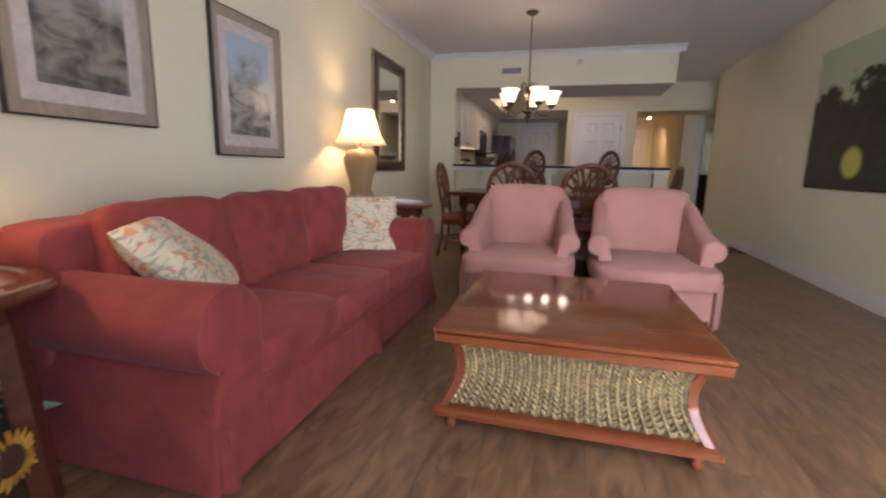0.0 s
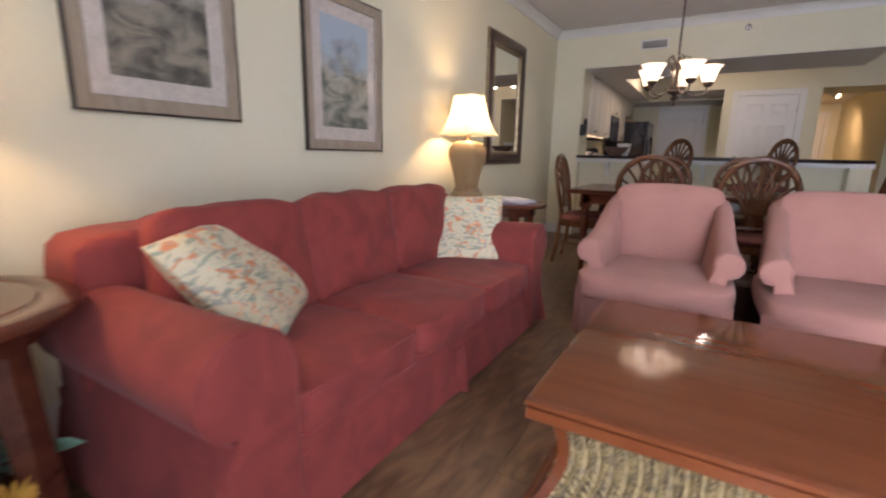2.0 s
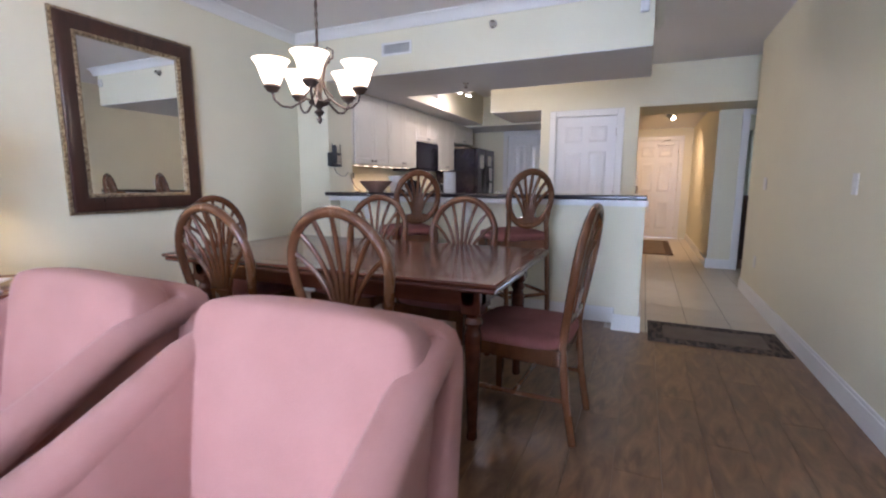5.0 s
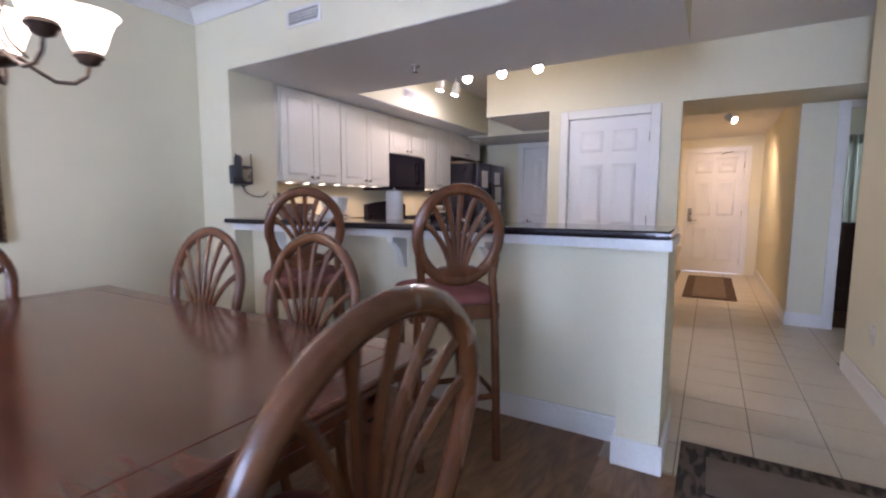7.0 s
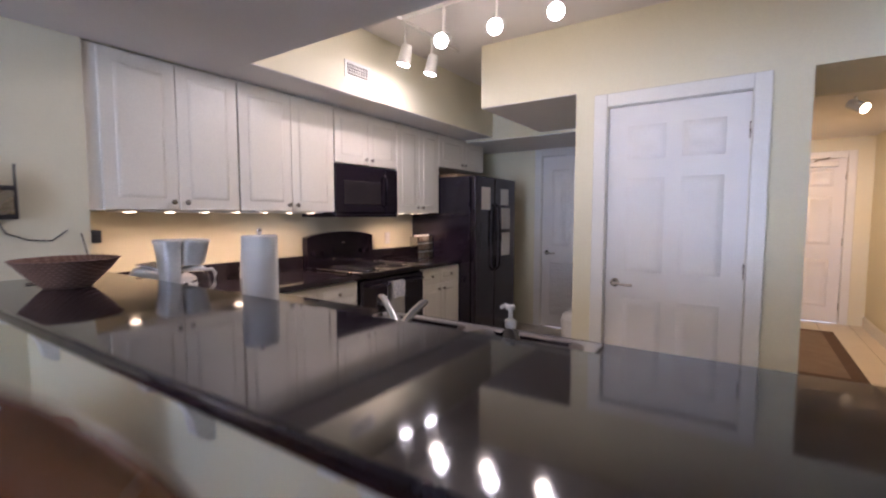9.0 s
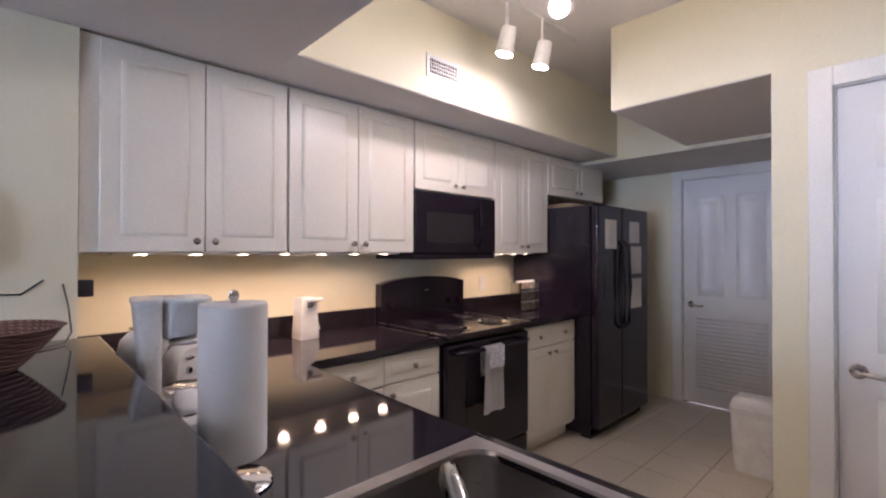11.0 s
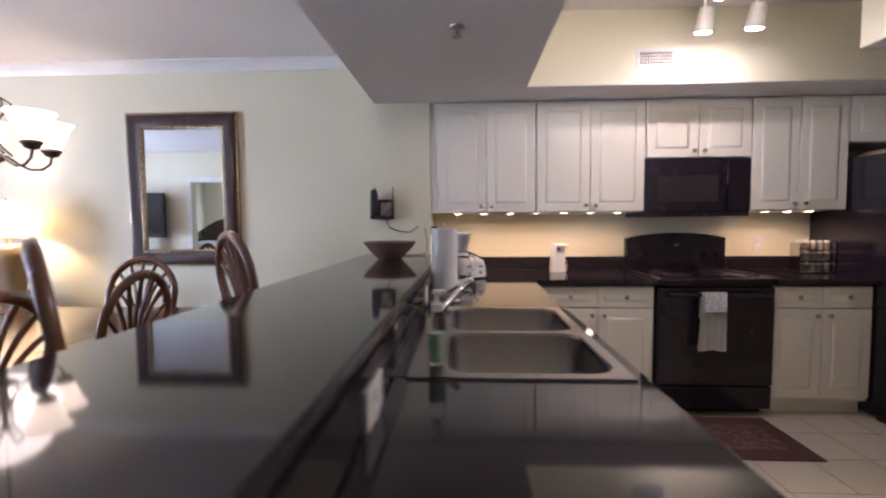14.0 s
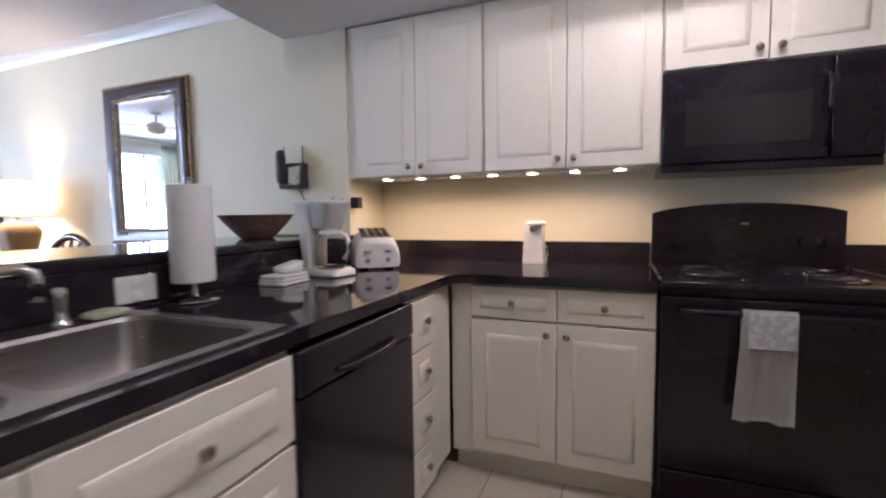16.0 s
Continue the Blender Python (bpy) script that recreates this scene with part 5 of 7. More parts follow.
for sx in (-1, 1):
    for sy in (-1, 1):
        bm = bmesh.new()
        lathe(bm, [(0.020, 0), (0.026, 0.01), (0.022, 0.05), (0.030, 0.25), (0.040, 0.50), (0.030, 0.53), (0.044, 0.555), (0.034, 0.58), (0.046, 0.60)], x=sx * 0.84, y=sy * 0.39, seg=16)
        box(bm, sx * 0.84 - 0.045, sy * 0.39 - 0.045, 0.598, sx * 0.84 + 0.045, sy * 0.39 + 0.045, TZ - 0.045, bevel=0.004)
        part("leg", bm, M_WOODX, table)

M_SEAT = shade("rose_seat_fabric", (0.28, 0.10, 0.085), 0.9, second=(0.22, 0.07, 0.06), scale=9, grain=400, bump=0.4)


def fan_back(root, w, z0, z1, y0, rake, arch, n=7, hub=0.0, oval=False):
    """A bent frame with slats that spread like a fan from a hub at its foot."""
    yy = lambda z: y0 + rake * (z - z0)
    pts = []
    if oval:
        cz, hz = (z0 + z1) / 2, (z1 - z0) / 2
        for k in range(36):
            a = 2 * math.pi * k / 36
            pts.append((w / 2 * math.cos(a), yy(cz + hz * math.sin(a)), cz + hz * math.sin(a)))
    else:
        for k in range(29):
            a = math.pi * k / 28
            c = math.cos(a)
            zc = z1 - arch
            pts.append((w / 2 * c, yy(zc + arch * math.sin(a)), zc + arch * math.sin(a)))
        foot = [(w / 2 * f, z0 + (z1 - arch - z0) * t) for f, t in ((0.74, 0.0), (0.84, 0.35), (0.95, 0.7))]
        pts = [(x, yy(z), z) for x, z in foot] + pts + [(-x, yy(z), z) for x, z in foot[::-1]]
    bm = bmesh.new()
    sweep(bm, pts, rect(0.050, 0.034, 0.35) if oval else rect(0.044, 0.038, 0.35), loop=oval, up=(0, 1, 0.2))
    hoop = part("hoop", bm, M_RATTAN, root)
    zb = z0 + hub
    bm = bmesh.new()
    if oval:
        # a lens-shaped block lies along the foot of the oval
        rings = []
        for k in range(9):
            x = -0.105 + 0.21 * k / 8
            hh = 0.004 + 0.020 * math.sqrt(max(0, 1 - (x / 0.105) ** 2))
            rings.append([(x, -0.013, 0.046 - hh), (x, 0.013, 0.046 - hh), (x, 0.015, 0.046), (x, 0.013, 0.046 + hh), (x, -0.013, 0.046 + hh), (x, -0.015, 0.046)])
        ring_strip(bm, rings)
    else:
        slab(bm, [(-0.06, -0.011), (0.06, -0.011), (0.06, 0.011), (-0.06, 0.011)], 0, 0.12, bevel=0.004)
    turn(bm, Matrix.Translation((0, yy(zb), zb)) @ Matrix.Rotation(-math.atan(rake), 4, "X"))
    part("hub", bm, M_RATTAN, root)
    zs = zb + (0.056 if oval else 0.07)
    for k in range(n):
        u = 2 * k / (n - 1) - 1
        a = radians(90 - u * (74 if not oval else 70))
        if oval:
            cz, hz = (z0 + z1) / 2, (z1 - z0) / 2
            ex, ez = w / 2 * math.cos(a) * 0.97, cz + hz * math.sin(a) * 0.97
        else:
            zc = z1 - arch
            ex, ez = w / 2 * math.cos(a) * 0.97, zc + arch * math.sin(a) * 0.97
        bx = u * (0.034 if oval else 0.042)
        bm = bmesh.new()
        line = []
        for j in range(8):
            t = j / 7
            x = bx + (ex - bx) * (0.35 * t + 0.65 * t * t)
            z = zs + (ez - zs) * (1.25 * t - 0.25 * t * t)
            line.append((x, yy(z) - 0.012 * math.sin(math.pi * t), z))
        sweep(bm, line, rect(0.024 if oval else 0.021, 0.016, 0.3), up=(0, 1, 0.2))
        part("slat", bm, M_RATTAN, root)
    return hoop


def tapered(bm, a, b, w0, w1):
    a, b = Vector(a), Vector(b)
    ring_strip(bm, [[p + Vector((x * w, y * w, 0)) for x, y in ((-1, -1), (1, -1), (1, 1), (-1, 1))] for p, w in ((a, w0), (b, w1))])


def dining_chair(m, label):
    """Faces -y; the back stands at +y."""
    root = thing("dining_chair", m, label, "dining chair", "chairs round the dining table")
    bm = bmesh.new()
    soft_box(bm, -0.235, -0.235, 0.43, 0.235, 0.215, 0.495, puff=0.018, n=8, power=6, rough=0.002)
    part("seat", bm, M_SEAT, root, "rose fabric seat pad")
    bm = bmesh.new()
    for x0, y0, x1, y1 in ((-0.23, -0.232, 0.23, -0.205), (-0.23, 0.185, 0.23, 0.212), (-0.232, -0.205, -0.205, 0.185), (0.205, -0.205, 0.232, 0.185)):
        box(bm, x0, y0, 0.375, x1, y1, 0.44, bevel=0.003)
    part("seat_frame", bm, M_RATTAN, root)
    for s in (-1, 1):
        bm = bmesh.new()
        tapered(bm, (s * 0.205, -0.21, 0), (s * 0.21, -0.21, 0.43), 0.015, 0.022)
        part("leg", bm, M_RATTAN, root)
        bm = bmesh.new()
        sweep(bm, [(s * 0.185, 0.275, 0), (s * 0.19, 0.235, 0.22), (s * 0.185, 0.215, 0.45), (s * 0.175, 0.222, 0.54)], rect(0.034, 0.034, 0.25), up=(0, 1, 0))
        part("leg", bm, M_RATTAN, root)
    bm = bmesh.new()
    rod(bm, (-0.20, -0.205, 0.20), (-0.19, 0.235, 0.20), 0.011)
    rod(bm, (0.20, -0.205, 0.20), (0.19, 0.235, 0.20), 0.011)
    rod(bm, (-0.195, 0.0, 0.20), (0.195, 0.0, 0.20), 0.011)
    part("stretcher", bm, M_RATTAN, root)
    bm = bmesh.new()
    sweep(bm, [(-0.175, 0.224, 0.555), (-0.08, 0.232, 0.560), (0.08, 0.232, 0.560), (0.175, 0.224, 0.555)], rect(0.024, 0.036, 0.25), up=(0, 0, 1))
    part("crosspiece", bm, M_RATTAN, root)
    fan_back(root, 0.46, 0.50, 1.055, 0.215, 0.16, 0.235, 7, 0.06)
    return root


first = dining_chair(pose(2.25, -2.10, 0, 0, 0, 180), "brown fan-back dining chair with rose seat, tucked in")
for x, y, a, lab in ((1.56, -2.09, 178, ""), (2.21, -1.24, -3, ""), (1.55, -1.22, 2, ""),
                     (2.835, -1.645, -93, "brown fan-back dining chair at the table's end near the hall"), (0.92, -1.58, 92, "brown fan-back dining chair at the table's end by the mirror")):
    c = copy_thing(first, pose(x, y, 0, 0, 0, a))
    if lab:
        tagged(c, lab)


def bar_stool(m, label):
    root = thing("bar_stool", m, label, "bar stool", "stools at the bar")
    bm = bmesh.new()
    soft_box(bm, -0.215, -0.225, 0.715, 0.215, 0.195, 0.79, puff=0.02, n=8, power=6, rough=0.002)
    part("seat", bm, M_SEAT, root, "rose fabric seat pad")
    bm = bmesh.new()
    for x0, y0, x1, y1 in ((-0.21, -0.215, 0.21, -0.19), (-0.21, 0.165, 0.21, 0.19), (-0.21, -0.19, -0.185, 0.165), (0.185, -0.19, 0.21, 0.165)):
        box(bm, x0, y0, 0.655, x1, y1, 0.725, bevel=0.003)
    part("seat_frame", bm, M_RATTAN, root)
    for s in (-1, 1):
        bm = bmesh.new()
        tapered(bm, (s * 0.185, -0.195, 0), (s * 0.19, -0.195, 0.715), 0.014, 0.022)
        part("leg", bm, M_RATTAN, root)
        bm = bmesh.new()
        sweep(bm, [(s * 0.18, 0.245, 0), (s * 0.185, 0.215, 0.35), (s * 0.18, 0.195, 0.72), (s * 0.165, 0.203, 0.86), (s * 0.176, 0.214, 0.95)], rect(0.034, 0.036, 0.25), up=(0, 1, 0))
        part("leg", bm, M_RATTAN, root)
    for a, b in (((-0.185, -0.19, 0.22), (0.185, -0.19, 0.22)), ((-0.185, 0.225, 0.30), (0.185, 0.225, 0.30)), ((-0.185, -0.19, 0.30), (-0.183, 0.225, 0.30)), ((0.185, -0.19, 0.30), (0.183, 0.225, 0.30))):
        bm = bmesh.new()
        sweep(bm, [a, b], rect(0.018, 0.028, 0.25))
        part("stretcher", bm, M_RATTAN, root)
    fan_back(root, 0.370, 0.842, 1.245, 0.20, 0.14, 0.2, 7, 0.0, oval=True)
    return root


stool = bar_stool(pose(2.385, -0.262, 0, 0, 0, 180 + 46), "brown fan-back bar stool turned slightly from the bar")
tagged(copy_thing(stool, pose(1.43, -0.27, 0, 0, 0, 180 + 49)), "brown fan-back bar stool standing at the bar")

# chandelier
chandelier = thing("chandelier", pose(1.585, -1.62, -0.02, 0, 0, 12), "dark bronze chandelier with five frosted glass shades, lit", "chandelier")
bm = bmesh.new()
lathe(bm, [(0.004, 1.52), (0.012, 1.532), (0.016, 1.545), (0.008, 1.56), (0.022, 1.572), (0.030, 1.585), (0.014, 1.60), (0.020, 1.612), (0.055, 1.628), (0.060, 1.640), (0.022, 1.652), (0.016, 1.68), (0.024, 1.72), (0.014, 1.77), (0.012, 1.83), (0.020, 1.86), (0.010, 1.89)], seg=18)
part("stem", bm, M_IRON, chandelier)
bm = bmesh.new()
rod(bm, (0, 0, 1.885), (0, 0, 2.62), 0.006)
for k in range(12):
    lathe(bm, [(0.006, 1.95 + k * 0.05), (0.0088, 1.955 + k * 0.05), (0.0088, 1.975 + k * 0.05), (0.006, 1.98 + k * 0.05)], seg=8)
part("rod", bm, M_IRON, chandelier)
bm = bmesh.new()
lathe(bm, [(0.012, 2.595), (0.035, 2.605), (0.062, 2.62), (0.066, 2.6385), (0.02, 2.639)], seg=20)
part("canopy", bm, M_IRON, chandelier)
for k in range(5):
    a = radians(72 * k)
    mm = Matrix.Rotation(a, 4, "Z")
    bm = bmesh.new()
    sweep(bm, [(0.03, 0, 1.645), (0.07, 0, 1.655), (0.11, 0, 1.625), (0.155, 0, 1.60), (0.205, 0, 1.605), (0.24, 0, 1.635), (0.25, 0, 1.675)], 0.0065, up=(0, 1, 0))
    sweep(bm, [(0.018, 0, 1.84), (0.03, 0, 1.90), (0.062, 0, 1.935), (0.095, 0, 1.915), (0.092, 0, 1.875), (0.066, 0, 1.865), (0.045, 0, 1.83), (0.03, 0, 1.76), (0.05, 0, 1.70), (0.09, 0, 1.66)], 0.005, up=(0, 1, 0))
    turn(bm, mm)
    arm = part("arm", bm, M_IRON, chandelier)
    bm = bmesh.new()
    lathe(bm, [(0.012, 1.672), (0.030, 1.680), (0.034, 1.692), (0.046, 1.702), (0.040, 1.714), (0.02, 1.716)], x=0.25, seg=16)
    turn(bm, mm)
    part("cup", bm, M_IRON, arm)
    bm = bmesh.new()
    prof = [(0.036, 1.714), (0.046, 1.725), (0.058, 1.755), (0.068, 1.79), (0.083, 1.825), (0.100, 1.845)]
    rows = []
    for r, z in prof:
        rows.append([(0.25 + r * math.cos(2 * math.pi * i / 24), r * math.sin(2 * math.pi * i / 24), z) for i in range(24)])
    ring_strip(bm, rows, closed_ends=False)
    bmesh.ops.solidify(bm, geom=bm.faces[:], thickness=0.003)
    turn(bm, mm)
    part("glass_shade", bm, M_FROST, arm, "lit frosted glass bell shade")


def vent(m, w, h, n, label):
    """A louvred register on a wall that looks towards -y."""
    root = thing("air_vent", m, label, "air vent")
    part("frame", B((-w / 2 - 0.02, -0.006, -h / 2 - 0.02, w / 2 + 0.02, 0, -h / 2), (-w / 2 - 0.02, -0.006, h / 2, w / 2 + 0.02, 0, h / 2 + 0.02), (-w / 2 - 0.02, -0.006, -h / 2, -w / 2, 0, h / 2), (w / 2, -0.006, -h / 2, w / 2 + 0.02, 0, h / 2)), M_WHITE, root)
    # no duct is cut; a black sheet stands in for the shade inside it
    part("backing", B((-w / 2, -0.002, -h / 2, w / 2, -0.0005, h / 2)), M_BLACK, root, "black sheet painted as the shade behind the slats")
    for k in range(n):
        x = -w / 2 + w * (k + 0.5) / n
        part("slat", B((x - w / n * 0.14, -0.010, -h / 2, x + w / n * 0.14, -0.0025, h / 2)), M_WHITE, root)
    for k in range(1, 4):
        z = -h / 2 + h * k / 4
        part("crossbar", B((-w / 2, -0.0075, z - 0.002, w / 2, -0.003, z + 0.002)), M_WHITE, root)
    return root


vent(pose(1.18, 0.0, 2.375), 0.27, 0.075, 16, "white air vent in the header above the bar")
vent(pose(0.705, 1.85, 2.315, 0, 0, 90), 0.20, 0.075, 12, "white air vent in the kitchen soffit")
for x, y, z, n in ((1.62, 0.62, HD - 0.005, "down"), (2.10, 0, 2.46, "front")):
    bm = bmesh.new()
    lathe(bm, [(0.006, -0.05), (0.022, -0.048), (0.022, -0.044), (0.008, -0.040), (0.010, -0.012), (0.032, -0.008), (0.034, -0.0005), (0.01, 0)], seg=16)
    solo("sprinkler_head", bm, M_NICKEL, pose(x, y, z) if n == "down" else pose(x, y, z, -90), "small metal sprinkler head", "sprinkler")
solo("motion_sensor", B((-0.03, -0.03, -0.045, 0.03, -0.001, 0.045), bevel=0.008), M_WHITE, pose(3.25, 0.0, 2.435), "small white alarm sensor on the header", "sensor")

# bar top, trim and corbels
bm = bmesh.new()
slab(bm, [(0.381, -0.085), (3.348, -0.085), (3.348, 0.465), (0.381, 0.465)], 1.034, 1.070, bevel=0.008, seg=2)
solo("bar_counter", bm, M_GRANITE, Matrix(), "polished black granite bar top on the half wall", "counter")
structure("trim_bar", B((0.382, -0.02, 0.985, 3.16, 0.15, 1.032), (3.145, -0.065, 0.985, 3.355, -0.045, 1.032), (3.34, -0.045, 0.985, 3.355, 0.46, 1.032)), M_TRIM, "white trim board below the bar top", "trim")
structure("trim_bar_panel", B((0.40, 0.142, 0.945, 3.158, 0.152, 0.985)), M_WALL, "flat moulding on the half wall", "trim")
for x in (0.75, 1.85, 2.45):
    bm = bmesh.new()
    prof = [(0.0, 0.985), (-0.15, 0.985), (-0.15, 0.955), (-0.12, 0.945), (-0.075, 0.90), (-0.055, 0.86), (-0.045, 0.81), (-0.02, 0.79), (0.0, 0.785)]
    ring_strip(bm, [[(xx, 0.15 + y, z) for y, z in prof] for xx in (x - 0.022, x + 0.022)])
    solo("corbel", bm, M_TRIM, Matrix(), "white scrolled wooden corbel under the bar", "corbel", "corbels under the bar")

# rugs
def rug(m, w, d, centre, border, label, stripes=0):
    root = thing("rug", m, label, "rug")
    bm = bmesh.new()
    box(bm, -w / 2, -d / 2, 0.0, w / 2, d / 2, 0.006, bevel=0.002)
    part("border_weave", bm, border, root)
    bm = bmesh.new()
    box(bm, -w / 2 + 0.11, -d / 2 + 0.11, 0.004, w / 2 - 0.11, d / 2 - 0.11, 0.0085, bevel=0.002)
    part("centre_field", bm, centre, root)
    return root


M_RUGTAN = shade("taupe_rug_weave", (0.20, 0.15, 0.115), 0.95, second=(0.17, 0.125, 0.095), scale=8, grain=500, bump=0.6)
M_RUGDARK = shade("striped_brown_rug_border", (0.13, 0.095, 0.07), 0.95, second=(0.035, 0.025, 0.02), scale=34, stretch=(1, 0.3, 1), detail=1, grain=500, bump=0.6, spread=(0.42, 0.58))
M_RUGBROWN = shade("brown_door_mat", (0.10, 0.062, 0.042), 0.95, second=(0.08, 0.05, 0.035), scale=20, grain=500, bump=0.6)
rug(pose(3.865, 0.055, 0.001, 0, 0, 0), 0.90, 0.53, M_RUGTAN, M_RUGDARK, "taupe rug with striped dark border at the tile edge")
rug(pose(3.52, 5.30, 0.001), 0.60, 2.0, M_RUGTAN, M_RUGBROWN, "brown runner mat before the entrance door")
rug(pose(0.935, 2.20, 0.001), 0.54, 0.78, shade("maroon_patterned_mat", (0.13, 0.045, 0.04), 0.95, second=(0.16, 0.10, 0.07), scale=30, detail=3, grain=400, bump=0.6, spread=(0.45, 0.55)), shade("maroon_mat_border", (0.11, 0.035, 0.035), 0.95, second=(0.07, 0.035, 0.03), scale=30, grain=400, bump=0.6), "maroon patterned mat before the stove")


# ---------------------------------------------------------------- kitchen
def raised_front(bm, x, y0, z0, y1, z1, t=0.019, rail=0.055, arch=False):
    """A cabinet front that looks towards +x with a raised field in a sunk groove."""
    box(bm, x, y0, z0, x + t, y1, z1, bevel=0.003)
    r = min(rail, (z1 - z0) * 0.24, (y1 - y0) * 0.26)
    rows = []
    for o, h in ((r, 0.0006), (r + 0.006, -0.0), (r + 0.010, 0.0045), (r + 0.026, 0.0062), (r + 0.030, 0.0062)):
        rows.append([bm.verts.new((x + t + h, y, z)) for y, z in ((y0 + o, z0 + o), (y1 - o, z0 + o), (y1 - o, z1 - o), (y0 + o, z1 - o))])
    for a, b in zip(rows, rows[1:]):
        for i in range(4):
            bm.faces.new((a[i], a[(i + 1) % 4], b[(i + 1) % 4], b[i]))
    bm.faces.new(rows[-1])


def knob(parent, x, y, z):
    bm = bmesh.new()
    rings = []
    for d, r in ((0.0, 0.006), (0.012, 0.006), (0.016, 0.013), (0.023, 0.0145), (0.027, 0.010), (0.0275, 0.002)):
        rings.append([(x + d, y + r * math.cos(2 * math.pi * i / 14), z + r * math.sin(2 * math.pi * i / 14)) for i in range(14)])
    ring_strip(bm, rings)
    part("knob", bm, M_NICKEL, parent, "satin nickel knob")


def cabinet(name, m, w, z0, z1, depth, fronts, label, group, toe=False, category="cabinet", hollow=False):
    """Local x looks out of the front, y runs along it. fronts: kind, y0, z0, y1, z1, knob y, knob z."""
    root = thing(name, m, label, category, group)
    bm = bmesh.new()
    if hollow:
        box(bm, 0.0, 0.001, z0, depth - 0.021, w - 0.001, 0.70)
        box(bm, depth - 0.02, 0.001, z0, depth, w - 0.001, z1)
    else:
        box(bm, 0.0, 0.001, z0, depth, w - 0.001, z1)
    if toe:
        box(bm, 0.0, 0.001, 0, depth - 0.06, w - 0.001, z0 - 0.0005)
    part("body", bm, M_CAB, root)
    for kind, y0, a, y1, b, ky, kz in fronts:
        bm = bmesh.new()
        raised_front(bm, depth + 0.001, y0 + 0.002, a, y1 - 0.002, b)
        d = part(kind, bm, M_CAB, root)
        knob(d, depth + 0.020, ky, kz)
    return root


UB, UT, CD = 1.368, HD - 0.008, 0.365
for y0, y1, z0, lab in ((0.402, 1.158, UB, "white raised-panel wall cabinet above the toaster"), (1.158, 1.920, UB, "white raised-panel wall cabinet beside the microwave"),
                        (1.920, 2.642, 1.740, "short white wall cabinet above the microwave"), (2.642, 3.292, UB, "white raised-panel wall cabinet beside the fridge"), (3.292, 4.20, 1.83, "white wall cabinet above the fridge")):
    w = y1 - y0
    zt = UT
    lead = 0.05 if y0 < 0.5 else 0.0
    h = (w + lead) / 2
    lo, hi = z0 + 0.003, zt - 0.012
    fr = [("door", 0.004 + lead, lo, h, hi, h - 0.035, z0 + 0.045), ("door", h, lo, w - 0.004, hi, h + 0.035, z0 + 0.045)]
    cabinet("wall_cabinet", pose(0.003, y0, 0), w, z0, zt, CD, fr, lab, "white wall cabinets")


def base_unit(m, w, label, kind="pair", lead=0.0, reach=None):
    D, top = 0.60, 0.868
    fr = []
    if kind == "pair":
        h = (w + lead) / 2
        for a, b, k in ((0.003 + lead, h, -1), (h, w - 0.003, 1)):
            fr.append(("drawer", a, 0.728, b, 0.864, (a + b) / 2, 0.797))
            fr.append(("door", a, 0.125, b, 0.718, (b - 0.04 if k < 0 else a + 0.04), 0.672))
    elif kind == "stack":
        for k in range(4):
            z = 0.105 + k * 0.19
            fr.append(("drawer", 0.003, z, (reach or w) - 0.003, z + 0.183, (reach or w) / 2, z + 0.10))
    elif kind == "sink":
        h = w / 2
        for a, b, k in ((0.003, h, -1), (h, w - 0.003, 1)):
            fr.append(("false_drawer", a, 0.66, b, 0.860, (a + b) / 2, 0.76))
            fr.append(("door", a, 0.105, b, 0.65, (b - 0.05 if k < 0 else a + 0.05), 0.60))
    return cabinet("base_cabinet", m, w, 0.10, top, D, fr, label, "white base cabinets", toe=True, hollow=kind == "sink")


base_unit(pose(0.003, 1.072, 0), 0.833, "white base cabinet with two drawers and doors beside the stove", lead=0.093)
base_unit(pose(0.003, 2.664, 0), 0.630, "white base cabinet with two drawers and doors beside the fridge")
# the peninsula looks towards +y: its local x points to +y
PEN = lambda x: Matrix.Translation((x, 0.47, 0)) @ Matrix.Rotation(radians(90), 4, "Z")
base_unit(PEN(1.058), 0.42, "narrow white base cabinet with four drawers", kind="stack", reach=0.215)
base_unit(PEN(2.66), 0.990, "white sink base cabinet with paired doors", kind="sink")
base_unit(PEN(3.31), 0.645, "white base cabinet with doors at the peninsula end", kind="pair")

dishwasher = thing("dishwasher", PEN(1.666), "black built-in dishwasher under the counter", "dishwasher")
part("tub", B((0.0, 0.035, 0.06, 0.585, 0.606, 0.866)), M_BLACK, dishwasher)
part("door", B((0.586, 0.004, 0.11, 0.622, 0.606, 0.745), bevel=0.004), M_BLACK, dishwasher)
part("control_panel", B((0.586, 0.004, 0.752, 0.628, 0.606, 0.862), bevel=0.006), M_BLACK, dishwasher)
bm = bmesh.new()
sweep(bm, [(0.628, 0.15, 0.775), (0.645, 0.20, 0.772), (0.648, 0.305, 0.770), (0.645, 0.41, 0.772), (0.628, 0.46, 0.775)], rect(0.02, 0.016))
part("handle", bm, M_BLACK, dishwasher)
part("toe_kick", B((0.50, 0.004, 0.0, 0.53, 0.606, 0.105)), M_BLACK, dishwasher)

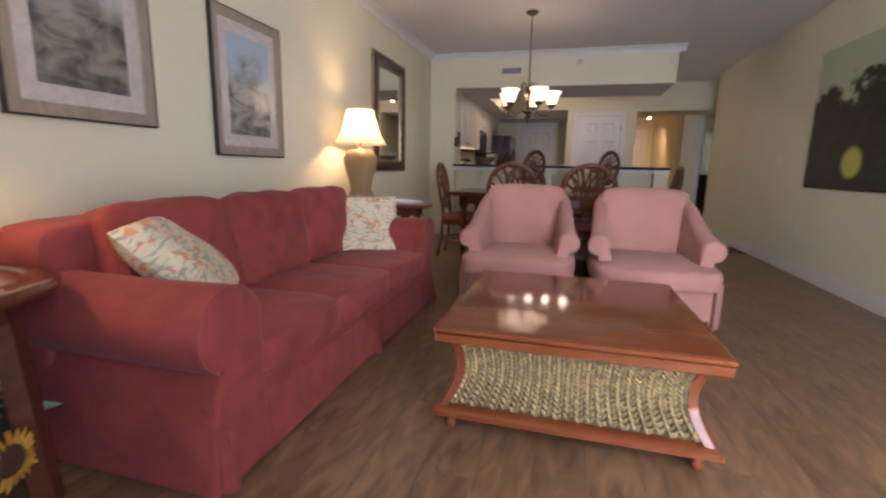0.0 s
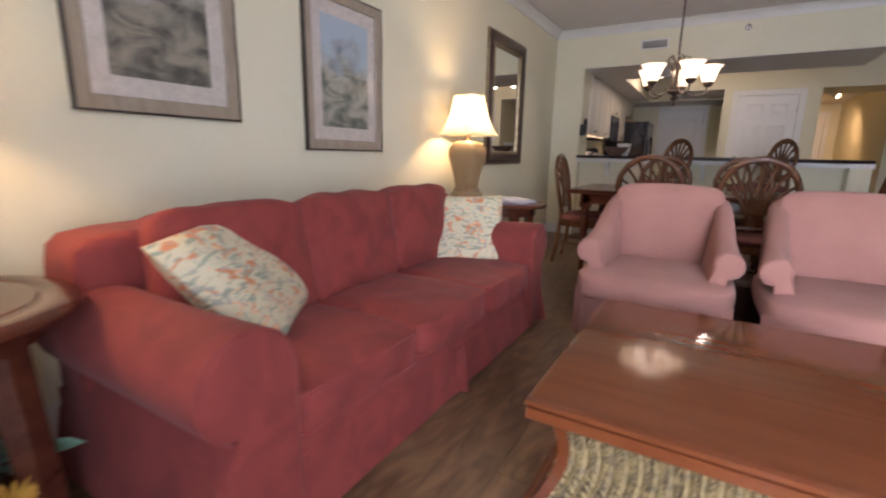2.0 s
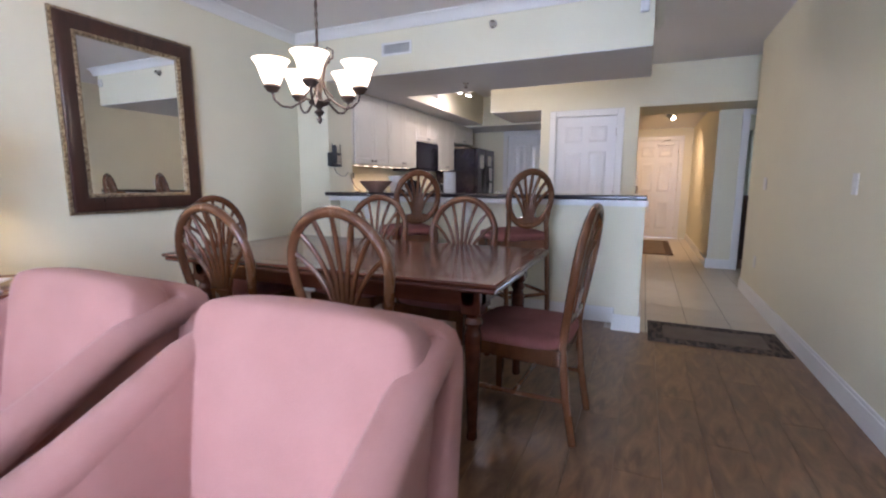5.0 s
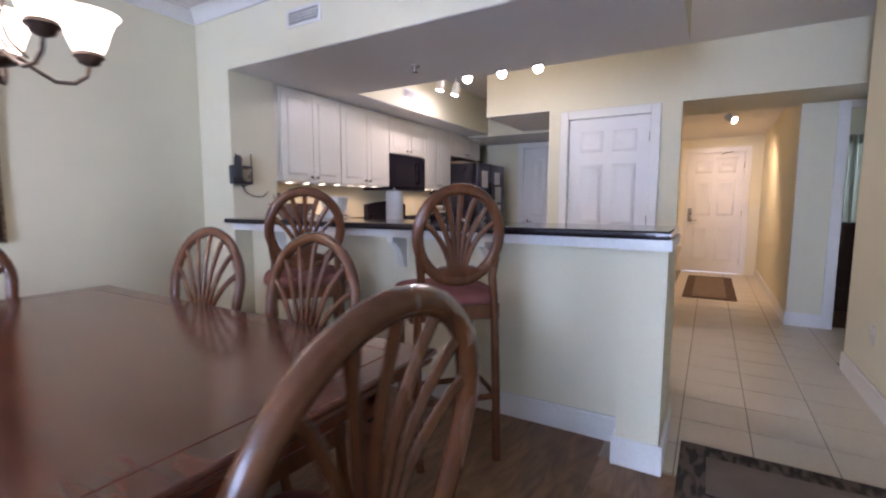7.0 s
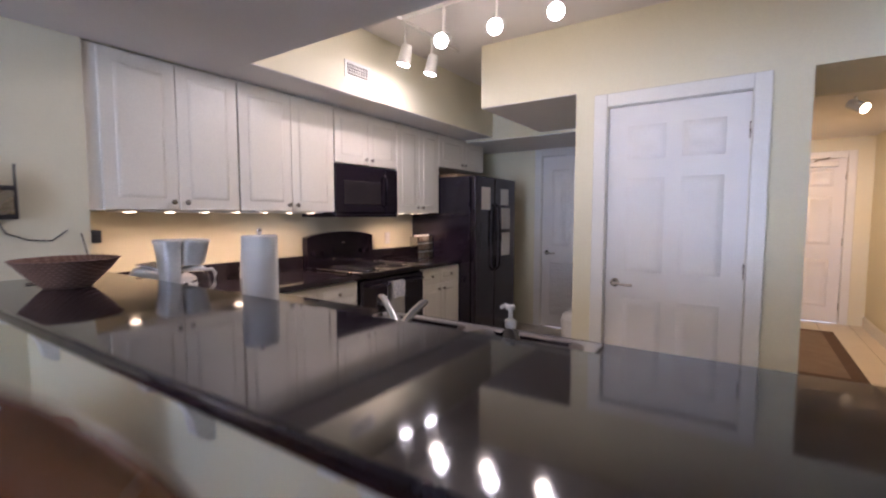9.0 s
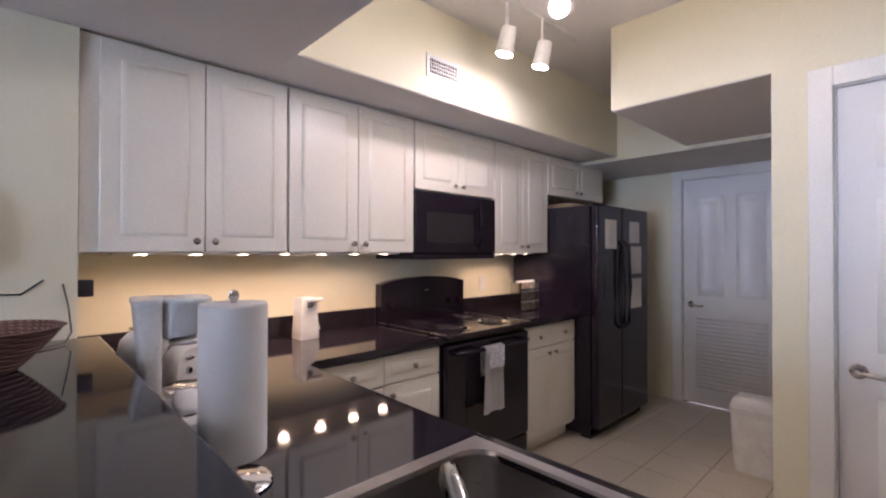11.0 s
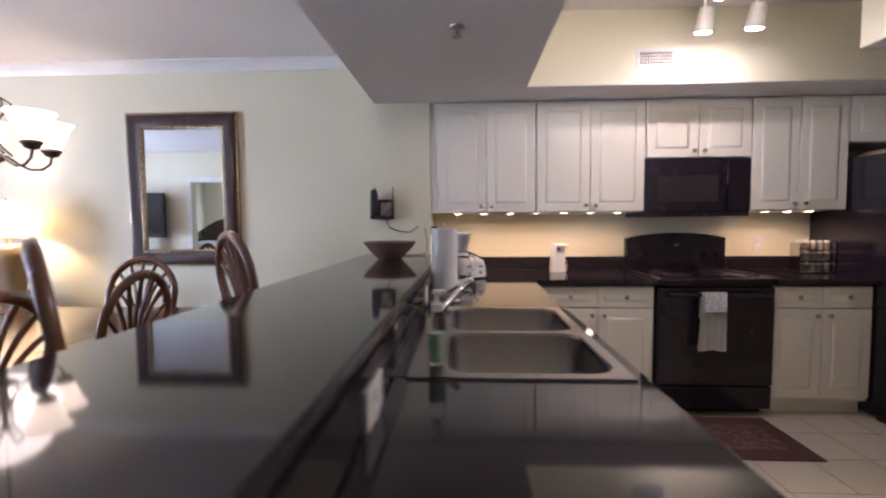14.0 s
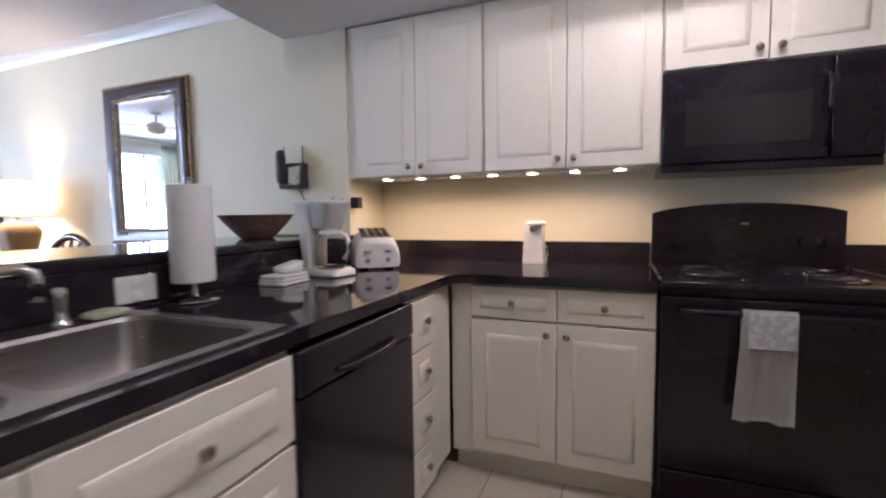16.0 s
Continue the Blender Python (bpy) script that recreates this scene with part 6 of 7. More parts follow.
# counters
SX0, SX1, SY0, SY1 = 1.65, 2.575, 0.505, 1.06     # the sink's rim
CT, CB = 0.915, 0.8785
bm = bmesh.new()
slab(bm, [(0.003, 0.47), (0.003, 1.905), (0.655, 1.905), (0.655, 1.15), (0.71, 1.095), (1.668, 1.095), (1.668, 0.47)], CB, CT, bevel=0.009, seg=2)
solo("worktop", bm, M_GRANITE, Matrix(), "polished black granite worktop in the corner", "worktop")
bm = bmesh.new()
box(bm, 1.6685, 0.47, CB, 2.5515, 0.535, CT); box(bm, 1.6685, 1.025, CB, 2.5515, 1.095, CT, bevel=0.0)
box(bm, 2.552, 0.47, CB, 3.335, 1.095, CT, bevel=0.006)
solo("worktop", bm, M_GRANITE, Matrix(), "polished black granite worktop round the sink", "worktop")
bm = bmesh.new()
box(bm, 0.003, 2.664, CB, 0.655, 3.296, CT, bevel=0.007)
solo("worktop", bm, M_GRANITE, Matrix(), "polished black granite worktop beside the stove", "worktop")
structure("backsplash", B((0.003, 0.405, CT + 0.001, 0.022, 1.905, CT + 0.105), (0.003, 2.664, CT + 0.001, 0.022, 3.296, CT + 0.105), (0.385, 0.4605, CT + 0.001, 3.335, 0.4695, 1.033), bevel=0.0), M_GRANITE, "black granite upstand behind the worktop", "backsplash")
plate(2.79, 0.4695, 0.945, "+y", "white double outlet on the black upstand", w=0.145, h=0.092)
plate(1.60, 0.4695, 0.968, "+y", "white outlet behind the paper towel", w=0.12, h=0.078)
plate(0.0, 2.95, 1.12, "+x", "white outlet on the kitchen wall")

# sink
sink = thing("kitchen_sink", Matrix(), "double-bowl stainless steel sink set in the worktop", "sink")
bm = bmesh.new()


def round_rect(x0, y0, x1, y1, r, z, n=5):
    pts = []
    for cx, cy, a0 in ((x1 - r, y0 + r, -90), (x1 - r, y1 - r, 0), (x0 + r, y1 - r, 90), (x0 + r, y0 + r, 180)):
        for k in range(n + 1):
            a = radians(a0 + 90 * k / n)
            pts.append((cx + r * math.cos(a), cy + r * math.sin(a), z))
    return pts


MX = (SX0 + SX1) / 2
bowls = [(SX0 + 0.035, SY0 + 0.095, MX - 0.014, SY1 - 0.03), (MX + 0.014, SY0 + 0.095, SX1 - 0.035, SY1 - 0.03)]
for b in bowls:
    rings = [round_rect(*b, 0.07, CT + 0.006), round_rect(b[0] + 0.004, b[1] + 0.004, b[2] - 0.004, b[3] - 0.004, 0.068, CT - 0.004), round_rect(b[0] + 0.02, b[1] + 0.02, b[2] - 0.02, b[3] - 0.02, 0.06, CT - 0.15),
             round_rect(b[0] + 0.05, b[1] + 0.05, b[2] - 0.05, b[3] - 0.05, 0.05, CT - 0.175), round_rect(b[0] + 0.15, b[1] + 0.15, b[2] - 0.15, b[3] - 0.15, 0.02, CT - 0.178)]
    rows = [[bm.verts.new(p) for p in r] for r in rings]
    for a, c in zip(rows, rows[1:]):
        for i in range(len(a)):
            bm.faces.new((a[i], a[(i + 1) % len(a)], c[(i + 1) % len(a)], c[i]))
    bm.faces.new(rows[-1])
part("bowl", bm, M_STEEL, sink)
bm = bmesh.new()
z = CT + 0.0065
for x0, y0, x1, y1 in ((SX0, SY0, SX1, SY0 + 0.095), (SX0, SY1 - 0.03, SX1, SY1), (SX0, SY0 + 0.095, SX0 + 0.035, SY1 - 0.03), (SX1 - 0.035, SY0 + 0.095, SX1, SY1 - 0.03), (MX - 0.014, SY0 + 0.095, MX + 0.014, SY1 - 0.03)):
    box(bm, x0, y0, CT + 0.0005, x1, y1, z)
for b in bowls:
    for cx, cy, sx, sy in ((b[0], b[1], 1, 1), (b[2], b[1], -1, 1), (b[2], b[3], -1, -1), (b[0], b[3], 1, -1)):
        r = 0.07
        arc = [(cx + sx * (r - r * math.cos(radians(90 * k / 6))), cy + sy * (r - r * math.sin(radians(90 * k / 6)))) for k in range(7)]
        slab(bm, [(cx, cy)] + arc, CT + 0.001, z)
part("rim", bm, M_STEEL, sink)
for b in bowls:
    bm = bmesh.new()
    lathe(bm, [(0.045, CT - 0.176), (0.043, CT - 0.172), (0.03, CT - 0.176), (0.01, CT - 0.177)], x=(b[0] + b[2]) / 2, y=(b[1] + b[3]) / 2, seg=20)
    part("drain", bm, M_CHROME, sink)

faucet = thing("kitchen_faucet", pose(2.145, 0.552, CT + 0.0065), "chrome single-lever kitchen faucet on the sink", "faucet")
bm = bmesh.new()
slab(bm, [(0.13 * math.cos(2 * math.pi * k / 24), 0.028 * math.sin(2 * math.pi * k / 24)) for k in range(24)], 0, 0.010, bevel=0.003)
lathe(bm, [(0.028, 0.008), (0.026, 0.03), (0.024, 0.09), (0.025, 0.105), (0.018, 0.112)], seg=18)
part("body", bm, M_CHROME, faucet)
bm = bmesh.new()
sweep(bm, [(0, 0, 0.065), (-0.04, 0.026, 0.085), (-0.10, 0.066, 0.122), (-0.155, 0.100, 0.146), (-0.185, 0.119, 0.152), (-0.202, 0.130, 0.142), (-0.206, 0.132, 0.122), (-0.206, 0.132, 0.085)], 0.0125)
part("spout", bm, M_CHROME, faucet)
bm = bmesh.new()
sweep(bm, [(0.0, 0, 0.105), (0.003, 0.010, 0.120), (0.012, 0.040, 0.145), (0.022, 0.078, 0.168)], rect(0.030, 0.012))
part("lever", bm, M_CHROME, faucet)
bm = bmesh.new()
lathe(bm, [(0.022, 0), (0.020, 0.006), (0.014, 0.012), (0.012, 0.05), (0.016, 0.056), (0.016, 0.085), (0.010, 0.09)], seg=14)
solo("sink_sprayer", bm, M_CHROME, pose(1.83, 0.545, CT + 0.0065), "small chrome sink sprayer", "sprayer")
bm = bmesh.new()
soft_box(bm, -0.05, -0.030, 0, 0.05, 0.030, 0.019, puff=0.003, n=6, power=6, rough=0.003)
solo("sponge", bm, shade("pale_green_sponge", (0.43, 0.46, 0.34), 0.95, scale=40, grain=300, bump=0.8), pose(1.735, 0.555, CT + 0.0068, 0, 0, 12), "pale green sponge on the sink rim", "sponge")

soap = thing("soap_bottle", pose(2.47, 0.575, CT + 0.0068), "clear pump bottle with pale green soap", "soap bottle")
bm = bmesh.new()
lathe(bm, [(0.019, 0.0), (0.022, 0.006), (0.023, 0.11), (0.020, 0.130), (0.011, 0.138), (0.011, 0.144)], seg=18, power=2.8)
part("bottle", bm, clear("pale_green_clear_plastic", (0.95, 0.99, 0.96), 0.05, 1.15), soap)
bm = bmesh.new()
lathe(bm, [(0.016, 0.006), (0.019, 0.010), (0.020, 0.085), (0.002, 0.086)], seg=16, power=2.8)
part("liquid", bm, shade("green_soap", (0.62, 0.84, 0.68), 0.2, scale=8), soap)
bm = bmesh.new()
lathe(bm, [(0.014, 0.142), (0.015, 0.160), (0.006, 0.164), (0.005, 0.186), (0.012, 0.188), (0.012, 0.197), (0.003, 0.199)], seg=14)
sweep(bm, [(0, 0, 0.193), (-0.02, 0.012, 0.193), (-0.036, 0.022, 0.185)], 0.005)
part("pump", bm, M_WHITE, soap)

towel = thing("paper_towel_holder", pose(1.475, 0.552, CT + 0.0005), "white paper towel roll on a chrome stand", "paper towel")
bm = bmesh.new()
lathe(bm, [(0.072, 0), (0.074, 0.004), (0.066, 0.010), (0.012, 0.014), (0.008, 0.02), (0.006, 0.360), (0.010, 0.365), (0.008, 0.377), (0.002, 0.380)], seg=28)
part("stand", bm, M_CHROME, towel)
bm = bmesh.new()
lathe(bm, [(0.022, 0.060), (0.060, 0.060), (0.062, 0.064), (0.062, 0.350), (0.060, 0.354), (0.022, 0.354)], seg=36)
part("roll", bm, M_PAPER, towel)

# bowl on the bar
bm = bmesh.new()
prof = [(0.070, 0.0), (0.080, 0.008), (0.102, 0.03), (0.135, 0.066), (0.164, 0.104), (0.170, 0.108), (0.163, 0.110), (0.131, 0.070), (0.096, 0.034), (0.05, 0.02), (0.002, 0.018)]
lathe(bm, prof, seg=36)
solo("woven_bowl", bm, weave("brown_wicker", (0.40, 0.24, 0.18), (0.16, 0.085, 0.06), 34, 22), pose(0.82, 0.175, 1.0705), "dark brown woven bowl on the bar top", "bowl")
bm = bmesh.new()
sweep(bm, [(0.62, 0.10, 1.074), (0.60, 0.2, 1.074), (0.56, 0.3, 1.075), (0.5, 0.36, 1.076), (0.44, 0.38, 1.10), (0.39, 0.375, 1.18), (0.386, 0.36, 1.26)], 0.003)
solo("phone_cord", bm, M_IRON, Matrix(), "thin black cord along the bar", "cord")

# coffee maker, toaster, cloth
maker = thing("coffee_maker", pose(0.860, 0.575, CT + 0.0005, 0, 0, -6), "white drip coffee maker with glass carafe", "coffee maker")
bm = bmesh.new()
ring_strip(bm, [round_rect(-w, -0.075, w, f, 0.025, z) for z, w, f in ((0.0, 0.070, 0.125), (0.006, 0.074, 0.130), (0.026, 0.072, 0.126), (0.034, 0.066, 0.112))])
part("base", bm, M_WHITE, maker)
bm = bmesh.new()
ring_strip(bm, [round_rect(-w, -b, w, -0.022, 0.016, z) for z, w, b in ((0.033, 0.056, 0.072), (0.12, 0.060, 0.076), (0.22, 0.066, 0.084), (0.30, 0.072, 0.092), (0.306, 0.077, 0.096), (0.318, 0.077, 0.096), (0.321, 0.073, 0.090))])
part("tank", bm, M_WHITE, maker)
bm = bmesh.new()
ring_strip(bm, [round_rect(-w, -0.024, w, f, 0.04, z) for z, w, f in ((0.205, 0.052, 0.075), (0.214, 0.060, 0.088), (0.30, 0.071, 0.102), (0.306, 0.077, 0.108), (0.317, 0.077, 0.108), (0.320, 0.072, 0.102))])
part("filter_basket", bm, M_WHITE, maker)
bm = bmesh.new()
lathe(bm, [(0.052, 0.037), (0.066, 0.05), (0.073, 0.09), (0.064, 0.14), (0.047, 0.175), (0.047, 0.18), (0.0455, 0.18), (0.0625, 0.14), (0.0715, 0.09), (0.0645, 0.052), (0.01, 0.0385)], y=0.048, seg=24)
pot = part("carafe", bm, clear("carafe_glass", (0.97, 0.97, 0.96), 0.02, 1.12), maker, "clear glass carafe")
bm = bmesh.new()
lathe(bm, [(0.048, 0.178), (0.050, 0.188), (0.04, 0.196), (0.004, 0.199)], y=0.048, seg=20)
part("lid", bm, M_WHITE, pot)
bm = bmesh.new()
sweep(bm, [(0.0, 0.094, 0.176), (0.0, 0.128, 0.176), (0.0, 0.142, 0.155), (0.0, 0.138, 0.10), (0.0, 0.116, 0.075)], rect(0.018, 0.013))
part("handle", bm, M_WHITE, pot)
bm = bmesh.new()
lathe(bm, [(0.055, 0.034), (0.056, 0.0355), (0.01, 0.036)], y=0.048, seg=20)
part("hot_plate", bm, M_NICKEL, maker, "pale metal warming plate")

toaster = thing("toaster", pose(0.535, 0.640, CT + 0.0005, 0, 0, -52) @ Matrix.Scale(0.93, 4), "white four-slice toaster in the corner", "toaster")
bm = bmesh.new()
prof = [(-0.13, 0.012), (-0.14, 0.04), (-0.135, 0.11), (-0.115, 0.165), (-0.07, 0.19), (0.07, 0.19), (0.115, 0.165), (0.135, 0.11), (0.14, 0.04), (0.13, 0.012)]
ring_strip(bm, [[(x * k * 0.84, y * 1.02, 0.012 + (zz - 0.012) * k2) for x, zz in prof] for y, k, k2 in ((-0.125, 0.90, 0.88), (-0.115, 0.98, 0.96), (-0.09, 1, 1), (-0.03, 1, 0.985), (0.05, 1, 0.90), (0.10, 1, 0.80), (0.118, 0.98, 0.74), (0.127, 0.92, 0.66))])
part("housing", bm, M_WHITE, toaster)
bm = bmesh.new()
box(bm, -0.076, -0.100, 0.186, 0.076, 0.092, 0.194, bevel=0.003)
slope = Matrix.Translation((0, -0.06, 0.19)) @ Matrix.Rotation(radians(-12), 4, "X") @ Matrix.Translation((0, 0.06, -0.185))
turn(bm, slope)
part("top_plate", bm, M_CHROME, toaster)
for sx in (-0.054, -0.020, 0.020, 0.054):
    for sy in (0.0,):
        bm = B((sx - 0.009, sy - 0.085, 0.1935, sx + 0.009, sy + 0.078, 0.1955))
        turn(bm, slope)
        part("slot", bm, M_BLACK, toaster)
for sx in (-0.05, 0.05):
    bm = bmesh.new()
    rod(bm, (sx, 0.122, 0.05), (sx, 0.140, 0.05), 0.014, 0.011, 14)
    part("dial", bm, M_CHROME, toaster)
    part("lever", B((sx - 0.018, 0.12, 0.088, sx + 0.018, 0.142, 0.101), bevel=0.003), M_CHROME, toaster)
for sx in (-0.065, 0.065):
    part("foot", B((sx - 0.02, -0.09, 0, sx + 0.02, 0.09, 0.014)), M_BLACK, toaster)
# a cloth folded in layers with a second one bunched on top
cloth = thing("folded_dishcloth", pose(1.10, 0.575, CT + 0.0005, 0, 0, 6), "folded white dishcloth on the worktop", "cloth")
for k, (w, d) in enumerate(((0.088, 0.056), (0.086, 0.055), (0.083, 0.053))):
    bm = bmesh.new()
    soft_box(bm, -w, -d, k * 0.0125, w, d, 0.0125 + k * 0.0125, puff=0.0015, n=8, power=16, rough=0.002, seed=k * 2.0)
    part("fold", bm, M_PAPER, cloth)
bm = bmesh.new()
soft_box(bm, -0.055, -0.030, 0, 0.055, 0.030, 0.05, puff=0.004, n=8, power=5, rough=0.009, seed=4)
for v in bm.verts:
    v.co.z *= 0.55 + 0.45 * (0.5 + v.co.x / 0.11)
solo("rolled_cloth", bm, M_PAPER, pose(1.075, 0.572, CT + 0.0385, 0, 0, 170), "bunched white cloth on the folded dishcloth", "cloth")

opener = thing("can_opener", pose(0.16, 1.36, CT + 0.0005, 0, 0, 90), "white electric can opener on the worktop", "can opener")
bm = bmesh.new()
ring_strip(bm, [[(x * k, y * k, zz) for x, y in ((-0.05, -0.05), (0.05, -0.05), (0.05, 0.05), (-0.05, 0.05))] for zz, k in ((0, 1), (0.01, 1.02), (0.20, 0.86), (0.215, 0.80))])
part("housing", bm, M_WHITE, opener)
part("lever", B((-0.02, -0.075, 0.195, 0.065, -0.044, 0.215), bevel=0.006), M_WHITE, opener)
part("cutter", B((-0.014, -0.056, 0.165, 0.014, -0.044, 0.192), bevel=0.003), M_CHROME, opener)
bm = bmesh.new()
sweep(bm, [(0.035, 0.0, 0.07), (0.065, -0.01, 0.09), (0.07, -0.02, 0.05), (0.06, -0.01, 0.008), (0.055, 0.03, 0.004)], 0.0035)
part("cord", bm, M_WHITE, opener)

# stove
stove = thing("stove", pose(0, 1.911, 0), "black electric range with coil burners", "stove")
W = 0.746
part("body", B((0.01, 0, 0.05, 0.625, W, 0.895)), M_BLACK, stove)
part("cooktop", B((0.01, -0.004, 0.896, 0.675, W + 0.004, 0.922), bevel=0.006), M_BLACK, stove)
bm = bmesh.new()
out_line = [(0.0, 0.922)] + [(W * k / 14, 1.165 + 0.042 * math.sin(math.pi * k / 14) ** 0.7) for k in range(15)] + [(W, 0.922)]
ring_strip(bm, [[(x, y, zz) for y, zz in out_line] for x in (0.015, 0.075)])
back = part("backguard", bm, M_BLACK, stove)
part("clock_panel", B((0.076, 0.27, 1.02, 0.079, 0.49, 1.09)), M_BLACKGLASS, back)
for y in (0.07, 0.16, 0.60, 0.69):
    bm = bmesh.new()
    rod(bm, (0.075, y, 1.03), (0.10, y, 1.03), 0.022, 0.019, 16)
    part("control_knob", bm, M_BLACK, back)
part("badge", B((0.0755, 0.365, 1.108, 0.0775, 0.395, 1.118)), M_NICKEL, back)
for x, y, r in ((0.22, 0.19, 0.075), (0.50, 0.19, 0.095), (0.22, 0.57, 0.095), (0.50, 0.57, 0.075)):
    bm = bmesh.new()
    lathe(bm, [(r + 0.022, 0.921), (r + 0.024, 0.926), (r + 0.012, 0.926), (r, 0.9225), (0.01, 0.9225)], x=x, y=y, seg=28)
    pan = part("drip_pan", bm, M_CHROME, stove)
    bm = bmesh.new()
    turns = 4
    sweep(bm, [(x + (r * (0.2 + 0.8 * k / 60)) * math.cos(2 * math.pi * turns * k / 60), y + (r * (0.2 + 0.8 * k / 60)) * math.sin(2 * math.pi * turns * k / 60), 0.931) for k in range(61)], 0.0055)
    part("coil", bm, M_BLACK, pan)
door = part("oven_door", B((0.6255, 0.006, 0.215, 0.662, W - 0.006, 0.865), bevel=0.006), M_BLACK, stove)
part("window", B((0.6615, 0.16, 0.40, 0.6645, W - 0.16, 0.66), bevel=0.001), M_BLACKGLASS, door)
bm = bmesh.new()
sweep(bm, [(0.66, 0.06, 0.82), (0.70, 0.065, 0.822), (0.712, 0.12, 0.823), (0.712, W - 0.12, 0.823), (0.70, W - 0.065, 0.822), (0.66, W - 0.06, 0.82)], 0.012)
part("handle", bm, M_BLACK, door)
part("storage_drawer", B((0.6255, 0.006, 0.055, 0.655, W - 0.006, 0.205), bevel=0.005), M_BLACK, stove)
part("toe", B((0.10, 0.02, 0.0, 0.56, W - 0.02, 0.051)), M_BLACK, stove)
for y in (-0.003, W + 0.003):
    bm = bmesh.new()
    box(bm, 0.07, y - 0.006, 0.9235, 0.67, y + 0.006, 0.9285, bevel=0.002)
    part("edge_strip", bm, M_NICKEL, stove, "pale metal strip closing the worktop gap")

M_TERRY = shade("white_ribbed_towel", (0.72, 0.70, 0.66), 0.95, second=(0.64, 0.62, 0.58), scale=60, stretch=(1, 1, 0.2), grain=400, bump=0.8)
dish = thing("dish_towel", pose(0.712, 2.232, 0.826), "white ribbed dish towel over the oven handle", "towel")
bm = bmesh.new()
rows = []
n = 15
for k in range(26):
    s = k / 25
    row = []
    for i in range(n):
        u = i / (n - 1) - 0.5
        wob = 0.006 * math.sin(u * 22 + s * 2)
        if s < 0.34:
            t = s / 0.34
            row.append((-0.021 - 0.002 * t, u * 0.15, -0.16 + 0.16 * t))
        elif s < 0.44:
            a = math.pi * (s - 0.34) / 0.10
            row.append((-0.018 * math.cos(a), u * 0.155, 0.018 * math.sin(a)))
        else:
            t = (s - 0.44) / 0.56
            row.append((0.020 + wob * t + 0.006 * t, u * (0.155 + 0.02 * t) + 0.012 * t * -1, -0.35 * t - 0.012 * t * abs(math.sin(u * 4))))
    rows.append([bm.verts.new(p) for p in row])
for a, b in zip(rows, rows[1:]):
    for i in range(n - 1):
        bm.faces.new((a[i], a[i + 1], b[i + 1], b[i]))
bmesh.ops.solidify(bm, geom=bm.faces[:], thickness=0.004)
part("cloth", bm, M_TERRY, dish)
bm = bmesh.new()
box(bm, 0.028, -0.062, -0.11, 0.037, 0.070, 0.012, bevel=0.004)
part("checked_fold", bm, shade("checked_cotton", (0.72, 0.72, 0.74), 0.95, second=(0.52, 0.53, 0.60), scale=45, detail=1, grain=300, bump=0.5, spread=(0.45, 0.6)), dish, "blue-checked folded edge")

# microwave
micro = thing("microwave", pose(0.003, 1.921, 1.329), "black over-the-range microwave oven", "microwave")
W = 0.720
part("body", B((0, 0, 0.0, 0.365, W, 0.405)), M_BLACK, micro)
md = part("door", B((0.366, 0.002, 0.035, 0.392, 0.555, 0.40), bevel=0.005), M_BLACK, micro)
part("window", B((0.3915, 0.085, 0.10, 0.3945, 0.50, 0.285), bevel=0.001), shade("smoked_microwave_window", (0.028, 0.023, 0.027), 0.16, scale=3), md)
bm = bmesh.new()
sweep(bm, [(0.388, 0.54, 0.08), (0.418, 0.542, 0.10), (0.422, 0.542, 0.21), (0.418, 0.542, 0.32), (0.388, 0.54, 0.34)], 0.009)
part("handle", bm, M_BLACK, md)
pn = part("control_panel", B((0.366, 0.56, 0.035, 0.392, W - 0.002, 0.40), bevel=0.005), M_BLACK, micro)
part("display", B((0.3915, 0.595, 0.33, 0.3935, W - 0.03, 0.365)), M_BLACKGLASS, pn)
for i in range(4):
    for j in range(3):
        part("button", B((0.3915, 0.598 + j * 0.032, 0.10 + i * 0.05, 0.3932, 0.620 + j * 0.032, 0.125 + i * 0.05)), M_BLACK, pn)
part("vent_grille", B((0.366, 0.002, 0.0, 0.385, W - 0.002, 0.033), bevel=0.004), M_BLACK, micro)

# lights under the cabinets
for y0, n in ((0.50, 7), (2.72, 3)):
    L = 1.36 if n == 7 else 0.46
    strip = thing("under_cabinet_light_strip", pose(0.30, y0, UB - 0.0005), "lit puck lights under the wall cabinets", "light strip")
    part("rail", B((-0.022, 0, -0.009, 0.022, L, 0), bevel=0.002), M_WHITE, strip)
    for k in range(n):
        bm = bmesh.new()
        lathe(bm, [(0.024, -0.0100), (0.026, -0.0095), (0.026, -0.0088)], y=L * (k + 0.5) / n, seg=18)
        part("lens", bm, M_PUCK, strip, "glowing round lens")

# fridge
fridge = thing("refrigerator", pose(0.04, 3.302, 0), "black side-by-side refrigerator with papers on it", "refrigerator")
part("cabinet_body", B((0, 0, 0.02, 0.70, 0.88, 1.72), bevel=0.006), M_BLACK, fridge)
fd = part("freezer_door", B((0.706, 0.004, 0.08, 0.765, 0.385, 1.725), bevel=0.012), M_BLACK, fridge)
rd = part("fridge_door", B((0.706, 0.391, 0.08, 0.765, 0.876, 1.725), bevel=0.012), M_BLACK, fridge)
for dd, y in ((fd, 0.345), (rd, 0.431)):
    bm = bmesh.new()
    sweep(bm, [(0.76, y, 0.78), (0.80, y, 0.82), (0.812, y, 1.10), (0.80, y, 1.42), (0.76, y, 1.46)], 0.013)
    part("handle", bm, M_BLACK, dd)
part("dispenser", B((0.764, 0.10, 1.00, 0.768, 0.28, 1.28), bevel=0.001), M_BLACKGLASS, fd)
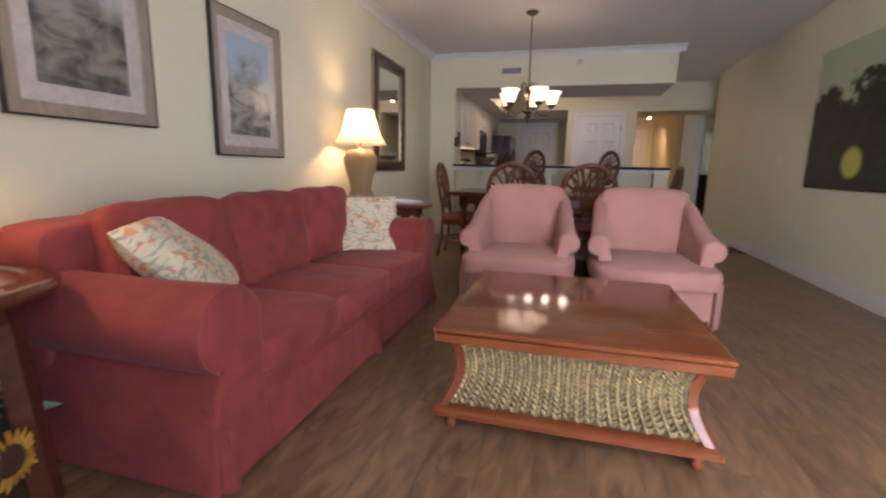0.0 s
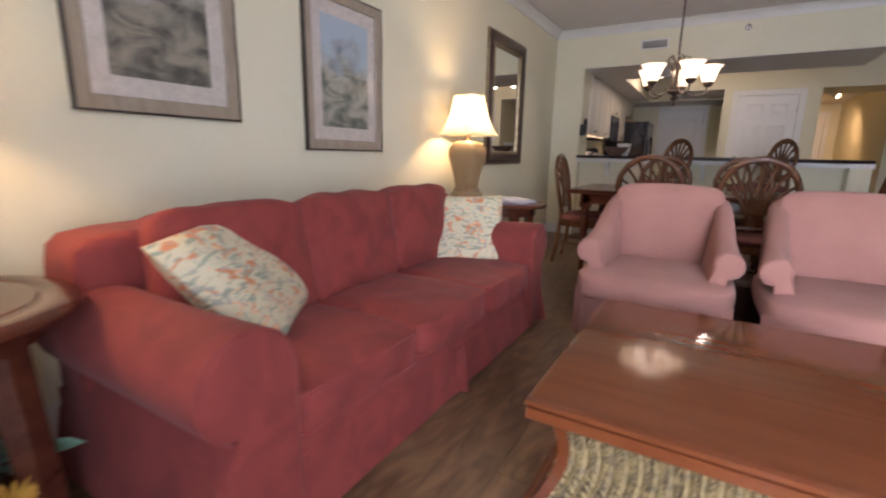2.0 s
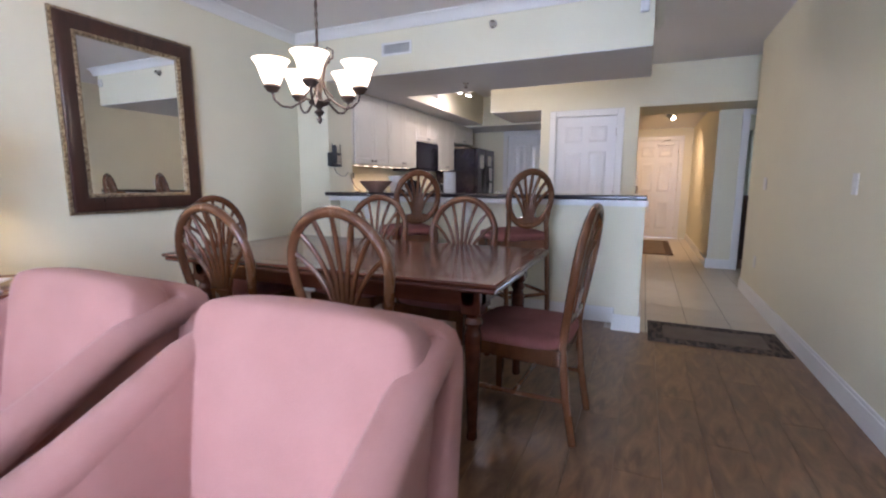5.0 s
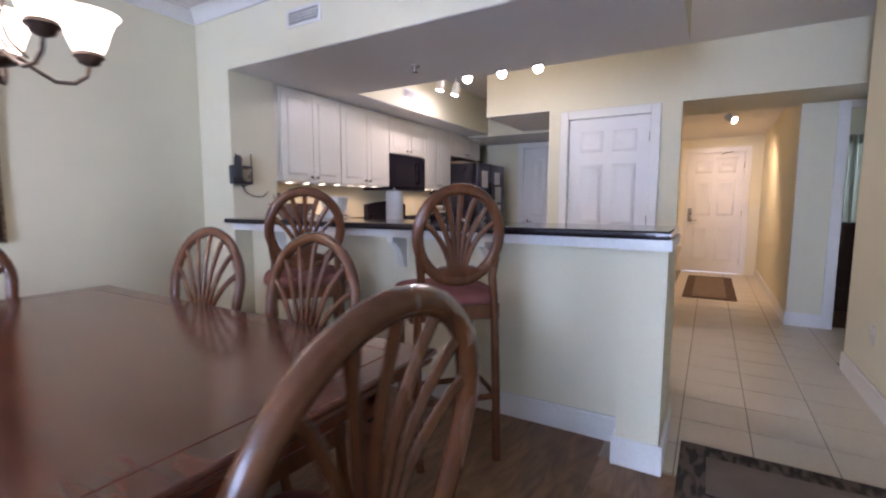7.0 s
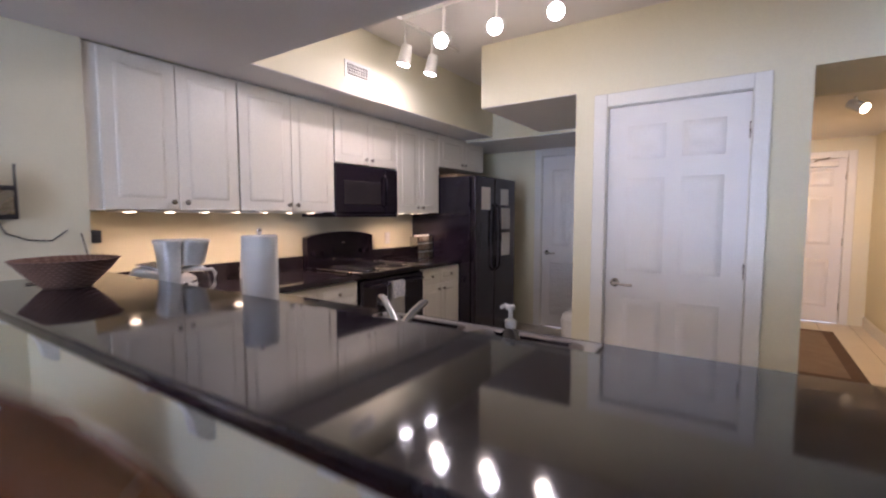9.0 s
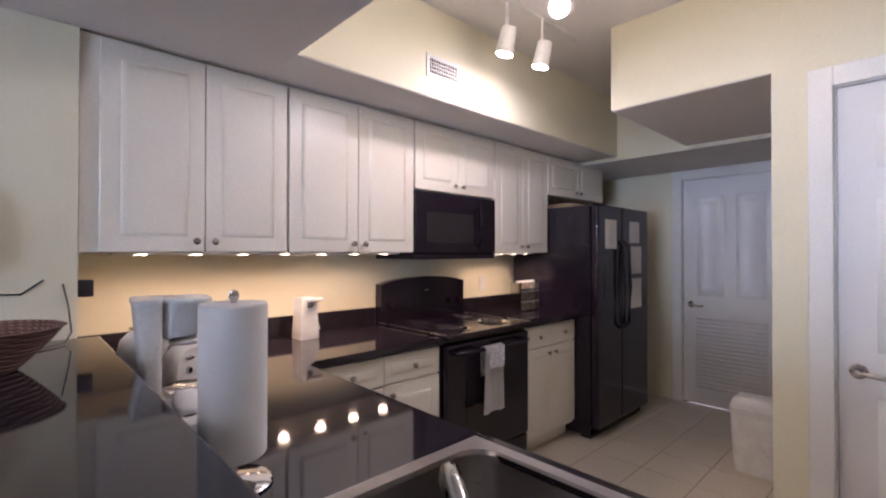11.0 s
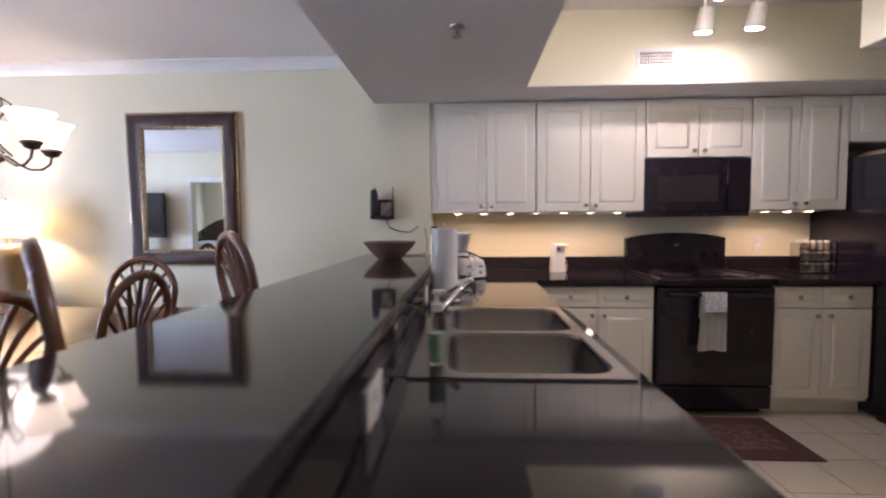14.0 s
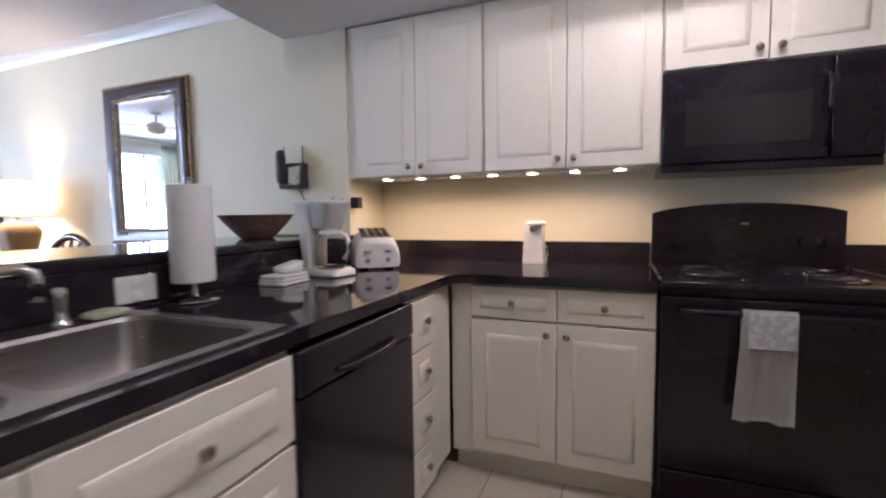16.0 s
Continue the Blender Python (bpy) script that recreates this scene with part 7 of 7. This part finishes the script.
for y0, z0, y1, z1, dd in ((0.11, 1.40, 0.29, 1.62, fd), (0.52, 1.45, 0.70, 1.62, rd), (0.52, 1.20, 0.74, 1.42, rd), (0.54, 0.92, 0.74, 1.16, rd)):
    part("note", B((0.7653, y0, z0, 0.7668, y1, z1)), M_PAPER, dd, "white sheet of paper")
part("toe_grille", B((0.62, 0.01, 0.0, 0.70, 0.87, 0.075)), M_BLACK, fridge)
for x, y, s in ((0.35, 0.30, 0.14), (0.40, 0.62, 0.10)):
    bm = bmesh.new()
    soft_box(bm, -s, -s * 1.2, 0, s, s * 1.2, 0.05, puff=0.004, n=6, power=8, rough=0.004)
    solo("serving_tray", bm, M_LAMPWOOD, pose(0.02 + x, 3.302 + y, 1.7205), "flat tan basket tray on top of the refrigerator", "tray")

# spice rack
rack = thing("spice_rack", pose(0.26, 3.17, CT + 0.0005, 0, 0, 90), "small rack filled with spice jars", "spice rack")
part("rack_frame", B((-0.12, -0.05, 0, 0.12, 0.05, 0.008), (-0.12, -0.05, 0.085, 0.12, 0.05, 0.090), (-0.12, -0.05, 0.165, 0.12, 0.05, 0.170), (-0.125, -0.05, 0, -0.12, 0.05, 0.22), (0.12, -0.05, 0, 0.125, 0.05, 0.22)), M_CHROME, rack)
M_SPICE = shade("spice_jar_contents", (0.16, 0.09, 0.05), 0.3, second=(0.30, 0.27, 0.22), scale=20)
for i in range(3):
    for j in range(5):
        bm = bmesh.new()
        x, z = -0.096 + j * 0.048, (0.0082, 0.0902, 0.1702)[i]
        lathe(bm, [(0.018, z), (0.020, z + 0.003), (0.020, z + 0.045), (0.015, z + 0.05)], x=x, seg=12)
        jar = part("jar", bm, M_SPICE, rack)
        bm = bmesh.new()
        lathe(bm, [(0.018, z + 0.0495), (0.018, z + 0.064), (0.004, z + 0.065)], x=x, seg=12)
        part("lid", bm, M_WHITE, jar)

# wall phone on the pier
phone = thing("wall_phone", pose(0.38, 0.055, 1.405), "dark grey cordless phone on its wall base", "telephone")
M_DARKPLASTIC = shade("dark_grey_plastic", (0.030, 0.030, 0.036), 0.4, scale=10)
part("base", B((0, -0.085, -0.08, 0.055, 0.085, 0.06), bevel=0.008), M_DARKPLASTIC, phone)
bm = bmesh.new()
soft_box(bm, 0.05, -0.075, -0.05, 0.085, -0.025, 0.13, puff=0.003, n=6, power=6, rough=0.0)
part("handset", bm, M_DARKPLASTIC, phone)
part("keypad", B((0.0553, -0.01, -0.06, 0.060, 0.07, 0.04), bevel=0.002), M_NICKEL, phone, "pale grey keypad panel")
for y in (0.08, -0.05):
    bm = bmesh.new()
    rod(bm, (0.04, y, 0.05), (0.04, y, 0.15), 0.005, 0.004)
    part("antenna", bm, M_DARKPLASTIC, phone)
bm = bmesh.new()
sweep(bm, [(0.004, 0.02, -0.08), (0.006, 0.05, -0.14), (0.006, 0.12, -0.17), (0.006, 0.20, -0.175), (0.006, 0.255, -0.13)], 0.003)
part("cord", bm, M_DARKPLASTIC, phone)
solo("power_adapter", B((0, -0.025, -0.03, 0.045, 0.025, 0.03), bevel=0.004), M_DARKPLASTIC, pose(0.345, 0.401, 1.24, 0, 0, 90), "black plug adapter in the wall outlet", "plug")

# track lights
track = thing("track_light", pose(0, 0, 0), "white ceiling track with five cylinder spot heads, lit", "track light")
part("rail", B((1.02, 1.45, H - 0.024, 1.05, 2.60, H - 0.0005), (1.05, 1.90, H - 0.024, 2.25, 1.93, H - 0.0005)), M_WHITE, track)
for x, y, tx, ty, tz, seen in ((1.015, 1.985, 0.62, 1.90, 2.10, False), (1.05, 2.24, 0.62, 2.20, 2.10, False), (1.37, 1.915, 1.90, 0.2, 1.55, True), (1.73, 1.915, 2.25, 0.2, 1.55, True), (2.08, 1.915, 2.55, 0.3, 1.55, True)):
    p = Vector((x, y, 2.41))
    d = (Vector((tx, ty, tz)) - p).normalized()
    if not seen:
        d = Vector((-0.22, -0.05, -1)).normalized()
    bm = bmesh.new()
    rod(bm, p - d * 0.06, p + d * 0.065, 0.036, 0.045, 18)
    rod(bm, (x, y, 2.42), (x, y, H - 0.02), 0.008)
    head = part("head", bm, M_WHITE, track, "white cylinder spot head")
    bm = bmesh.new()
    rod(bm, p + d * 0.0652, p + d * 0.0692, 0.040, 0.038, 18)
    part("lens", bm, M_BULB, head, "glowing spot lens").visible_shadow = False
hall_spot = thing("ceiling_spot", pose(3.62, 4.4, 0), "white ceiling spot in the entrance hall, lit", "ceiling light")
bm = bmesh.new()
rod(bm, (0, 0, 2.2795), (0, 0, 2.22), 0.012)
rod(bm, (-0.03, 0.02, 2.23), (0.05, -0.06, 2.17), 0.036, 0.044, 16)
part("head", bm, M_WHITE, hall_spot)
bm = bmesh.new()
rod(bm, (0.0505, -0.0605, 2.1695), (0.053, -0.063, 2.1675), 0.040, 0.038, 16)
part("lens", bm, glow("lit_hall_bulb", (1.0, 0.72, 0.38), 12.0), hall_spot, "glowing spot lens")

# bin in the nook
waste = thing("waste_bin", pose(1.70, 3.62, 0), "white plastic swing-top waste bin", "bin")
bm = bmesh.new()
ring_strip(bm, [round_rect(-0.13 * k, -0.10 * k, 0.13 * k, 0.10 * k, 0.04, zz) for zz, k in ((0, 0.86), (0.01, 0.88), (0.36, 1.0), (0.37, 1.03), (0.40, 1.03))])
part("bucket", bm, M_WHITE, waste)
bm = bmesh.new()
ring_strip(bm, [round_rect(-0.13 * k, -0.10 * k, 0.13 * k, 0.10 * k, 0.04, zz) for zz, k in ((0.401, 1.0), (0.44, 0.94), (0.46, 0.80), (0.463, 0.5))])
part("lid", bm, M_WHITE, waste)


# ---------------------------------------------------------------- floor pieces
planks = bpy.data.objects["floor"]


def piece_mesh(name, w, d, material, edge=0.0015, h=0.012):
    bm = bmesh.new()
    box(bm, -w / 2, -d / 2, -h, w / 2, d / 2, -edge)
    top = max(bm.faces, key=lambda f: f.calc_center_median().z)
    r = bmesh.ops.inset_individual(bm, faces=[top], thickness=edge, depth=edge)
    return mesh_of(name, bm, material, smooth=False)


def lay(name, me, x, y, parent, z=0.0):
    ob = new(name, me)
    ob.location, ob.parent = (x, y, z), parent
    return ob


PW, PL = 0.182, 1.22
row = 0
x = 0.0
while x < RX - 0.01:
    w = min(PW, RX - x)
    y = -6.40 - (row * 0.43) % PL
    while y < 0.14:
        a, b = max(y, -6.40), min(y + PL, 0.15 if x + w < 3.3 else -0.0)
        if b - a > 0.02:
            key = "plank_%d_%d" % (round(w * 1000), round((b - a) * 1000))
            me = bpy.data.meshes.get(key) or piece_mesh(key, w - 0.0012, b - a - 0.0012, M_PLANK, 0.0012)
            lay("plank", me, x + w / 2, (a + b) / 2, planks)
        y += PL
    x += PW
    row += 1

TS = 0.318
tiles = structure("floor_tiled", B((0.0, 0.46, -0.0115, 3.2, 4.72, -0.004), (3.2, 0.001, -0.0115, 5.8, 6.85, -0.004), (2.95, PY + 0.11, -0.0115, 3.2, 6.85, -0.004)), M_GROUT, "cream ceramic floor tiles with grey joints", "floor")
me = piece_mesh("tile", TS - 0.006, TS - 0.006, M_TILE, 0.0012, 0.010)
nx, ny = int(6 / TS), int(7 / TS)
for i in range(-1, nx):
    for j in range(-1, ny + 1):
        cx, cy = 0.22 + (i + 0.5) * TS, -0.03 + (j + 0.5) * TS
        kitchen = 0.6 < cx < 3.3 and 1.0 < cy < 2.8 or 0.6 < cx < 2.1 and 2.7 < cy < 4.85
        hall = 3.2 < cx < 4.45 and 0.0 < cy < 3.5 or 3.0 < cx < 4.25 and 2.7 < cy < 6.9 or 4.4 < cx < 5.8 and 2.1 < cy < 3.4
        if kitchen or hall:
            lay("tile", me, cx, cy, tiles)
